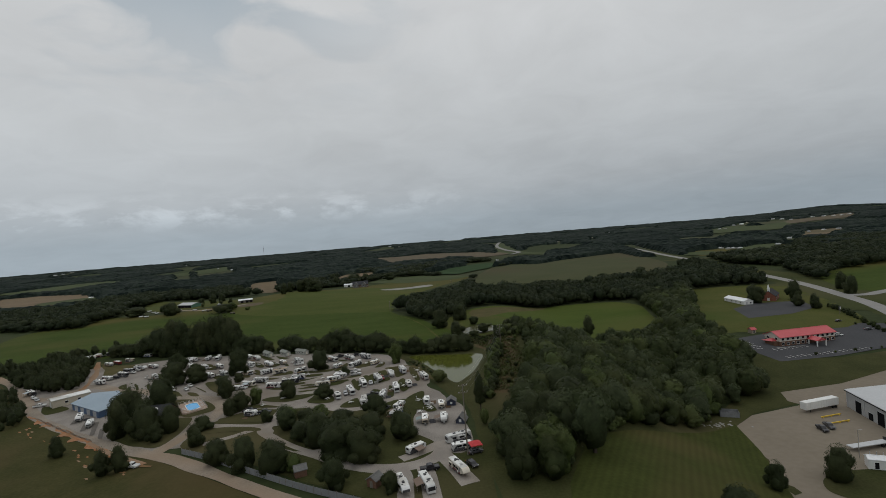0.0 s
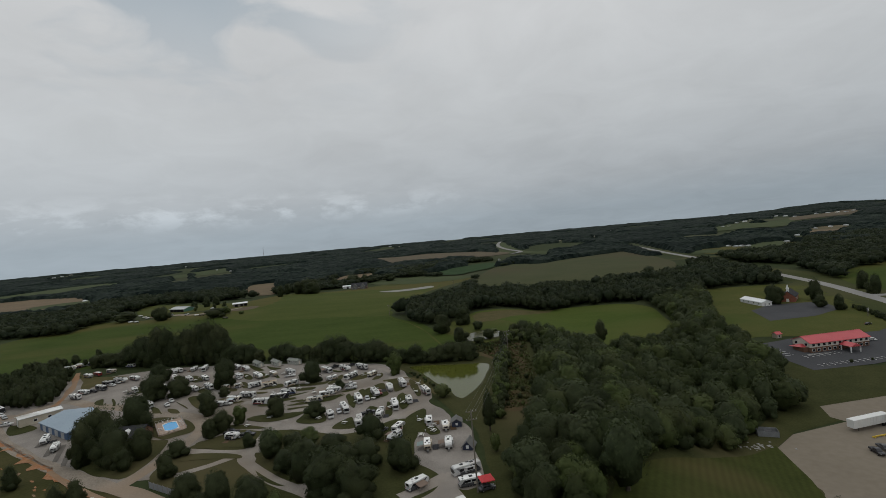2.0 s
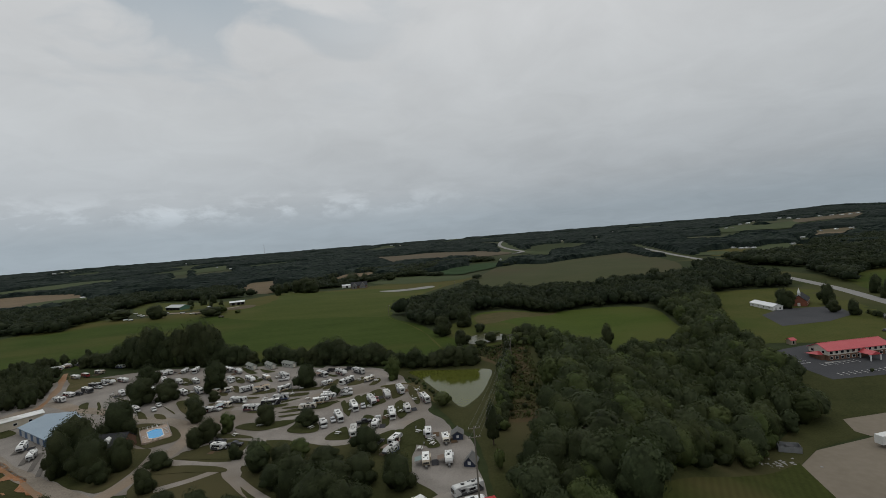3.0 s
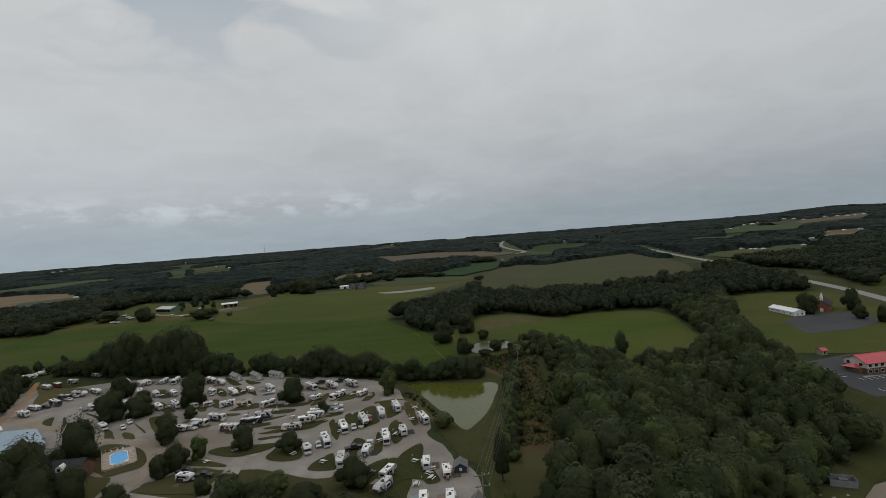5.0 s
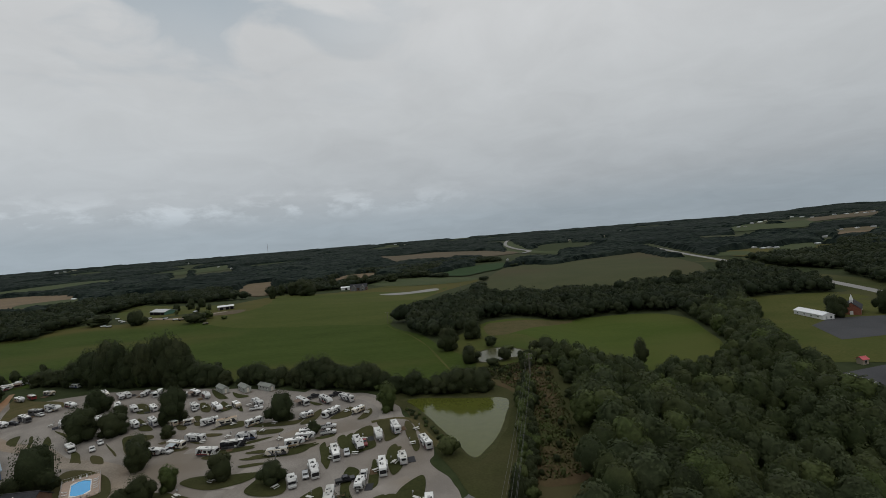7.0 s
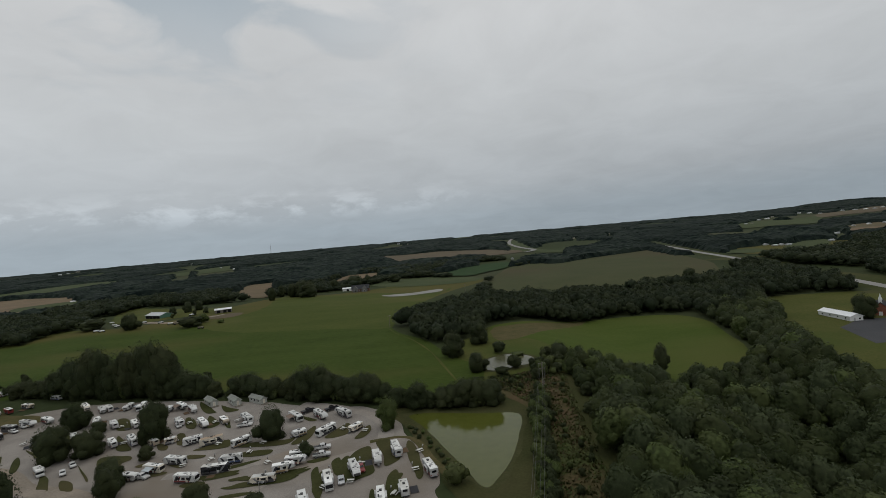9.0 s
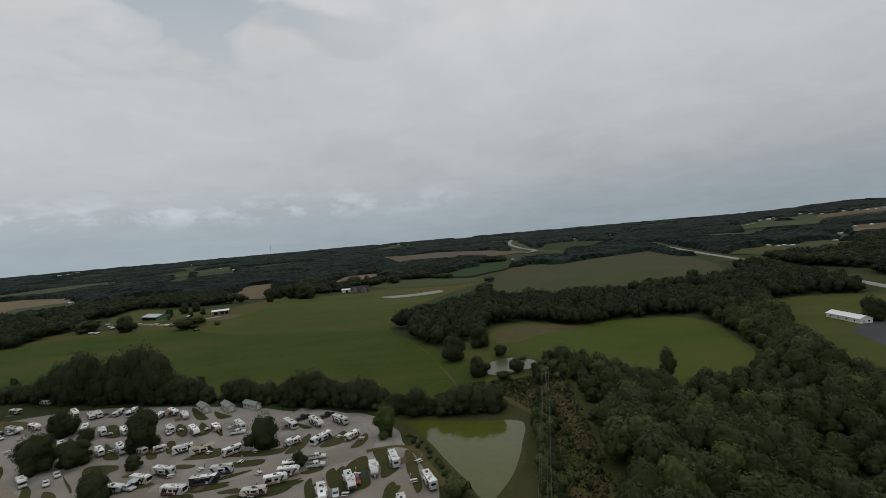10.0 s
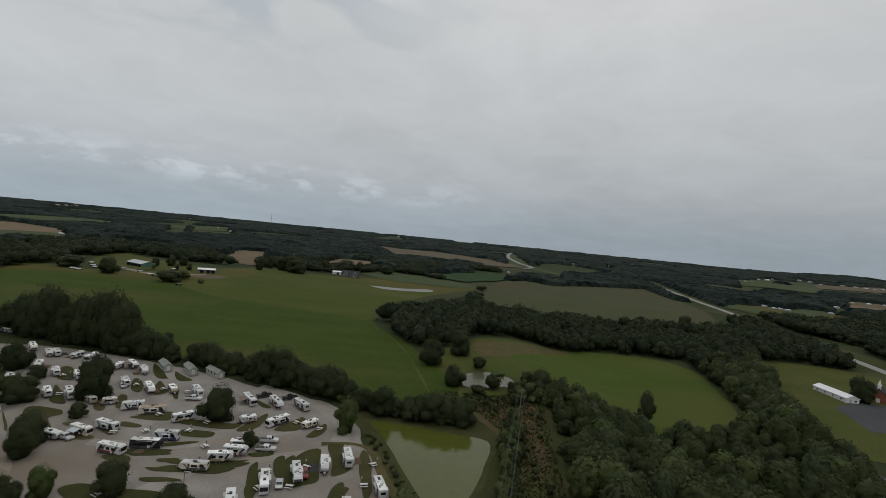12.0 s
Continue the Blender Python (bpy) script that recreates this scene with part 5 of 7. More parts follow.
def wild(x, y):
    """Which of many points are wooded: no field, no road, no lane cut along the camera's sight line to a house."""
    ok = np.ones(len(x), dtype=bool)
    for gx, gy, gd, gl, gw in SIGHT_GAPS:
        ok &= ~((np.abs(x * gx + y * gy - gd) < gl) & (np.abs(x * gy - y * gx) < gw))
    for f in FIELDS:
        ok &= ~within(x, y, f)
    # each field's outline is also cleared towards the camera's side
    for f in CLEAR:
        for k in (1.0, 0.95, 0.9, 0.86):
            ok &= ~within(x / k, (y - 60) / k + 60, f)
    return ok


# woods at middle distance, tree by tree in one mesh
mid = []
for loop, gap, seed, low, high in (
    ([(-50, 441), (-36, 432), (-27, 390), (-10, 372), (4, 378), (16, 398), (22, 424), (52, 430), (77, 442), (122, 456), (150, 461), (178, 455), (178, 436), (212, 438), (236, 462), (246, 482), (290, 484), (325, 474), (342, 520), (344, 600), (338, 640), (312, 640), (298, 590), (265, 572), (230, 558), (190, 564), (172, 547), (137, 554), (105, 552), (48, 526), (12, 527), (-14, 488), (-32, 450)], 6.6, 31, 8, 15),
    ([(-345, 488), (-372, 482), (-420, 490), (-480, 520), (-640, 690), (-560, 720), (-480, 650), (-400, 568)], 8.0, 32, 7, 14),
    ([(-374, 533), (-366, 545), (-382, 585), (-432, 652), (-412, 672), (-434, 756), (-344, 708), (-300, 694), (-256, 690), (-247, 724), (-225, 716), (-232, 760), (-330, 850), (-520, 860), (-590, 780), (-480, 660), (-410, 575)], 9.0, 37, 8, 15),
    ([(-220, 730), (-150, 742), (-140, 800), (-60, 835), (-20, 880), (-60, 920), (-130, 880), (-200, 830), (-240, 780)], 11, 33, 6, 12),
    ([(372, 640), (400, 575), (440, 560), (560, 590), (700, 540), (900, 700), (760, 900), (650, 870), (560, 770), (480, 720), (398, 740)], 10, 34, 8, 15),
    ([(640, 440), (560, 340), (600, 250), (900, 300), (900, 600)], 12, 35, 8, 15),
    ([(-173.2, 1007.7), (-101.3, 944), (-48.1, 922), (-6.1, 1093.6), (61, 1133.1), (118.7, 1126.6), (118.3, 1233.7), (27.5, 1236.8), (-62.2, 1153.7), (-147.8, 1139.5), (-195.7, 1131.5)], 9, 45, 6, 12),
    ([(-176.9, 835.6), (-144.7, 851.4), (-144.4, 931.2), (-176, 1023.5), (-218.6, 1017.1), (-233.3, 912.4), (-272.5, 857.4), (-249.7, 769), (-208.2, 764.2)], 8, 46, 6, 12),
    ([(14, 560), (26, 630), (52, 740), (84, 860), (132, 985), (146, 975), (98, 845), (66, 735), (40, 635), (28, 560)], 8, 39, 3.5, 8),
    ([(-60, 845), (0, 800), (46, 815), (60, 850), (30, 860), (0, 835), (-40, 880)], 8, 44, 3.5, 8),
    ([(372, 470), (392, 470), (440, 520), (560, 560), (560, 590), (440, 575), (396, 560)], 9, 38, 8, 14),
):
    gg = np.random.default_rng(seed)
    spots = np.array(scatter(loop, gap, seed))
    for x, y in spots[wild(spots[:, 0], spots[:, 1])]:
        big = min(1.0, max(0.0, 0.5 + 0.45 * gg.normal() * 0.6 + 0.7 * noise.noise((x * 0.03, y * 0.03, 1.0))))
        mid.append((x, y, gap * (0.62 + 0.55 * big), low + (high - low) * big))
far_wood("woods", mid, M_FAR_LEAF, "dense dark green broadleaf woods beyond the meadows", 22)


def canopy(lo, hi, cell, open_above, seed, label):
    """The roof of the far woods: one sheet of rounded crowns, a fan fitted to the camera's view, broken by fields and
    sight-line gaps.
    """
    gg = np.random.default_rng(seed)
    ds = np.arange(lo, hi, cell)
    angles = np.arange(-50, 50.01, math.degrees(cell * 1.25 / ((lo + hi) / 2)))
    dd, aa = np.meshgrid(ds, np.radians(angles), indexing="ij")
    dd = dd + gg.uniform(-0.4, 0.4, dd.shape) * cell
    aa = aa + gg.uniform(-0.4, 0.4, aa.shape) * radians(angles[1] - angles[0])
    x, y = (dd * np.sin(aa)).ravel(), (60 + dd * np.cos(aa)).ravel()
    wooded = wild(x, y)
    wooded[:3 * len(angles)] &= lo > 900
    wooded[:len(angles)] = False
    verts = []
    for i in range(len(x)):
        if wooded[i] and noise.noise((x[i] * 0.0036, y[i] * 0.0017, 3.0)) > open_above:
            wooded[i] = False
        z = height(x[i], y[i])
        if wooded[i]:
            near = noise.voronoi((x[i] / (cell * 1.6), y[i] / (cell * 1.6), 0.0))[0][0]
            z += (4.6 + 5.4 * (1 - min(1.0, near * 1.15) ** 2)) * (1.0 + 0.8 * noise.noise((x[i] * 0.011, y[i] * 0.006, 7.0)))
        else:
            z -= 1.5
        verts.append((x[i], y[i], z))
    rows, cols = dd.shape
    k = (np.arange(rows - 1)[:, None] * cols + np.arange(cols - 1)[None, :]).ravel()
    quads = np.stack((k, k + 1, k + cols + 1, k + cols), 1)
    quads = quads[wooded[quads].any(axis=1)]
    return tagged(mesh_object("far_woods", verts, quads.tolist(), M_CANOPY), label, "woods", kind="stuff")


# light-and-dark mottle and the blue of distant haze are put into the colour
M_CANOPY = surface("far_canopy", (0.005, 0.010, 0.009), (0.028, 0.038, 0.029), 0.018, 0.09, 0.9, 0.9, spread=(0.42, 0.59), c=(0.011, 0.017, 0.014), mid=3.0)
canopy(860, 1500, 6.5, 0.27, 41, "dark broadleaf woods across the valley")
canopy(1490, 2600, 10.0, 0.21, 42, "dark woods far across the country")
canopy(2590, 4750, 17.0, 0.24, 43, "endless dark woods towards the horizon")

# ---- things: campers and cars ----


def part(name, bm, mat, parent, label=""):
    me = bpy.data.meshes.new(name)
    bm.to_mesh(me)
    bm.free()
    me.materials.append(mat)
    ob = new(name, me)
    ob.parent = parent
    if label:
        ob["label"] = label
    return ob


def box(x, y, z, sx, sy, sz, bevel=0.0):
    """A bmesh box by its centre and full size, with rounded edges."""
    bm = bmesh.new()
    bmesh.ops.create_cube(bm, size=1, matrix=Matrix.LocRotScale((x, y, z), None, (sx, sy, sz)))
    if bevel:
        bmesh.ops.bevel(bm, geom=bm.edges[:], offset=bevel, segments=2, affect="EDGES", profile=0.6)
    return bm


def profile(pts, width, bevel=0.08, y0=0.0):
    """A side outline (x, z) drawn out across the width, with rounded edges."""
    bm = bmesh.new()
    f = bm.faces.new([bm.verts.new((x, y0 - width / 2, z)) for x, z in pts])
    got = bmesh.ops.extrude_face_region(bm, geom=[f])
    for v in got["geom"]:
        if isinstance(v, bmesh.types.BMVert):
            v.co.y += width
    bmesh.ops.recalc_face_normals(bm, faces=bm.faces[:])
    if bevel:
        bmesh.ops.bevel(bm, geom=bm.edges[:], offset=bevel, segments=2, affect="EDGES", profile=0.6)
    return bm


def cylinder(x, y, z, r, depth, axis="y", n=14, r2=None):
    bm = bmesh.new()
    turn = {"y": Euler((radians(90), 0, 0)), "x": Euler((0, radians(90), 0)), "z": Euler((0, 0, 0))}[axis]
    bmesh.ops.create_cone(bm, cap_ends=True, segments=n, radius1=r, radius2=r if r2 is None else r2, depth=depth, matrix=Matrix.LocRotScale((x, y, z), turn, None))
    return bm


# white set below M_ROOF: the dimmer light on camper sides is in the colour
M_WHITE = surface("white_gelcoat", (0.44, 0.44, 0.435), (0.57, 0.57, 0.555), 0.5, 5.0, 0.35, each=0.15)
M_CREAM = surface("cream_gelcoat", (0.55, 0.50, 0.42), (0.62, 0.57, 0.48), 0.5, 5.0, 0.4, each=0.1)
M_TAN = surface("tan_siding", (0.33, 0.28, 0.21), (0.42, 0.36, 0.28), 0.6, 5.0, 0.5, each=0.15)
M_ROOF = surface("membrane_roof", (0.60, 0.60, 0.58), (0.78, 0.78, 0.76), 0.6, 4.0, 0.7, c=(0.42, 0.41, 0.38), each=0.22)
M_ROOF_TAN = surface("dirty_tan_roof", (0.30, 0.22, 0.15), (0.40, 0.30, 0.21), 0.6, 4.0, 0.8)
M_BLACKPAINT = plain("black_coach_paint", (0.018, 0.018, 0.022), 0.25)
M_GREYPAINT = plain("dark_grey_paint", (0.06, 0.06, 0.065), 0.3)
M_GLASS = plain("dark_window_glass", (0.012, 0.014, 0.017), 0.08, 0.0, 0.2)
M_RUBBER = plain("tyre_rubber", (0.02, 0.02, 0.02), 0.9)
M_CHROME = plain("dull_aluminium", (0.55, 0.55, 0.56), 0.35, 0.9)
M_RED = plain("red_canvas", (0.52, 0.035, 0.04), 0.7)
M_REDPAINT = plain("dark_red_paint", (0.20, 0.02, 0.02), 0.35)
M_AC = plain("grey_plastic", (0.40, 0.40, 0.39), 0.6)
M_ACBLACK = plain("black_plastic", (0.03, 0.03, 0.03), 0.6)
M_STRIPES = [plain("grey_decal", (0.20, 0.20, 0.21)), plain("tan_decal", (0.33, 0.24, 0.14)), plain("blue_decal", (0.05, 0.08, 0.18)), plain("black_decal", (0.03, 0.03, 0.035)), plain("maroon_decal", (0.16, 0.03, 0.03)), plain("charcoal_decal", (0.07, 0.07, 0.075))]
M_AWNING = [plain("grey_green_awning", (0.20, 0.26, 0.25), 0.8), plain("pale_awning", (0.42, 0.46, 0.48), 0.8), plain("brown_awning", (0.17, 0.12, 0.09), 0.8)]
M_SILVER = plain("silver_paint", (0.42, 0.43, 0.44), 0.3, 0.4)
M_LAMP = plain("clear_lamp_glass", (0.6, 0.6, 0.58), 0.1)
M_REDLAMP = plain("red_lamp_glass", (0.4, 0.02, 0.02), 0.2)

camper_count = 0
CAMPERS = []
KIND_WORDS = {
    "fifth": "tall white fifth-wheel camper with dark windows on a gravel pad",
    "trailer": "white travel trailer with a decal stripe on a gravel pad",
    "coach": "white motor coach with a dark windscreen on a gravel pad",
    "classc": "white cab-over motorhome parked on gravel",
    "tan": "faded tan camper trailer parked on gravel",
    "brown": "long cream motor coach with a dirty tan roof",
    "black": "long black motor coach with a white roof",
    "dark": "dark grey motor coach parked on gravel",
    "red": "dark red camper trailer parked on grass",
}


def camper(x, y, ang, length, kind, flip=None, awning=None):
    """A camper of that kind, its nose towards +x of its own frame."""
    global camper_count
    camper_count += 1
    k = camper_count
    g = np.random.default_rng(1000 + k)
    if flip is None:
        flip = g.random() < 0.35
    ob = tagged(new("camper"), KIND_WORDS[kind], "camper", "campers in the campground")
    ob.matrix_basis = pose(x, y, height(x, y) + 0.14, 0, 0, ang + (180 if flip else 0)) @ Matrix.Diagonal((0.93, 0.92, 0.77, 1))
    L, w = length, 2.25
    CAMPERS.append((x, y, ang, length * 0.9))
    paint = {"tan": M_TAN, "brown": M_CREAM, "black": M_BLACKPAINT, "dark": M_GREYPAINT, "red": M_REDPAINT}.get(kind, M_CREAM if g.random() < 0.10 else M_WHITE)
    roofing = M_ROOF_TAN if kind == "brown" else M_ROOF
    stripe = M_STRIPES[(0, 5, 1, 2, 3, 3, 5, 4)[g.integers(8)]]
    if kind in ("black", "dark", "brown"):
        stripe = M_STRIPES[5]
    a, b = -L / 2, L / 2
    motor = kind in ("coach", "black", "brown", "dark", "classc")
    if kind == "fifth":
        top, floor = 3.3, 0.65
        side = [(a, floor), (b - 2.2, floor), (b - 1.95, 1.5), (b - 0.35, 1.55), (b, 2.0), (b - 0.25, 2.6), (b - 0.75, top - 0.15), (b - 1.3, top), (a, top - 0.12)]
        roof_front = b - 1.2
    elif kind == "classc":
        top, floor = 2.85, 0.5
        side = [(a, floor), (b, floor), (b, 1.1), (b - 0.9, 1.35), (b - 1.5, 2.0), (b - 0.9, 2.15), (b - 0.8, 2.5), (b - 1.4, top), (a, top)]
        roof_front = b - 1.5
    elif motor:
        top, floor = 3.05, 0.4
        side = [(a, floor), (b - 0.1, floor), (b, 1.2), (b - 0.08, 2.1), (b - 0.35, top - 0.15), (b - 0.6, top), (a, top)]
        roof_front = b - 0.6
    else:
        top, floor = 2.7, 0.6
        side = [(a, floor), (b - 0.9, floor), (b - 0.25, 1.15), (b, 1.9), (b - 0.15, 2.3), (b - 0.6, top), (a + 0.15, top), (a, top - 0.2)]
        roof_front = b - 0.6
    part("body", profile(side, w, 0.045), paint, ob)
    # chassis as one solid box, its black also painting the shade under the floor
    part("chassis", box((a + b) / 2 - (1.2 if kind == "fifth" else 0.5), 0, floor - 0.16, L - (2.8 if kind == "fifth" else 1.6), w - 0.25, 0.42), M_ACBLACK, ob, "black steel chassis")
    part("roof", box((a + roof_front) / 2, 0, top + 0.02, roof_front - a - 0.1, w - 0.16, 0.09, 0.035), roofing, ob, "pale rubber membrane roof")
    for s in (-1, 1):
        yy = s * (w / 2 + 0.012)
        band = g.uniform(0.5, 0.8)
        part("stripe", box((a + b) / 2 - 0.9, yy, floor + 0.12 + band / 2, L - 2.2, 0.02, band), stripe, ob, "dark decal band")
        lean = g.uniform(0.6, 1.4)
        for u, v, m in ((0.04, 0.13, M_STRIPES[3]), (0.20, 0.06, stripe), (0.66, 0.09, M_STRIPES[(0, 3)[k % 2]])):
            sx = a + L * u
            part("decal", profile([(sx, floor + band), (sx + L * v, floor + band), (sx + L * v + lean, top - 0.28), (sx + lean, top - 0.28)], 0.022, 0, yy * 1.002), m, ob, "slanted decal sweep")
        part("skirt", box((a + b) / 2 - (1.1 if kind == "fifth" else 0.4), s * (w / 2 - 0.03), floor - 0.02, L - (2.6 if kind == "fifth" else 1.2), 0.1, 0.36, 0.02), M_GREYPAINT, ob, "dark lower skirt")
        n = max(2, int(L / 2.4))
        for i in range(n):
            wx = a + 1.0 + (L - (3.4 if kind == "fifth" else 2.6)) * (i + g.uniform(0.2, 0.6)) / n
            part("window", box(wx, yy * 1.012, floor + 1.42, g.uniform(1.0, 1.7), 0.045, g.uniform(0.7, 0.95), 0.012), M_GLASS, ob, "dark tinted window")
    part("window", box(a - 0.012, 0, floor + 1.65, 0.035, 1.3, 0.75, 0.012), M_GLASS, ob, "dark tinted window")
    part("bumper", box(a - 0.1, 0, floor - 0.08, 0.16, w - 0.3, 0.18, 0.03), M_ACBLACK, ob)
    for s in (-1, 1):
        part("tail_lamp", box(a - 0.02, s * (w / 2 - 0.2), floor + 0.5, 0.05, 0.16, 0.3, 0.015), M_REDLAMP, ob, "red tail lamp")
    # door and slide-out
    part("door", box(a + L * 0.62, -(w / 2 + 0.018), floor + 0.92, 0.7, 0.035, 1.75, 0.015), M_ROOF if paint is not M_WHITE else M_CREAM, ob, "entry door")
    for j in range(1 if L < 8 else 2):
        s = 1 if j == 0 else -1
        cx = a + L * (0.42 if j == 0 else 0.22)
        size = min(3.6, L * 0.34) if j == 0 else 1.8
        slide = part("slide_out", box(cx, s * (w / 2 + 0.2), floor + 1.25, size, 0.55, 1.6, 0.05), paint, ob, "slide-out room box")
        part("window", box(cx, s * (w / 2 + 0.48), floor + 1.45, size * 0.62, 0.03, 0.75, 0.012), M_GLASS, slide, "dark tinted window")
        part("stripe", box(cx, s * (w / 2 + 0.48), floor + 0.72, size * 0.94, 0.02, 0.36), stripe, slide, "dark decal band")
    # roof kit
    for cx in ((a + L * 0.3, a + L * 0.66) if L > 8 else (a + L * 0.48,)):
        part("air_conditioner", box(cx, 0, top + 0.2, 0.95, 0.68, 0.30, 0.07), M_ACBLACK if g.random() < 0.65 else M_AC, ob, "rooftop air conditioner")
    for _ in range(4 if L > 7 else 3):
        part("roof_vent", box(a + L * g.uniform(0.12, 0.8), g.choice((-0.6, 0.6)), top + 0.12, 0.42, 0.42, 0.16, 0.03), M_AC if g.random() < 0.35 else M_ACBLACK, ob)
    part("awning_roll", cylinder(a + L * 0.48, -(w / 2 + 0.1), top - 0.25, 0.09, min(5, L * 0.5), "x", 10), M_AC, ob)
    if awning is None:
        awning = g.random() < 0.16
    if awning:
        m = M_AWNING[g.integers(3)]
        bm = profile([(0, 0), (2.3, -0.55), (2.3, -0.60), (0, -0.05)], min(4.6, L * 0.45), 0)
        bmesh.ops.transform(bm, matrix=pose(a + L * 0.48, -(w / 2), top - 0.3, 0, 0, -90), verts=bm.verts[:])
        canopy = part("awning", bm, m, ob, "unrolled fabric awning")
        for sx in (-1, 1):
            part("awning_arm", cylinder(a + L * 0.48 + sx * min(2.25, L * 0.22), -(w / 2 + 2.2), (top - 0.9) / 2, 0.03, top - 0.9, "z", 6), M_CHROME, canopy)
    # running gear
    axles = (a + 1.9, b - 1.8) if motor else ((a + L * 0.36, a + L * 0.36 + 0.95))
    for ax in axles:
        for s in (-1, 1):
            wheel = part("wheel", cylinder(ax, s * (w / 2 - 0.16), 0.42, 0.42, 0.28, "y", 16), M_RUBBER, ob, "black rubber wheel")
            part("rim", cylinder(ax, s * (w / 2 - 0.015), 0.42, 0.24, 0.03, "y", 12), M_CHROME, wheel)
    if motor:
        part("windscreen", box(b - (0.03 if kind != "classc" else 1.15), 0, floor + (1.55 if kind != "classc" else 1.15), 0.10 if kind != "classc" else 0.5, w - 0.25, 1.25 if kind != "classc" else 0.55, 0.04), M_GLASS, ob, "wide dark windscreen")
        for s in (-1, 1):
            part("mirror", box(b - 0.15, s * (w / 2 + 0.18), floor + 1.5, 0.12, 0.2, 0.4, 0.03), M_ACBLACK, ob)
            part("headlamp", box(b - 0.02, s * (w / 2 - 0.35), floor + 0.45, 0.1, 0.35, 0.2, 0.03), M_LAMP, ob)
    elif kind == "fifth":
        if k % 2:
            part("front_cap", box(b - 0.1, 0, 2.15, 0.22, w - 0.3, 0.75, 0.05), M_GREYPAINT, ob, "dark moulded front cap")
        for s in (-1, 1):
            part("landing_leg", box(b - 2.9, s * 0.8, 0.4, 0.12, 0.12, 0.9), M_ACBLACK, ob)
        part("kingpin", box(b - 1.3, 0, 1.55, 0.5, 0.35, 0.5, 0.04), M_ACBLACK, ob)
    else:
        if k % 3:
            part("front_window", box(b - 0.12, 0, 1.85, 0.22, w - 0.5, 0.6, 0.05), M_GLASS, ob, "dark front window")
        part("drawbar", profile([(b - 0.9, 0.55), (b + 0.9, 0.5), (b + 0.9, 0.6), (b - 0.9, 0.7)], 0.5, 0), M_ACBLACK, ob)
        part("gas_bottle_cover", box(b + 0.15, 0, 0.85, 0.4, 0.6, 0.55, 0.08), M_AC, ob)
        part("jack", cylinder(b + 0.75, 0, 0.3, 0.05, 0.7, "z", 8), M_CHROME, ob)
    return ob


PARKED = []
M_CARS = {"white": M_WHITE, "silver": M_SILVER, "black": M_BLACKPAINT, "grey": M_GREYPAINT, "red": M_REDPAINT}


def car(x, y, ang, colour="white", kind="pickup"):
    """A pickup or a car, nose towards +x."""
    word = {"pickup": "crew-cab pickup truck", "car": "passenger car"}[kind]
    ob = tagged(new("pickup_truck" if kind == "pickup" else "car"), f"{colour} {word} parked on gravel", "car", "parked cars")
    ob.matrix_basis = pose(x, y, height(x, y) + 0.14, 0, 0, ang) @ Matrix.Scale(0.92, 4)
    paint = M_CARS[colour]
    PARKED.append((x, y))
    if kind == "pickup":
        L, w = 5.8, 1.95
        part("body", profile([(-2.9, 0.55), (2.8, 0.5), (2.9, 0.95), (2.7, 1.15), (1.3, 1.2), (-0.95, 1.2), (-2.9, 1.15)], w, 0.07), paint, ob)
        part("cabin", profile([(-0.95, 1.15), (1.45, 1.15), (0.65, 1.85), (0.3, 1.92), (-0.75, 1.9)], w - 0.22, 0.08), paint, ob)
        part("load_bed", box(-1.95, 0, 1.19, 1.75, w - 0.35, 0.04), M_ACBLACK, ob, "black load bed")
        glass = [(-0.6, 0.5), (0.35, 0.5)]
        roof = 1.52
    else:
        L, w = 4.6, 1.85
        part("body", profile([(-2.3, 0.4), (2.2, 0.38), (2.3, 0.75), (1.3, 0.98), (-1.9, 1.0), (-2.3, 0.85)], w, 0.08), paint, ob)
        part("cabin", profile([(-1.9, 0.95), (1.3, 0.95), (0.55, 1.48), (-1.3, 1.52)], w - 0.2, 0.1), paint, ob)
        glass = [(-0.85, 0.75), (0.15, 0.7)]
        roof = 1.24
    for s in (-1, 1):
        for gx, gl in glass:
            part("side_window", box(gx, s * (w / 2 - 0.1), roof, gl, 0.03, 0.4, 0.01), M_GLASS, ob, "dark side window")
        part("headlamp", box(L / 2 - 0.08, s * (w / 2 - 0.3), 0.82, 0.12, 0.35, 0.16, 0.03), M_LAMP, ob)
        part("tail_lamp", box(-L / 2, s * (w / 2 - 0.15), 0.9, 0.06, 0.16, 0.3, 0.02), M_REDLAMP, ob)
        for wx in (-L * 0.31, L * 0.31):
            wheel = part("wheel", cylinder(wx, s * (w / 2 - 0.1), 0.36, 0.37, 0.24, "y", 14), M_RUBBER, ob, "black rubber wheel")
            part("rim", cylinder(wx, s * (w / 2 + 0.02), 0.36, 0.22, 0.02, "y", 10), M_CHROME, wheel)
    scr = box(0, 0, 0, 0.04, w - 0.42, 0.62, 0.012)
    bmesh.ops.transform(scr, matrix=pose(1.08 if kind == "pickup" else 0.95, 0, roof + 0.03, 0, -46 if kind == "pickup" else -52, 0), verts=scr.verts[:])
    part("windscreen", scr, M_GLASS, ob, "dark windscreen")
    rear = box(-0.9 if kind == "pickup" else -1.68, 0, roof + 0.02, 0.05, w - 0.5, 0.36, 0.01)
    part("rear_window", rear, M_GLASS, ob, "dark rear window")
    return ob


camper(-166.1, 299.0, -45, 9.4, "fifth")
camper(-155.7, 294.5, -46, 7.8, "trailer")
camper(-153.8, 296.1, -43, 7.8, "trailer")
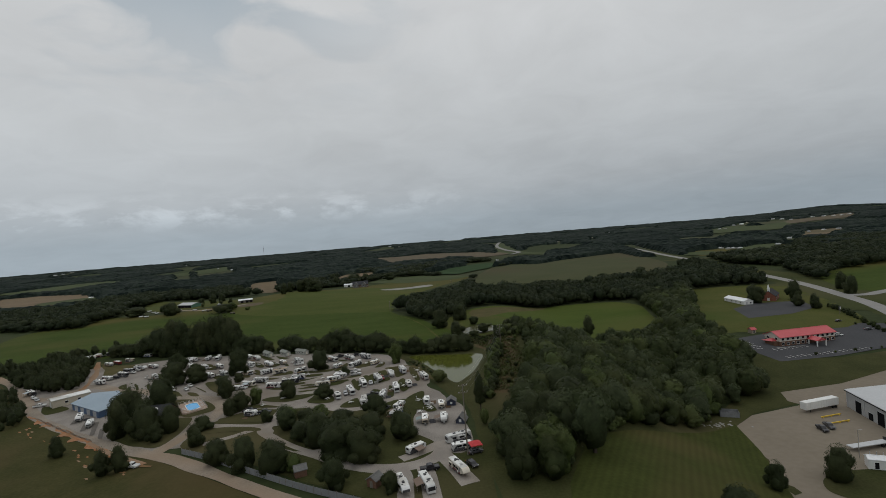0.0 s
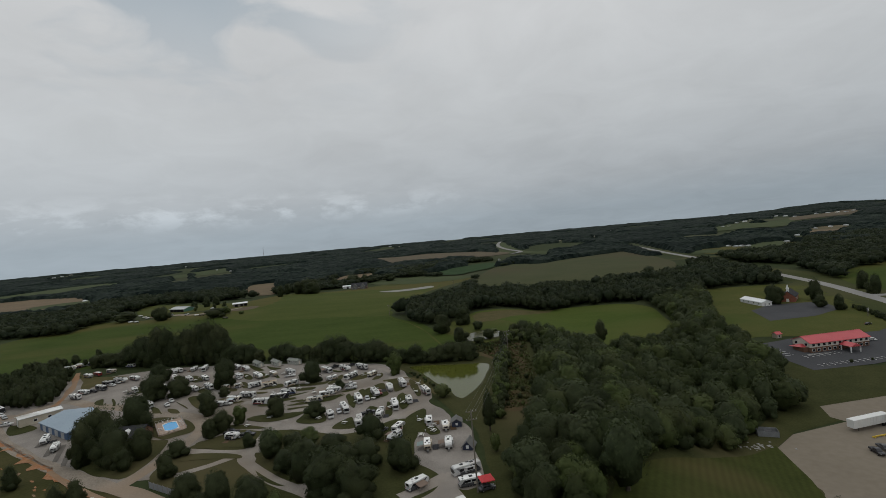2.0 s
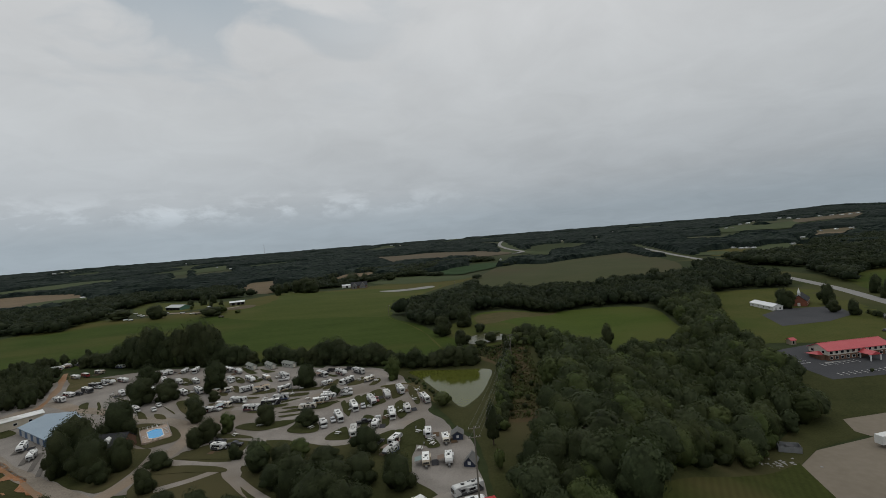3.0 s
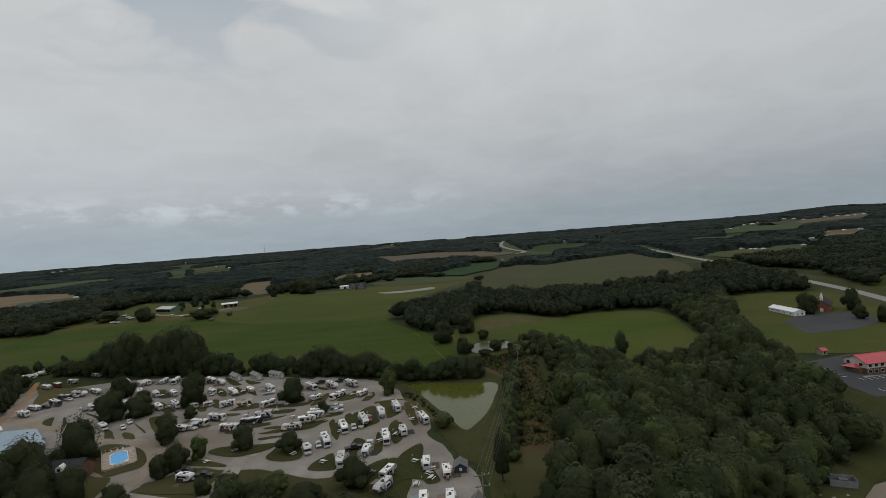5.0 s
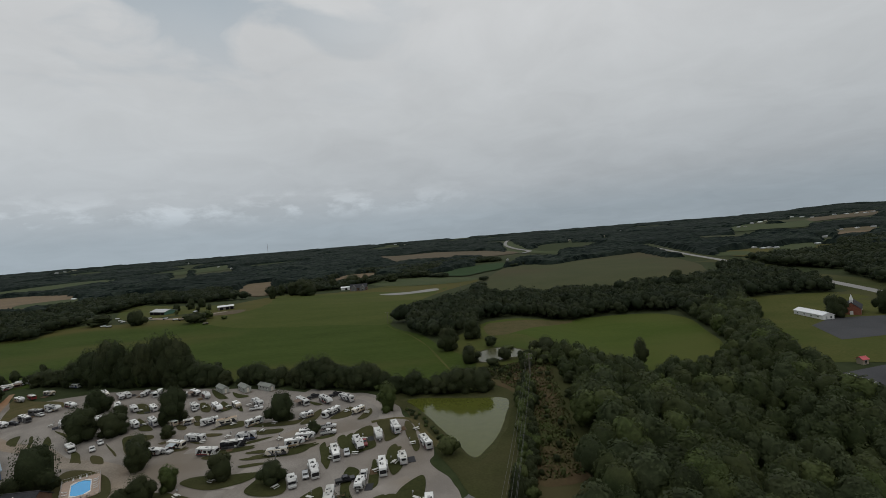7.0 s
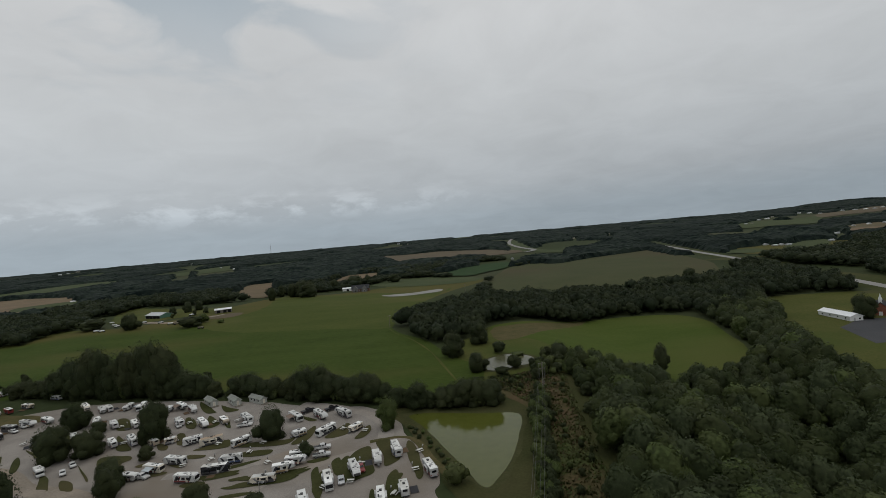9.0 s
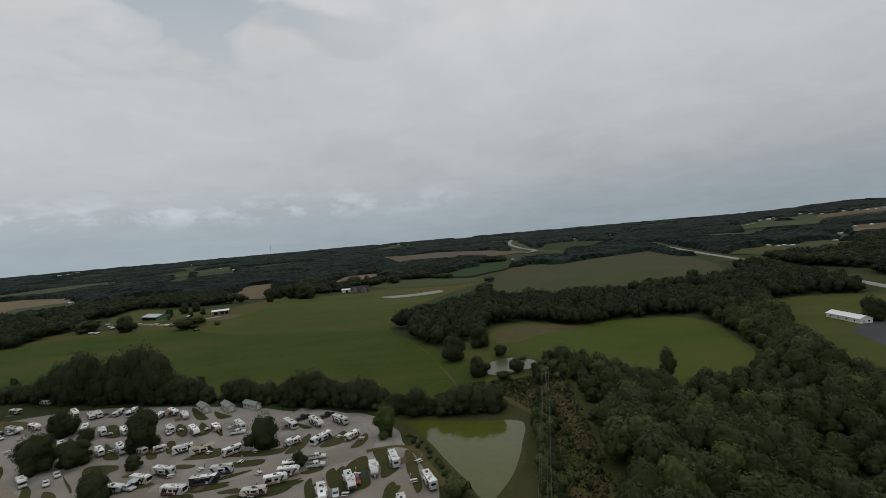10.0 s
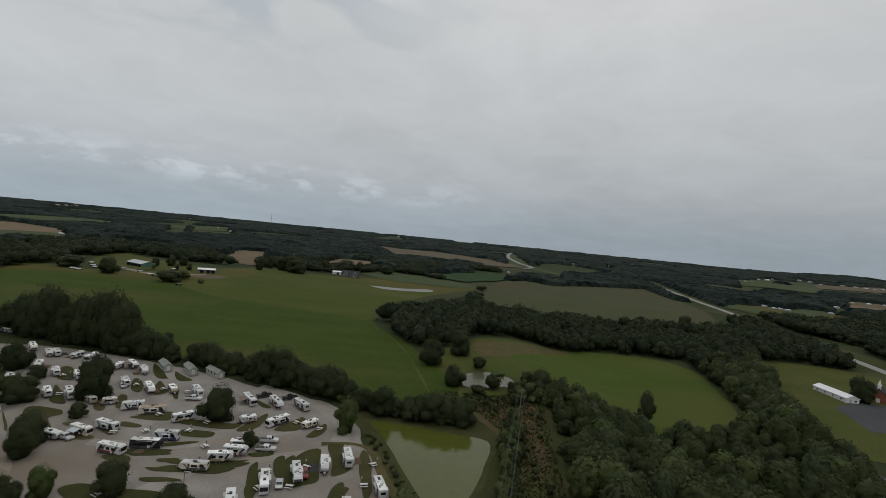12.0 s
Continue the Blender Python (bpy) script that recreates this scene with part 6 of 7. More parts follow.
camper(-144.9, 295.6, 95, 6.2, "trailer")
camper(-138.2, 294.3, 102, 7.8, "coach")
camper(-148.2, 281.0, 122, 7.8, "trailer")
camper(-137.9, 276.5, -47, 7.8, "trailer")
camper(-128.9, 275.5, -47, 7.8, "trailer")
camper(-146.4, 267.4, -43, 6.3, "trailer")
camper(-126.8, 259.6, -45, 7.8, "trailer")
camper(-119.9, 260.2, -46, 9.4, "fifth")
camper(-110.5, 257.1, -33, 5.6, "tan")
camper(-96.7, 235.3, -16, 7.1, "coach")
camper(-102.6, 232.2, -13, 7.4, "trailer")
camper(-138.4, 241.9, -41, 7.0, "classc")
camper(-122.9, 287.8, 95, 5.6, "trailer")
camper(-118.4, 290.1, -40, 7.6, "fifth")
camper(-111.8, 286.3, -50, 7.8, "trailer")
camper(-110.4, 273.7, -47, 7.8, "trailer")
camper(-98.5, 268.7, -49, 9.4, "fifth")
camper(-91.0, 269.8, -49, 6.5, "tan")
camper(-82.2, 269.5, -49, 9.4, "fifth")
camper(-94.6, 253.9, 30, 6.8, "coach")
camper(-86.8, 251.2, 27, 8.0, "brown")
camper(-74.7, 247.5, 48, 6.8, "coach")
camper(-92.1, 238.9, -16, 8.1, "coach")
camper(-72.2, 233.8, 7, 7.2, "fifth")
camper(-74.1, 228.5, 7, 8.2, "black")
camper(-80.7, 224.7, -9, 7.5, "coach")
camper(-56.9, 219.9, 7, 7.1, "trailer")
camper(-52.9, 225.2, 16, 6.8, "fifth")
camper(-103.7, 256.5, 29, 4.4, "tan")
camper(-62.6, 266.5, -49, 9.2, "coach")
camper(-53.1, 265.7, -51, 9.4, "fifth")
camper(-45.0, 266.5, -45, 9.4, "fifth")
camper(-56.5, 250.5, 38, 5.2, "trailer")
camper(-47.5, 251.2, 58, 8.4, "coach")
camper(-37.5, 251.6, 55, 5.7, "trailer")
camper(-50.7, 229.2, 4, 6.8, "fifth")
camper(-51.7, 233.9, 12, 5.2, "trailer")
camper(-31.8, 220.7, -69, 9.4, "fifth")
camper(-26.6, 227.2, -75, 7.8, "trailer")
camper(-21.6, 232.1, -73, 9.3, "fifth")
camper(-11.0, 218.5, -70, 8.8, "fifth")
camper(-37.9, 215.7, -71, 9.2, "coach")
camper(-17.1, 209.2, -78, 6.5, "trailer")
camper(-41.6, 205.8, -68, 9.2, "coach")
camper(-45.9, 199.9, -67, 5.5, "classc")
camper(-33.6, 190.9, -82, 8.5, "coach")
camper(-27.1, 195.9, -90, 5.4, "trailer")
camper(-22.2, 204.5, -80, 9.2, "coach")
camper(-18.8, 181.0, -114, 6.8, "fifth")
camper(-19.4, 173.5, -117, 6.8, "fifth")
camper(-8.7, 185.0, -88, 6.4, "trailer")
camper(-3.2, 179.2, -85, 5.2, "trailer")
camper(-8.8, 165.8, -87, 6.5, "tan")
camper(-2.4, 165.7, -89, 6.3, "trailer")
camper(1.9, 148.7, 23, 8.6, "coach")
camper(2.9, 142.2, 14, 6.8, "trailer")
camper(1.4, 128.6, -65, 9.4, "fifth")
camper(-13.2, 121.8, -71, 9.1, "fifth")
camper(-7.0, 122.2, -72, 9.2, "coach")
camper(-10.8, 143.5, 41, 6.8, "trailer")
camper(-188.0, 262.6, -22, 8.3, "fifth")
camper(-188.4, 269.4, -21, 7.1, "trailer")
camper(-182.7, 274.1, -31, 9.0, "dark")
camper(-183.7, 281.0, -11, 6.8, "dark")
camper(-179.1, 284.4, -21, 9.4, "fifth")
camper(-173.2, 287.0, -29, 7.8, "trailer")
camper(-159.7, 265.5, -50, 7.8, "trailer")
camper(-196.8, 320.0, -22, 7.8, "trailer")
camper(-209.4, 301.8, -29, 7.1, "trailer")
camper(-206.1, 304.7, -34, 7.0, "red")
camper(-201.2, 309.3, -14, 6.0, "tan")
camper(-238.4, 335.1, 32, 5.2, "trailer")
camper(-237.3, 325.4, 77, 5.2, "trailer")
camper(-239.0, 318.1, 58, 5.2, "trailer")
camper(-76.9, 187.8, -12, 5.2, "trailer")
camper(-158.6, 208.2, 119, 8.6, "fifth", True, False)
camper(-148.4, 200.2, 119, 7.4, "trailer", True, False)

# ---- parked cars ----
car(-130.7, 246.1, -45, "white", "car")
car(-98.4, 231.8, -20, "white")
car(-80.6, 264.0, 8, "white")
car(-45.4, 238.5, 10, "white")
car(-44.2, 233.2, 8, "white")
car(-109.4, 271.1, -50, "white", "car")
car(-180.2, 283.4, -30, "white", "car")
car(-60.0, 273.0, 40, "black")
car(-51.0, 273.5, 35, "black")
car(-180.3, 279.0, -25, "white", "car")
car(-185.0, 270.5, 10, "black")
car(-190.0, 265.5, -25, "white")
car(-129.9, 241.0, -50, "white", "car")
car(-34.6, 216.5, -75, "silver", "car")
car(-43.5, 204.2, -70, "silver", "car")
car(-26.9, 201.5, 95, "white")
car(-31.5, 199.5, 20, "black")
car(-24.1, 181.8, 60, "grey", "car")
car(-79.3, 192.6, 5, "black")
car(-72.0, 188.7, -5, "black")
car(-101.6, 153.7, -15, "white")
car(-196.5, 233.5, 20, "white")
car(-210.7, 247.2, -35, "white", "car")
car(-30.5, 222.5, -70, "red")
car(130.5, 170.3, -100, "black")
car(134.3, 172.0, -100, "grey")
car(222.5, 277.0, -80, "black", "car")
car(226.0, 277.5, -80, "white", "car")
car(248.0, 283.0, 10, "grey", "car")
car(251.0, 308.0, 20, "black", "car")
car(6.5, 139.0, 20, "grey", "car")
car(-6.5, 131.0, 10, "black")
car(5.0, 131.5, -60, "black", "car")

# ---- buildings ----
M_BLUEROOF = surface("pale_blue_metal_roof", (0.235, 0.300, 0.360), (0.27, 0.34, 0.40), 0.15, 2.0, 0.6)
M_BLUEWALL = plain("blue_metal_siding", (0.055, 0.105, 0.20), 0.5)
M_BEIGE = surface("beige_siding", (0.42, 0.37, 0.29), (0.50, 0.45, 0.36), 0.4, 3.0, 0.6)
M_GREYROOF = surface("grey_metal_roof", (0.40, 0.41, 0.42), (0.48, 0.49, 0.50), 0.1, 1.5, 0.5)
M_GREYWALL = surface("grey_metal_siding", (0.34, 0.34, 0.34), (0.42, 0.42, 0.42), 0.2, 2.0, 0.55)
M_REDROOF = surface("red_metal_roof", (0.40, 0.045, 0.055), (0.48, 0.070, 0.080), 0.2, 2.0, 0.45)
M_STUCCO = surface("cream_stucco", (0.50, 0.46, 0.40), (0.60, 0.56, 0.49), 0.4, 3.0, 0.9)
M_BRICK = surface("brown_brick", (0.115, 0.065, 0.045), (0.17, 0.10, 0.07), 0.6, 5.0, 0.9)
M_REDBRICK = surface("red_brick", (0.20, 0.075, 0.05), (0.27, 0.11, 0.075), 0.6, 5.0, 0.9)
M_SHINGLE = surface("dark_shingles", (0.035, 0.036, 0.04), (0.06, 0.06, 0.064), 0.5, 4.0, 0.9)
M_SHINGLE2 = surface("grey_shingles", (0.12, 0.12, 0.118), (0.17, 0.168, 0.16), 0.5, 4.0, 0.9)
M_PALEWALL = surface("pale_vinyl_siding", (0.50, 0.50, 0.47), (0.58, 0.58, 0.55), 0.5, 3.0, 0.7)
M_NAVY = plain("navy_siding", (0.03, 0.04, 0.075), 0.6)
M_YELLOW = plain("yellow_paint", (0.62, 0.42, 0.04), 0.6)
M_WHITEWALL = surface("white_metal_siding", (0.62, 0.62, 0.60), (0.70, 0.70, 0.68), 0.3, 3.0, 0.6)
M_WHITEROOF = surface("white_metal_roof", (0.66, 0.67, 0.68), (0.76, 0.77, 0.78), 0.2, 2.0, 0.5)
M_TIMBER = surface("weathered_timber", (0.13, 0.115, 0.095), (0.20, 0.18, 0.15), 0.8, 5.0, 0.9)
M_FENCE = surface("grey_fence_boards", (0.17, 0.175, 0.18), (0.23, 0.235, 0.24), 0.6, 4.0, 0.9)
# near-black; as door and bay panels it paints the shade of an open inside
M_DARK = plain("dark_opening", (0.01, 0.01, 0.011), 0.9)
M_POOL = surface("pool_water", (0.02, 0.33, 0.72), (0.03, 0.40, 0.80), 0.3, 1.5, 0.06)
M_DECK = surface("pool_deck_concrete", (0.34, 0.26, 0.21), (0.42, 0.33, 0.27), 0.3, 2.0, 0.9)
M_LINE = plain("white_road_paint", (0.62, 0.62, 0.60), 0.8)


def gable(name, x, y, ang, length, width, eave, ridge, wall, roof, label, category="building", z=None, over=0.4, skip_roof=False):
    """A gabled building along its own x axis, with walls and two roof slopes."""
    zs = height(x, y) if z is None else z
    ob = tagged(new(name), label, category)
    ob.matrix_basis = pose(x, y, zs, 0, 0, ang)
    h = width / 2
    bm = bmesh.new()
    side = [(-h, -1.5), (h, -1.5), (h, eave), (0, ridge), (-h, eave)]
    f = bm.faces.new([bm.verts.new((-length / 2, a, b)) for a, b in side])
    got = bmesh.ops.extrude_face_region(bm, geom=[f])
    for v in got["geom"]:
        if isinstance(v, bmesh.types.BMVert):
            v.co.x += length
    bmesh.ops.recalc_face_normals(bm, faces=bm.faces[:])
    part("wall", bm, wall, ob)
    if skip_roof:
        return ob
    slope = (ridge - eave) / h
    for s in (-1, 1):
        bm = bmesh.new()
        drop = over * slope
        pts = [(0, ridge + 0.05), (s * (h + over), eave - drop + 0.05), (s * (h + over), eave - drop + 0.25), (0, ridge + 0.25)]
        f = bm.faces.new([bm.verts.new((-length / 2 - over, a, b)) for a, b in pts])
        got = bmesh.ops.extrude_face_region(bm, geom=[f])
        for v in got["geom"]:
            if isinstance(v, bmesh.types.BMVert):
                v.co.x += length + 2 * over
        bmesh.ops.recalc_face_normals(bm, faces=bm.faces[:])
        part("roof", bm, roof, ob)
    ridge_cap = box(0, 0, ridge + 0.26, length + 2 * over, 0.35, 0.08, 0.02)
    part("ridge_cap", ridge_cap, roof, ob)
    return ob


def opening(ob, x, y, z, w, h, along="x", mat=M_GLASS, frame_mat=M_WHITEWALL, name="window"):
    """A window or door set in a frame on a long side (along x) or an end (along y)."""
    def at(cx, cy, cz, a, b, c):
        return box(cx, cy, cz, a, b, c, 0.01) if along == "x" else box(cx, cy, cz, b, a, c, 0.01)
    fr = part(name, at(x, y, z, w + 0.24, 0.10, h + 0.24), frame_mat, ob)
    off = 0.03 if (y if along == "x" else x) > 0 else -0.03
    part("pane", at(x + (off if along == "y" else 0), y + (off if along == "x" else 0), z, w, 0.10, h), mat, fr, "dark glass" if name == "window" else "")
    return fr


# blue-roofed shop and the beige annexe beside it
shop = tagged(new("shop"), "low metal shop with a wide pale blue roof and blue walls", "building")


def prism(loop, low, high):
    bm = bmesh.new()
    f = bm.faces.new([bm.verts.new((x, y, low)) for x, y in loop])
    got = bmesh.ops.extrude_face_region(bm, geom=[f])
    for v in got["geom"]:
        if isinstance(v, bmesh.types.BMVert):
            v.co.z += high - low
    bmesh.ops.recalc_face_normals(bm, faces=bm.faces[:])
    return bm


SHOP = [(-175, 225), (-150.5, 208.5), (-146, 224), (-163.5, 241), (-176, 240.5)]
mid_x, mid_y = -162.2, 227.8
part("wall", prism([(mid_x + (x - mid_x) * 0.95, mid_y + (y - mid_y) * 0.95) for x, y in SHOP], -4.0, 0.05), M_BLUEWALL, shop)
part("roof", prism(SHOP, 0.05, 0.32), M_BLUEROOF, shop, "pale blue metal roof")
fx, fy = SHOP[1][0] - SHOP[0][0], SHOP[1][1] - SHOP[0][1]
fang = math.atan2(fy, fx)
for k in range(14):
    u = (k + 0.5) / 14
    rib = part("roof_rib", box(0, 8, 0, 0.05, 15.5, 0.03), M_BLUEROOF, shop)
    rib.matrix_basis = Matrix.Translation((SHOP[0][0] + fx * u, SHOP[0][1] + fy * u, 0.35)) @ Matrix.Rotation(radians(-12 + 6 * u), 4, "Z")
for k in range(4):
    u = 0.16 + 0.23 * k
    door = part("roller_door", box(0, 0, 0, 3.4, 0.12, 2.4, 0.02), M_GREYWALL, shop, "grey roller door")
    door.matrix_basis = Matrix.Translation((SHOP[0][0] * 0.95 + mid_x * 0.05 + fx * u * 0.95, SHOP[0][1] * 0.95 + mid_y * 0.05 + fy * u * 0.95, -1.7)) @ Matrix.Rotation(fang, 4, "Z")
annexe = gable("annexe", -184.6, 237.2, 50, 15, 6.6, 3.6, 4.2, M_BEIGE, M_ROOF, "long beige flat-topped annexe beside the shop", z=-2.8)
opening(annexe, -7.52, 0, 1.4, 2.4, 2.6, "y", M_WHITEWALL, M_BEIGE, "door")
opening(annexe, -2, -3.32, 1.8, 1.2, 0.9)
opening(annexe, 3, -3.32, 1.8, 1.2, 0.9)

# house beside the pool
house_main = gable("house", -123, 201, 4, 16, 9, 3.2, 6.0, M_BRICK, M_SHINGLE, "low brick house with a dark shingle roof among trees", "house", z=-3.0)
for k in range(4):
    opening(house_main, -6 + k * 4, -4.52, 1.6, 1.3, 1.2)
dormer = part("dormer", profile([(-1.0, 0), (1.0, 0), (1.0, 1.2), (0, 2.0), (-1.0, 1.2)], 2.2, 0.02), M_WHITEWALL, house_main, "white gabled dormer")
dormer.matrix_basis = pose(2.5, -2.6, 3.9)
part("window", box(2.5, -3.75, 4.6, 0.9, 0.06, 0.8), M_GLASS, house_main, "small dormer window")

# swimming pool
PZ = -1.95
deck = tagged(new("swimming_pool"), "bright blue swimming pool in a tan concrete deck", "pool")
deck.matrix_basis = pose(-112.3, 212.4, PZ, 0, 0, -55) @ Matrix.Scale(0.84, 4)


def ring(outer, inner, top, depth):
    """A flat frame of stone round an opening."""
    bm = bmesh.new()
    (ox, oy), (ix, iy) = outer, inner
    vo, vi = [], []
    for got, hx, hy, cut in ((vo, ox, oy, 1.2), (vi, ix, iy, 1.9)):
        for sx, sy, first in ((-1, -1, 0), (1, -1, 1), (1, 1, 0), (-1, 1, 1)):
            ends = [(sx * hx, sy * (hy - cut)), (sx * (hx - cut), sy * hy)]
            got += [bm.verts.new((*q, top)) for q in (ends[::-1] if first else ends)]
    for k in range(8):
        bm.faces.new((vo[k], vo[(k + 1) % 8], vi[(k + 1) % 8], vi[k]))
    got = bmesh.ops.extrude_face_region(bm, geom=bm.faces[:])
    for v in got["geom"]:
        if isinstance(v, bmesh.types.BMVert):
            v.co.z -= depth
    bmesh.ops.recalc_face_normals(bm, faces=bm.faces[:])
    return bm


part("deck", ring((9.8, 5.8), (6.8, 3.1), 0.0, 1.2), M_DECK, deck, "tan concrete deck")
part("coping", ring((6.8, 3.1), (6.5, 2.8), 0.06, 0.4), M_WHITEWALL, deck, "white stone coping")
part("basin", box(0, 0, -1.4, 13.4, 6.0, 0.2), M_POOL, deck)
part("water", box(0, 0, -0.62, 13.4, 6.0, 1.0), M_POOL, deck, "clear blue water")
for s in (-1, 1):
    for k in range(2):
        part("handrail", cylinder(4.9, s * 2.95, 0.35, 0.03, 0.8, "z", 6), M_CHROME, deck)
pool_m = deck.matrix_basis
fence = tagged(new("pool_fence"), "low grey metal fence round the pool", "fence")
fence.matrix_basis = pool_m
for k in range(12):
    for s in (-1, 1):
        part("post", box(-9.6 + k * 19.2 / 11, s * 5.6, 0.6, 0.07, 0.07, 1.25), M_CHROME, fence)
for k in range(1, 8):
    for s in (-1, 1):
        part("post", box(s * 9.6, -5.6 + k * 11.2 / 8, 0.6, 0.07, 0.07, 1.25), M_CHROME, fence)
for z in (0.25, 1.1):
    for s in (-1, 1):
        part("rail", box(0, s * 5.6, z, 19.2, 0.05, 0.05), M_CHROME, fence)
        part("rail", box(s * 9.6, 0, z, 0.05, 11.2, 0.05), M_CHROME, fence)


def sun_lounger():
    ob = tagged(new("sun_lounger"), "white plastic sun lounger on the pool deck", "lounger", "loungers by the pool")
    part("seat", box(0.3, 0, 0.34, 1.2, 0.62, 0.07, 0.02), M_WHITE, ob)
    back = box(0, 0, 0, 0.75, 0.62, 0.07, 0.02)
    bmesh.ops.transform(back, matrix=pose(-0.62, 0, 0.58, 0, 38, 0), verts=back.verts[:])
    part("backrest", back, M_WHITE, ob)
    for sx in (-0.5, 0.8):
        for sy in (-0.26, 0.26):
            part("leg", box(sx, sy, 0.16, 0.06, 0.06, 0.32), M_WHITE, ob)
    return ob


first = sun_lounger()
first.matrix_basis = pool_m @ pose(-4, 4.3, 0, 0, 0, -90)
for lx, ly, la in ((-2.4, 4.4, -90), (0.2, 4.3, -85), (2.2, 4.4, -95), (4, 4.4, -90), (8.7, 2.2, 180), (8.7, 0.4, 175), (8.7, -1.6, 180), (-8.7, 1.5, 0), (-8.7, -0.4, 5), (-8.7, -2.4, 0), (3.4, -4.4, 90), (1, -4.4, 85)):
    copy_thing(first, pool_m @ pose(lx, ly, 0, 0, 0, la))

M_CABIN = surface("greenish_grey_siding", (0.30, 0.31, 0.28), (0.38, 0.39, 0.35), 0.5, 5.0, 0.7)
M_PALEROOF = surface("light_grey_shingles", (0.19, 0.20, 0.18), (0.27, 0.28, 0.25), 0.5, 5.0, 0.85)
# rental cabins at the back of the camp
for cx, cy, ca, cl in ((-107.6, 293.2, 133, 8.6), (-96.9, 292.0, 131, 9), (-86.5, 291.0, 143, 9)):
    cabin = gable("cabin", cx, cy, ca, cl, 2.8, 2.1, 2.9, M_CABIN, M_PALEROOF, "small pale rental cabin with a light grey roof", "cabin", over=0.3)
    cabin["group"] = "rental cabins"
    opening(cabin, -cl / 2 - 0.02, 0, 1.0, 0.8, 1.8, "y", M_CREAM, M_WHITEWALL, "door")
    for k in (-2.6, 0.2, 2.6):
        opening(cabin, k, 1.42, 1.4, 0.8, 0.8)
        opening(cabin, k, -1.42, 1.4, 0.8, 0.8)
    part("porch", box(-cl / 2 - 0.8, 0, 0.15, 1.6, 3.0, 0.3, 0.02), M_TIMBER, cabin)

# dark sheds beside the nearest pads
shed = gable("shed", 0.6, 181.5, 88, 3.4, 3.2, 1.7, 2.7, M_NAVY, M_SHINGLE2, "dark navy garden shed with a grey roof", "shed")
opening(shed, -1.72, 0, 1.1, 0.5, 0.5, "y", M_WHITEWALL, M_WHITEWALL)
shed = gable("shed", 3.6, 163.5, 72, 3.6, 3.0, 1.1, 2.7, M_NAVY, M_SHINGLE2, "steep navy shed with a grey roof", "shed")
opening(shed, -1.82, 0, 1.1, 0.6, 0.7, "y", M_WHITEWALL, M_WHITEWALL)

canopy = tagged(new("pop_up_canopy"), "bright red pop-up canopy on thin legs", "canopy")
canopy.matrix_basis = pose(6.6, 140.2, height(6.6, 140.2) + 0.1, 0, 0, 14)
bm = bmesh.new()
bmesh.ops.create_cone(bm, cap_ends=True, segments=4, radius1=2.5, radius2=0.15, depth=0.9, matrix=pose(0, 0, 2.75, 0, 0, 45))
part("cover", bm, M_RED, canopy, "red fabric cover")
part("valance", box(0, 0, 2.24, 3.5, 3.5, 0.22, 0.02), M_RED, canopy)
for sx in (-1.65, 1.65):
    for sy in (-1.65, 1.65):
        part("leg", box(sx, sy, 1.1, 0.05, 0.05, 2.2), M_CHROME, canopy)

# boundary fence along the gravel road
wall_fence = tagged(new("fence"), "long grey board fence along the gravel road", "fence")
run = smooth_loop([(-87, 157.5), (-67, 144), (-52, 134), (-38, 125), (-22, 116)], False, 4)
along, spots = 0.0, []
for a, b in zip(run, run[1:]):
    while along < (b - a).length:
        spots.append((a.lerp(b, along / (b - a).length), math.atan2(b.y - a.y, b.x - a.x)))
        along += 2.6
    along -= (b - a).length
for p, an in spots:
    z = height(p.x, p.y)
    part("fence_panel", box(0, 0, 0, 2.45, 0.06, 1.8, 0.01), M_FENCE, wall_fence).matrix_basis = Matrix.Translation((p.x, p.y, z + 0.98)) @ Matrix.Rotation(an, 4, "Z")
    part("fence_post", box(0, 0, 0, 0.13, 0.13, 2.4), M_TIMBER, wall_fence).matrix_basis = Matrix.Translation((p.x - math.cos(an) * 1.3, p.y - math.sin(an) * 1.3, z + 0.9)) @ Matrix.Rotation(an, 4, "Z")

# motel
motel = gable("motel", 200.4, 273.8, 6, 33.4, 11, 5.2, 7.6, M_STUCCO, M_REDROOF, "two-storey motel with a bright red metal roof", "motel", z=-12.9, over=0.7)
for s in (-1, 1):
    part("brick_storey", box(0, s * 5.56, 1.4, 33.5, 0.12, 2.9), M_BRICK, motel, "brown brick ground floor")
part("brick_storey", box(-16.76, 0, 1.4, 0.12, 11.1, 2.9), M_BRICK, motel, "brown brick ground floor")
for k in range(11):
    for z in (1.5, 4.1):
        if not (z < 2 and k == 6):
            opening(motel, -15.1 + k * 3.02, -5.64, z, 1.5, 1.25)
for k in range(2):
    for z in (1.5, 4.1):
        opening(motel, -16.86, -3 + k * 6, z, 1.5, 1.3, "y")
wing = part("wing", box(-17.6, -0.5, 1.3, 2.6, 7, 3.0, 0.03), M_BRICK, motel, "low brick end wing")
bm = bmesh.new()
bmesh.ops.create_cone(bm, cap_ends=True, segments=4, radius1=6.2, radius2=0.4, depth=1.7, matrix=Matrix.LocRotScale((-17.4, -0.5, 3.4), Euler((0, 0, radians(45))), (0.42, 0.85, 0.8)))
part("wing_roof", bm, M_REDROOF, motel, "red hipped roof")
porch = part("porch_roof", profile([(-3.0, 3.0), (3.0, 3.0), (0, 4.6)], 7.5, 0.04), M_REDROOF, motel, "red gabled entrance roof")
porch.matrix_basis = pose(2.2, -8.6, 0)
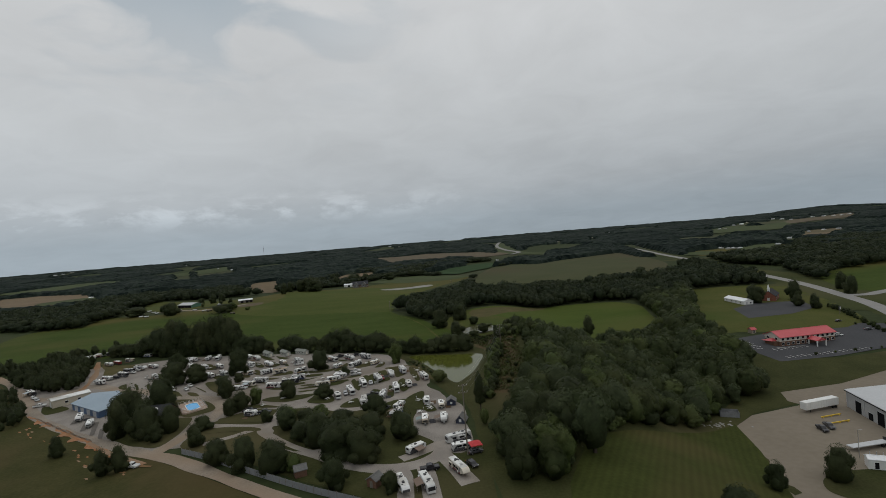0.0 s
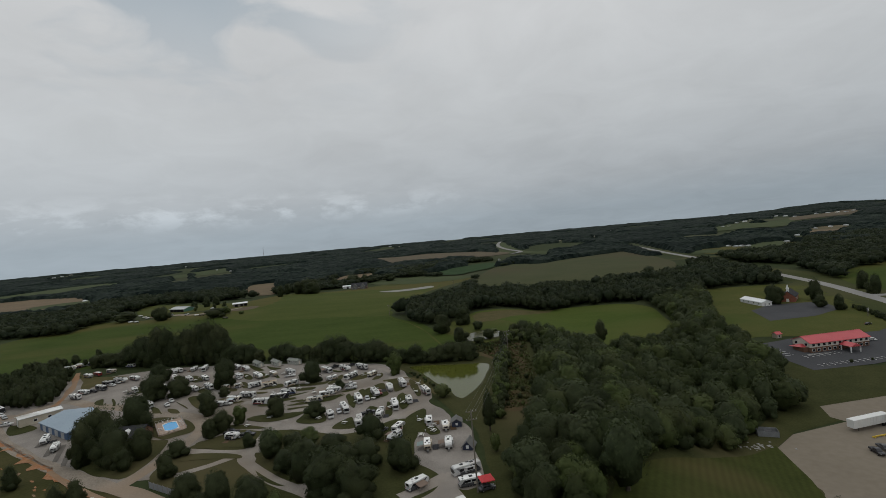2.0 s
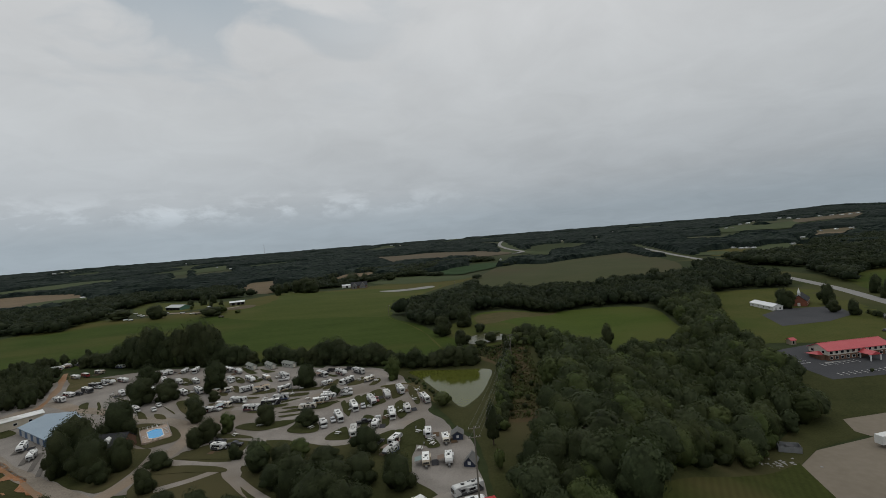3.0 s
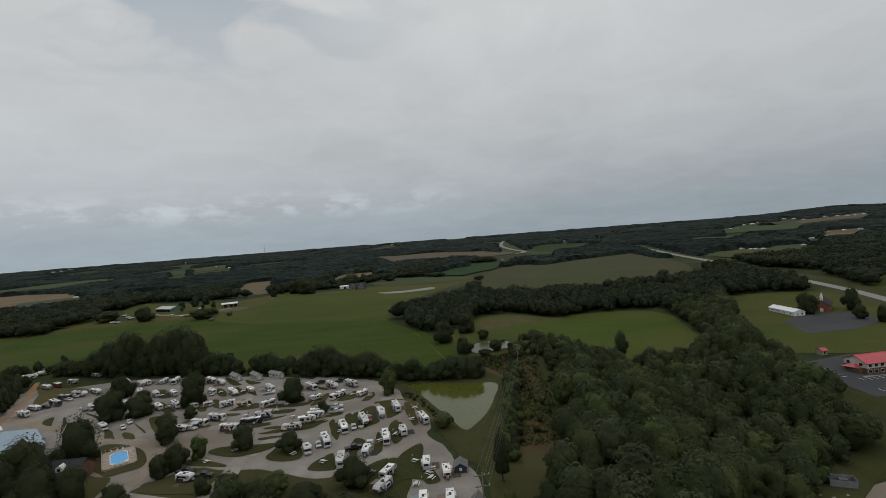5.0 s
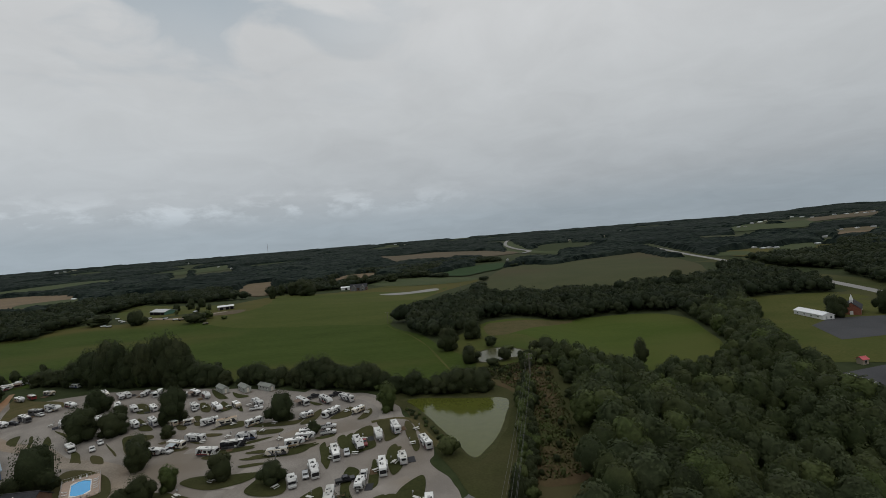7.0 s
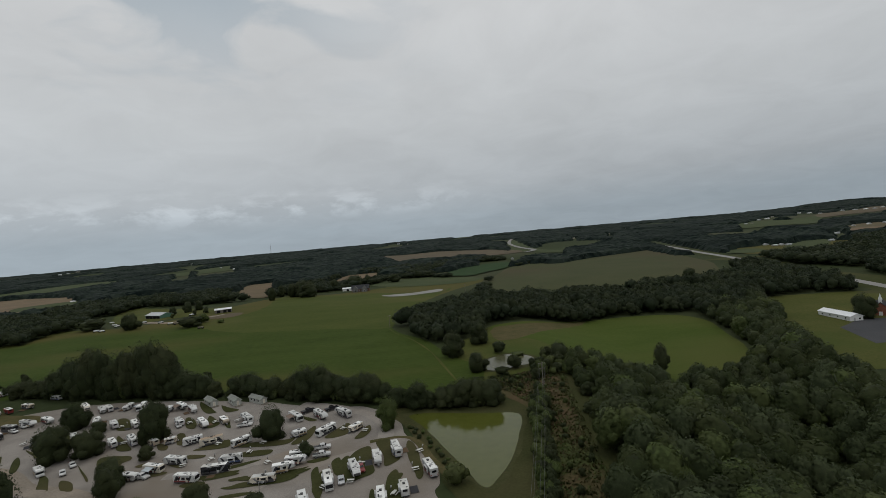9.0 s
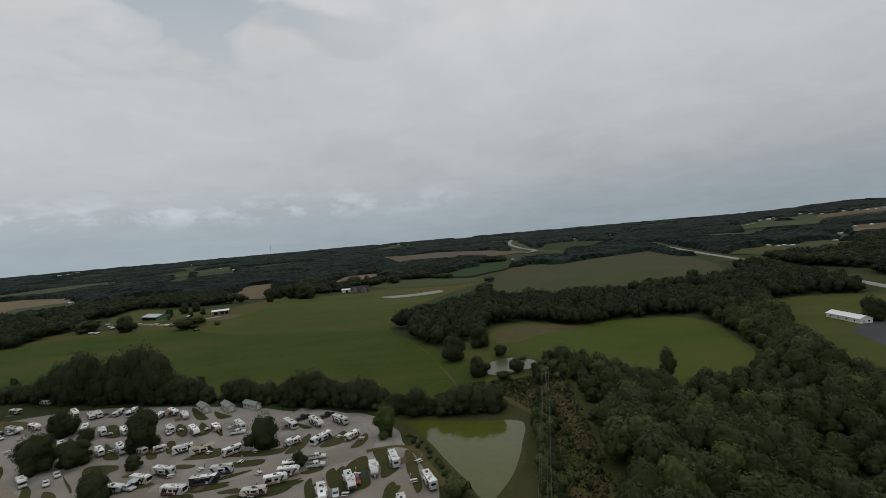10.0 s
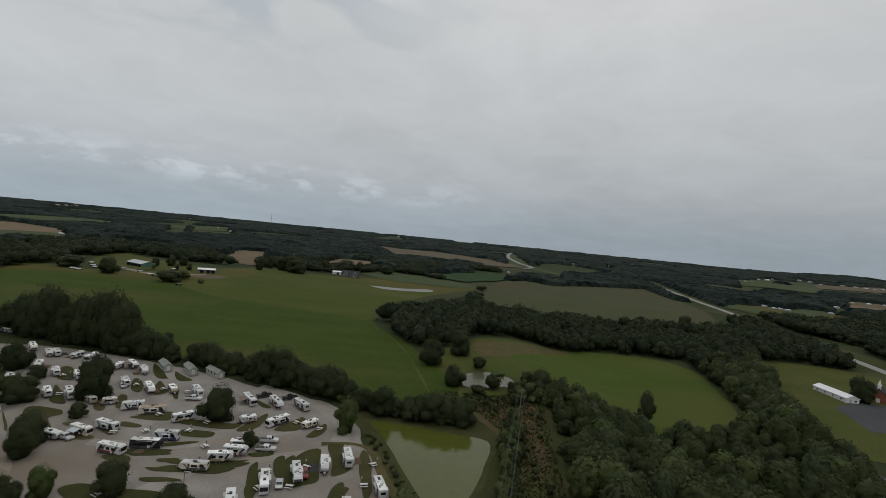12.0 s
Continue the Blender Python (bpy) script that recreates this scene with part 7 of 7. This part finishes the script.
for sx in (-0.4, 4.8):
    for sy in (-11.9, -6.6):
        part("column", box(sx, sy, 1.4, 0.45, 0.45, 3.2, 0.03), M_WHITEWALL, motel, "white square column")
part("walkway", box(-1, -7.0, 0.05, 38, 2.0, 0.3, 0.03), M_HIGHWAY, motel)


def bay_lines(name, x, y, ang, count, gap, long):
    """Painted parking bays: one mesh of thin raised strips."""
    bm = bmesh.new()
    for k in range(count):
        p = Vector((x + math.cos(radians(ang)) * k * gap, y + math.sin(radians(ang)) * k * gap, 0))
        bmesh.ops.create_cube(bm, size=1, matrix=Matrix.LocRotScale((p.x, p.y, height(p.x, p.y) + 0.30), Euler((0, 0, radians(ang + 90))), (long, 0.22, 0.04)))
    me = bpy.data.meshes.new(name)
    bm.to_mesh(me)
    bm.free()
    me.materials.append(M_LINE)
    tagged(new(name, me), "white painted parking bay lines", "marking", kind="structure")


bay_lines("pavement_marking", 178, 262.5, 6, 7, 3.0, 5)
bay_lines("pavement_marking", 176, 250.5, 4, 16, 3.0, 5)
bay_lines("pavement_marking", 173, 266, 96, 8, 2.8, 5)
hut = gable("hut", 188.7, 297.5, 10, 3.2, 3.0, 2.4, 3.3, M_TAN, M_REDROOF, "tiny roadside hut with a red roof", "hut")
opening(hut, 0, -1.52, 1.2, 0.9, 1.6, "x", M_DARK, M_WHITEWALL, "door")

# church and its hall
church = gable("church", 275, 406, 48, 20, 10, 4.2, 8.2, M_REDBRICK, M_SHINGLE, "small red brick church with a dark roof", "church", z=-11.5)
opening(church, -10.02, 0, 1.3, 1.6, 2.5, "y", M_WHITEWALL, M_WHITEWALL, "door")
for k in range(4):
    opening(church, -6.5 + k * 4.3, 5.02, 2.1, 0.9, 2.0)
    opening(church, -6.5 + k * 4.3, -5.02, 2.1, 0.9, 2.0)
part("tower", box(-7.5, 0, 8.9, 1.7, 1.7, 2.4, 0.05), M_WHITEWALL, church, "white timber belfry")
part("spire", cylinder(-7.5, 0, 12.0, 1.1, 3.8, "z", 8, 0.04), M_WHITEWALL, church, "white pointed spire")
hall = gable("hall", 246, 403, 92, 25, 8, 3.0, 4.6, M_WHITEWALL, M_WHITEROOF, "long white metal hall beside the church", "building", z=-11.5)
opening(hall, -12.52, 1.4, 1.2, 1.1, 2.0, "y", M_GREYWALL, M_WHITEWALL, "door")
opening(hall, -12.52, -1.8, 1.5, 1.2, 1.0, "y")
for k in range(4):
    opening(hall, -9 + k * 6, 4.02, 1.7, 1.0, 0.8)

# warehouse and truck yard
ware = gable("warehouse", 168.3, 160.4, 77.9, 50, 38, 6.6, 8.6, M_GREYWALL, M_GREYROOF, "large grey metal warehouse with open loading doors", "warehouse", z=-16.5)
for k, (lx, dw, dh) in enumerate(((17.5, 3.4, 4.6), (10.5, 2.6, 2.8), (5.0, 3.6, 5.0), (-3.0, 3.6, 5.0), (-11, 3.6, 5.0))):
    opening(ware, lx, 19.03, dh / 2 - 0.1, dw, dh, "x", M_DARK, M_GREYROOF, "loading_door")
part("gutter", box(0, 19.5, 6.45, 50.8, 0.16, 0.22, 0.02), M_DARK, ware)
for lx in (24.4, 14, 2, -9):
    part("downpipe", box(lx, 19.1, 3.1, 0.14, 0.12, 6.4), M_GREYROOF, ware)


def semi_trailer(x, y, ang, long, flat=False):
    label = "low empty flatbed trailer with a pale deck" if flat else "long white box semi-trailer parked in the yard"
    ob = tagged(new("flatbed_trailer" if flat else "semi_trailer"), label, "trailer")
    ob.matrix_basis = pose(x, y, height(x, y) + 0.12, 0, 0, ang)
    if flat:
        part("deck", box(0, 0, 1.35, long, 2.5, 0.22, 0.03), M_GREYROOF, ob)
        part("headboard", box(long / 2, 0, 1.9, 0.12, 2.4, 1.1, 0.02), M_ACBLACK, ob)
    else:
        part("body", box(0, 0, 2.65, long, 2.6, 2.85, 0.05), M_WHITEWALL, ob)
        for k in range(12):
            for s in (-1, 1):
                part("panel_rib", box(-long / 2 + (k + 0.5) * long / 12, s * 1.31, 2.65, 0.06, 0.03, 2.6), M_ROOF, ob)
        for s in (-1, 1):
            part("rear_door", box(long / 2 + 0.02, s * 0.64, 2.65, 0.05, 1.22, 2.6, 0.01), M_GREYROOF, ob)
    part("chassis", box(0, 0, 1.1, long - 1, 1.1, 0.28), M_ACBLACK, ob)
    for wx in (long / 2 - 1.2, long / 2 - 2.5):
        for s in (-1, 1):
            part("wheel", cylinder(wx, s * 1.0, 0.5, 0.5, 0.5, "y", 16), M_RUBBER, ob)
    for s in (-1, 1):
        part("landing_leg", box(-long / 2 + 2.4, s * 0.8, 0.6, 0.16, 0.16, 1.2), M_ACBLACK, ob)
    return ob


semi_trailer(143.6, 188.0, 12, 15.6)
semi_trailer(133.5, 155.3, 7, 13.6, True)
for bx, by, ba in ((142.2, 180.9, 10), (140.5, 175.0, 9)):
    bar = tagged(new("barrier"), "long yellow steel barrier lying on the yard", "barrier", "yellow barriers")
    bar.matrix_basis = pose(bx, by, -16.38, 0, 0, ba)
    part("rail", box(0, 0, 0.42, 8.8, 0.34, 0.36, 0.04), M_YELLOW, bar)
    for s in (-3.6, 0, 3.6):
        part("foot", box(s, 0, 0.14, 0.4, 0.7, 0.28, 0.03), M_YELLOW, bar)
tank = gable("tool_shed", 125.5, 143.2, -25, 5.2, 3.2, 2.8, 3.5, M_WHITEWALL, M_WHITEROOF, "small white pump shed with pipes", "shed", z=-16.4, over=0.15)
opening(tank, -0.6, -1.62, 1.2, 1.0, 1.9, "x", M_DARK, M_WHITEWALL, "door")
for k in range(3):
    part("vent_pipe", cylinder(-1.6 + k * 1.6, 0.4, 3.7, 0.12, 1.8, "z", 8), M_CHROME, tank)
rack = tagged(new("enclosure"), "grey board bin enclosure at the yard's edge", "enclosure")
rack.matrix_basis = pose(109, 189.6, -16.4, 0, 0, -22)
for sx, sy, a, b in ((0, -2, 6.5, 0.1), (-3.25, 0, 0.1, 4), (3.25, 0, 0.1, 4), (0, 2, 6.5, 0.1)):
    part("panel", box(sx, sy, 0.95, a, b, 1.9, 0.01), M_FENCE, rack)
part("bin", box(0.4, 0.2, 0.75, 2.2, 1.6, 1.5, 0.05), M_GREYPAINT, rack)
g = np.random.default_rng(61)
rubble_v, rubble_f = [], []
for k in range(60):
    x, y = 99 + g.normal() * 4.2, 181.5 + g.normal() * 1.8
    n0, z0, r = len(rubble_v), height(x, y), g.uniform(0.2, 0.6)
    for sx, sy, sz in ((-1, -1, 0), (1, -1, 0), (1, 1, 0), (-1, 1, 0), (-0.6, -0.5, 1), (0.7, -0.6, 0.8), (0.5, 0.7, 1), (-0.6, 0.6, 0.7)):
        rubble_v.append((x + sx * r * g.uniform(0.7, 1.2), y + sy * r * g.uniform(0.7, 1.2), z0 + sz * r * 0.45))
    rubble_f += [[n0 + i for i in f] for f in ((4, 5, 6, 7), (0, 1, 5, 4), (1, 2, 6, 5), (2, 3, 7, 6), (3, 0, 4, 7))]
tagged(mesh_object("rubble", rubble_v, rubble_f, M_HIGHWAY), "heap of broken pale concrete rubble", "rubble", kind="stuff")

# farm across the meadow
M_GREENWALL = plain("green_sheet_metal", (0.07, 0.16, 0.11), 0.5)
barn = gable("barn", -298, 572, -28, 25, 13.5, 3.2, 5.2, M_GREENWALL, M_GREYROOF, "open-fronted green metal farm shed with a pale grey roof", "barn")
for k in range(4):
    opening(barn, -9 + k * 6.0, -6.8, 1.4, 5.6, 2.7, "x", M_DARK, M_TIMBER, "bay")
barn = gable("barn", -229, 564, 22, 15, 8, 3.2, 4.2, M_TIMBER, M_WHITEROOF, "dark timber barn with a white metal roof", "barn")
for k in (-5, 2, 7):
    opening(barn, k * 0.8, -4.05, 1.4, 3, 2.6, "x", M_DARK, M_TIMBER, "barn_door")
ribbon("dirt_track", [(-244, 530), (-226, 541), (-221, 548)], 5, 0.3, M_ROAD, "pale gravel drive to the barn", "track", ragged=0.5)
ribbon("dirt_track", [(-318, 540), (-300, 541), (-280, 534), (-262, 524), (-244, 530)], 6, 0.28, M_ROAD, "pale gravel yard track by the farm shed", "track", ragged=0.8)
drape("dirt_bank", [(-240, 524), (-205, 528), (-202, 548), (-216, 552), (-236, 540)], 0.26, M_SOIL, "bare brown earth round the barn", "bank", ragged=2.0)
for bx, by, tall, wide in ((-312, 541, 8, 10), (-273, 552, 5, 4), (-257, 562, 6, 5), (-249, 570, 7, 6), (-237, 507, 4, 6), (-229, 503, 5, 6), (-222, 503, 4, 5), (-203, 503, 3, 7), (-354, 560, 6, 7), (-370, 590, 5, 8), (-338, 535, 4, 6)):
    tree(bx, by, tall, wide, "oak" if tall > 5 else "bush", "dark green yard tree beside the farm sheds", "farm trees")
for cx, cy, ang, tone in ((-323, 542, 20, M_WHITEWALL), (-313, 531, 80, M_WHITEWALL), (-292, 538, 10, M_GREYROOF), (-269, 526, 40, M_GREYROOF), (-253, 514, 15, M_WHITEWALL), (-246, 511, 60, M_TIMBER), (-320, 514, 30, M_WHITEROOF), (-312, 510, 5, M_WHITEROOF), (-258, 559, 70, M_WHITEROOF), (-341, 564, 50, M_WHITEWALL), (-210, 483, 0, M_TIMBER)):
    wagon = new("farm_wagon")
    wagon.matrix_basis = pose(cx, cy, height(cx, cy) + 0.25, 0, 0, ang)
    part("bed", box(0, 0, 1.1, 4.0, 1.9, 0.8, 0.1), tone, wagon)
    for wx in (-1.7, 1.7):
        part("axle", box(wx, 0, 0.38, 0.75, 2.3, 0.75, 0.1), M_DARK, wagon)
    tagged(wagon, "old farm wagon parked by the sheds", "wagon", "farm wagons")

farmhouse = gable("farmhouse", -119, 708, 6, 22, 12, 4.0, 8.5, M_BRICK, M_SHINGLE, "brick farmhouse with steep dark gables", "house")
for gx in (-6, 5):
    cross = part("gable", profile([(-3.5, 0), (3.5, 0), (3.5, 4), (0, 8), (-3.5, 4)], 6, 0.02), M_SHINGLE2, farmhouse, "front gable")
    cross.matrix_basis = pose(gx, -6, 0)
    opening(farmhouse, gx, -9.05, 2, 1.6, 1.8)
for gx in (-9.5, -0.5, 9.5):
    opening(farmhouse, gx, -6.05, 1.8, 1.3, 1.4)
lean = gable("outbuilding", -141, 735, 5, 14, 7, 3.4, 4.4, M_WHITEWALL, M_WHITEROOF, "white-roofed outbuilding by the farmhouse", "barn")
opening(lean, 0, -3.52, 1.4, 3, 2.6, "x", M_DARK, M_WHITEWALL, "door")


def house(x, y, ang, length, width, eave, tone):
    """A plain far-off house or hall with its doors and windows."""
    wall = {"white": M_WHITEWALL, "grey": M_GREYWALL, "tan": M_BEIGE}[tone]
    roof = {"white": M_WHITEROOF, "grey": M_GREYROOF, "tan": M_SHINGLE2}[tone]
    length, width, eave = length * 0.8, width * 0.8, eave * 0.8
    ob = gable("house", x, y, ang, length, width, eave, eave + width * 0.16, wall, roof, f"far {tone} building among the woods", "house")
    ob["group"] = "far buildings"
    opening(ob, 0, -width / 2 - 0.02, eave * 0.4, length * 0.1, eave * 0.7, "x", M_DARK, wall, "door")
    for s in (-0.3, 0.3):
        opening(ob, s * length, -width / 2 - 0.02, eave * 0.55, length * 0.12, eave * 0.3)
    return ob



house(1149, 1977, 20, 15, 9, 4.2, "grey")
house(1175, 1978, 0, 13, 8, 4.2, "tan")
house(1389, 2272, 90, 18, 11, 4.2, "grey")
house(1459, 2324, 0, 21, 13, 4.2, "white")
house(1587, 2481, 0, 13, 8, 4.2, "tan")
house(1827, 2632, 160, 20, 12, 4.2, "grey")
house(1788, 2508, 0, 22, 14, 4.2, "grey")
house(1699, 2322, 160, 15, 10, 4.2, "grey")
house(1889, 2432, 75, 24, 14, 4.2, "grey")
house(1896, 2369, 0, 22, 14, 4.2, "grey")
house(1910, 2328, 20, 23, 14, 4.2, "white")
house(1929, 2301, 75, 23, 14, 4.2, "grey")
house(2012, 2357, 20, 24, 14, 4.2, "grey")
house(969, 1263, 75, 11, 7, 4.2, "grey")
house(1026, 1285, 75, 13, 8, 4.2, "white")
house(1060, 1278, 160, 13, 8, 4.2, "grey")
house(530, 910, 90, 9, 7, 3.0, "grey")
house(524, 879, 20, 9, 7, 3.0, "grey")
house(536, 880, 90, 9, 7, 3.0, "grey")
house(539, 868, 0, 9, 7, 3.0, "grey")
house(623, 889, 0, 9, 7, 3.0, "grey")
house(769, 1060, 160, 10, 7, 3.0, "grey")
house(-406, 3954, 160, 26, 14, 4.2, "grey")
house(-310, 3689, 90, 18, 11, 4.2, "tan")
house(-2455, 3161, 160, 26, 14, 4.2, "grey")
house(-2628, 3463, 90, 34, 14, 4.2, "tan")
house(-2400, 3027, 20, 22, 14, 4.2, "grey")
house(-1011, 2203, 75, 9, 7, 4.2, "grey")
house(-709, 981, 0, 9, 7, 3.0, "white")
house(528, 2149, 0, 11, 7, 4.2, "tan")
house(721, 2278, 75, 11, 7, 4.2, "tan")
house(996, 2827, 75, 13, 8, 4.2, "grey")
house(-847, 1965, 20, 9, 7, 4.2, "white")
house(-1635, 3125, 90, 13, 8, 4.2, "grey")
house(134, 1147, 90, 9, 7, 3.0, "grey")

# ---- power line and lamps ----


def tube(a, b, r, sag=0.0, n=14):
    """A thin wire between two points."""
    a, b = Vector(a), Vector(b)
    d = (b - a).normalized()
    s = d.cross(Vector((0, 0, 1))).normalized()
    t = d.cross(s)
    bm = bmesh.new()
    rings = []
    for k in range(n + 1):
        u = k / n
        p = a.lerp(b, u) - Vector((0, 0, sag * 4 * u * (1 - u)))
        rings.append([bm.verts.new(p + (s * math.cos(q) + t * math.sin(q)) * r) for q in (0, 2.094, 4.189)])
    for p, q in zip(rings, rings[1:]):
        for k in range(3):
            bm.faces.new((p[k], p[(k + 1) % 3], q[(k + 1) % 3], q[k]))
    return bm


M_WIRE = plain("grey_wire", (0.12, 0.12, 0.12), 0.6, 0.3)


def utility_pole(x, y, tall, ang, arms=2):
    ob = tagged(new("utility_pole"), "tall weathered wooden power pole with crossarms", "pole", "power poles")
    ob.matrix_basis = pose(x, y, height(x, y), 0, 0, ang)
    part("pole", cylinder(0, 0, tall / 2 - 0.5, 0.22, tall + 1, "z", 10, 0.14), M_TIMBER, ob)
    for k in range(arms):
        arm = part("crossarm", box(0, 0, tall - 0.5 - k * 2.0, 2.8, 0.14, 0.16, 0.02), M_TIMBER, ob)
        for s in (-1.2, 0.4, 1.2):
            part("insulator", cylinder(s, 0, tall - 0.3 - k * 2.0, 0.07, 0.28, "z", 8), M_AC, arm)
    return ob


utility_pole(4.2, 138.2, 20.5, 10)
utility_pole(31.4, 278.3, 10.6, 10)
utility_pole(-48.3, 436.4, 9.0, 10, 1)
utility_pole(12.1, 609.3, 9.0, 30, 1)
wires = tagged(new("power_line"), "thin sagging power line wires", "wire")
for off, zz in ((-1.2, 0), (0.4, 0), (1.2, 0), (-1.0, -2.1), (1.0, -2.1)):
    pa = (4.2 + off, 138.2, height(4.2, 138.2) + 20.2 + zz)
    pb = (31.4 + off, 278.3, height(31.4, 278.3) + 10.3 + zz)
    part("wire", tube(pa, pb, 0.02, 2.2), M_WIRE, wires)


def lamp_post(x, y, tall, label):
    ob = tagged(new("lamp_post"), label, "lamp post")
    ob.matrix_basis = pose(x, y, height(x, y), 0, 0, 0)
    part("pole", cylinder(0, 0, tall / 2, 0.12, tall, "z", 8, 0.08), M_CHROME, ob)
    part("arm", box(0.5, 0, tall, 1.2, 0.1, 0.1), M_CHROME, ob)
    part("lamp_head", box(1.0, 0, tall - 0.06, 0.7, 0.3, 0.16, 0.04), M_AC, ob)


lamp_post(125.4, 149.4, 9, "slim grey lamp post in the truck yard")
lamp_post(-52, 206, 7, "slim grey lamp post between the camper rows")
sign = tagged(new("sign"), "dark roadside board on two posts by the highway", "sign")
sign.matrix_basis = pose(270.4, 329.7, height(270.4, 329.7), 0, 0, 35)
for k in (-1.4, 1.4):
    part("post", cylinder(k, 0, 2.2, 0.12, 4.4, "z", 8), M_TIMBER, sign)
part("board", box(0, 0, 4.0, 4.2, 0.3, 2.2, 0.04), M_GREYPAINT, sign)
part("panel", box(0.4, -0.17, 4.1, 1.8, 0.04, 1.2), M_WHITEWALL, sign, "pale sign panel")
mast = tagged(new("radio_mast"), "thin far-off lattice radio mast", "mast")
mast.matrix_basis = pose(-1480, 4080, height(-1480, 4080))
part("shaft", cylinder(0, 0, 45, 1.6, 90, "z", 4, 0.7), M_GREYWALL, mast)
for k in range(6):
    part("brace", box(0, 0, 12 + k * 14, 3.2, 3.2, 0.8), M_GREYWALL, mast)

# ---- camp furniture ----


def picnic_table():
    ob = tagged(new("picnic_table"), "weathered wooden picnic table on worn grass", "table", "picnic tables")
    for k in range(3):
        part("top_board", box(0, -0.26 + k * 0.26, 0.75, 1.85, 0.24, 0.05, 0.01), M_PALEWALL, ob)
    for s in (-1, 1):
        part("bench", box(0, s * 0.72, 0.45, 1.85, 0.26, 0.05, 0.01), M_PALEWALL, ob)
        part("crossbar", box(s * 0.65, 0, 0.42, 0.09, 1.5, 0.08), M_TIMBER, ob)
        for q in (-1, 1):
            leg = box(0, 0, 0, 0.09, 0.06, 0.86)
            bmesh.ops.transform(leg, matrix=pose(s * 0.65, q * 0.46, 0.37, q * 28, 0, 0), verts=leg.verts[:])
            part("leg", leg, M_TIMBER, ob)
    return ob


def pedestal():
    ob = tagged(new("hookup_post"), "small grey electric hookup post on grass", "post", "hookup posts")
    part("post", box(0, 0, 0.5, 0.2, 0.2, 1.0, 0.02), M_TIMBER, ob)
    part("meter_box", box(0, -0.12, 0.95, 0.34, 0.2, 0.5, 0.03), M_AC, ob)
    return ob


table0 = picnic_table()
table0.matrix_basis = pose(-7.1, 182.8, height(-7.1, 182.8) + 0.19, 0, 0, 5)
post0 = pedestal()
post0.matrix_basis = pose(-8.5, 186.5, height(-8.5, 186.5) + 0.19)
g = np.random.default_rng(77)


def pitch(x, y):
    """A picnic table and a hookup post on the grass of a pitch."""
    copy_thing(table0, pose(x, y, height(x, y) + 0.19, 0, 0, g.uniform(0, 180)))
    px, py = x + g.uniform(-1.2, 1.2), y + 2.4
    copy_thing(post0, pose(px, py, height(px, py) + 0.19, 0, 0, g.uniform(0, 90)))


for tx, ty in ((-7.9, 180.3), (-7.2, 177.7), (-12, 188), (-38.6, 214), (-39.5, 222), (-32, 216), (-31, 226), (-27, 231), (-24, 204), (-19.4, 208), (-15, 220), (-14.5, 231), (-42, 253), (-34, 250), (-53, 241), (-60, 231.5)):
    pitch(tx, ty)
for tx, ty in ((-88, 235.8), (-80, 237.5), (-69, 239.8), (-83.5, 249.5), (-67, 246.5), (-123, 260), (-116, 259), (-134, 275), (-106, 273), (-95, 271), (-86, 270), (-79, 226.2), (-58, 222.4), (-70, 205), (-76, 198.3), (-50, 199), (-39, 192), (-165, 266), (-11, 175)):
    pitch(tx, ty)

for sx, sy, sa in ((-42.5, 134.5, 25), (-20.5, 125.5, 60)):
    hut = gable("shed", sx, sy, sa, 3.2, 3.0, 2.0, 2.9, M_BRICK, M_SHINGLE2, "small brown storage shed under the trees", "shed", over=0.25)
    opening(hut, -1.62, 0, 1.0, 0.9, 1.8, "y", M_TIMBER, M_BRICK, "door")

# campers on the upper lane among the trees, and a dark box trailer by the road
for cx, cy, ang, size, kind in ((-257.8, 316.3, 35, 7.5, "trailer"), (-247.5, 315.0, 35, 7.5, "fifth"), (-242.2, 320.5, 35, 7.5, "trailer"), (-239, 326.5, 25, 7.5, "fifth"), (-237, 332.8, 25, 7.0, "trailer"), (-231, 336.4, 15, 7.5, "trailer")):
    camper(cx, cy, ang, size, kind)
camper(-217, 253.5, -35, 9.0, "black")
car(-206, 243.5, -40, "silver", "car")


def clear_of(x, y, reach, skip=None):
    """True where no camper or car stands within reach of the spot."""
    for c in CAMPERS:
        if c is skip:
            continue
        ca, sa = math.cos(radians(c[2])), math.sin(radians(c[2]))
        along = max(-c[3] / 2, min(c[3] / 2, (x - c[0]) * ca + (y - c[1]) * sa))
        if math.hypot(x - c[0] - ca * along, y - c[1] - sa * along) < reach + 1.1:
            return False
    return all(math.hypot(x - u, y - v) > reach + 2 for u, v in PARKED)


# patio mats on the pads
g = np.random.default_rng(77)
M_MATS = [plain("dark_patio_mat", (0.05, 0.05, 0.055), 0.9), plain("brown_patio_mat", (0.12, 0.08, 0.05), 0.9)]
for c in list(CAMPERS):
    ca, sa = math.cos(radians(c[2])), math.sin(radians(c[2]))
    side = 1 if g.random() < 0.5 else -1
    mx, my = c[0] - sa * 2.5 * side, c[1] + ca * 2.5 * side
    if g.random() < 0.4 and clear_of(mx, my, 1.0, c):
        mat = tagged(new("patio_mat"), "woven patio mat spread beside a camper", "mat", "patio mats")
        mat.matrix_basis = pose(mx, my, height(mx, my) + 0.20, 0, 0, c[2])
        part("weave", box(0, 0, 0.02, 3.4, 1.9, 0.04, 0.01), M_MATS[g.integers(2)], mat)
        part("border", box(0, 0, 0.012, 3.6, 2.1, 0.03, 0.01), M_ACBLACK, mat)
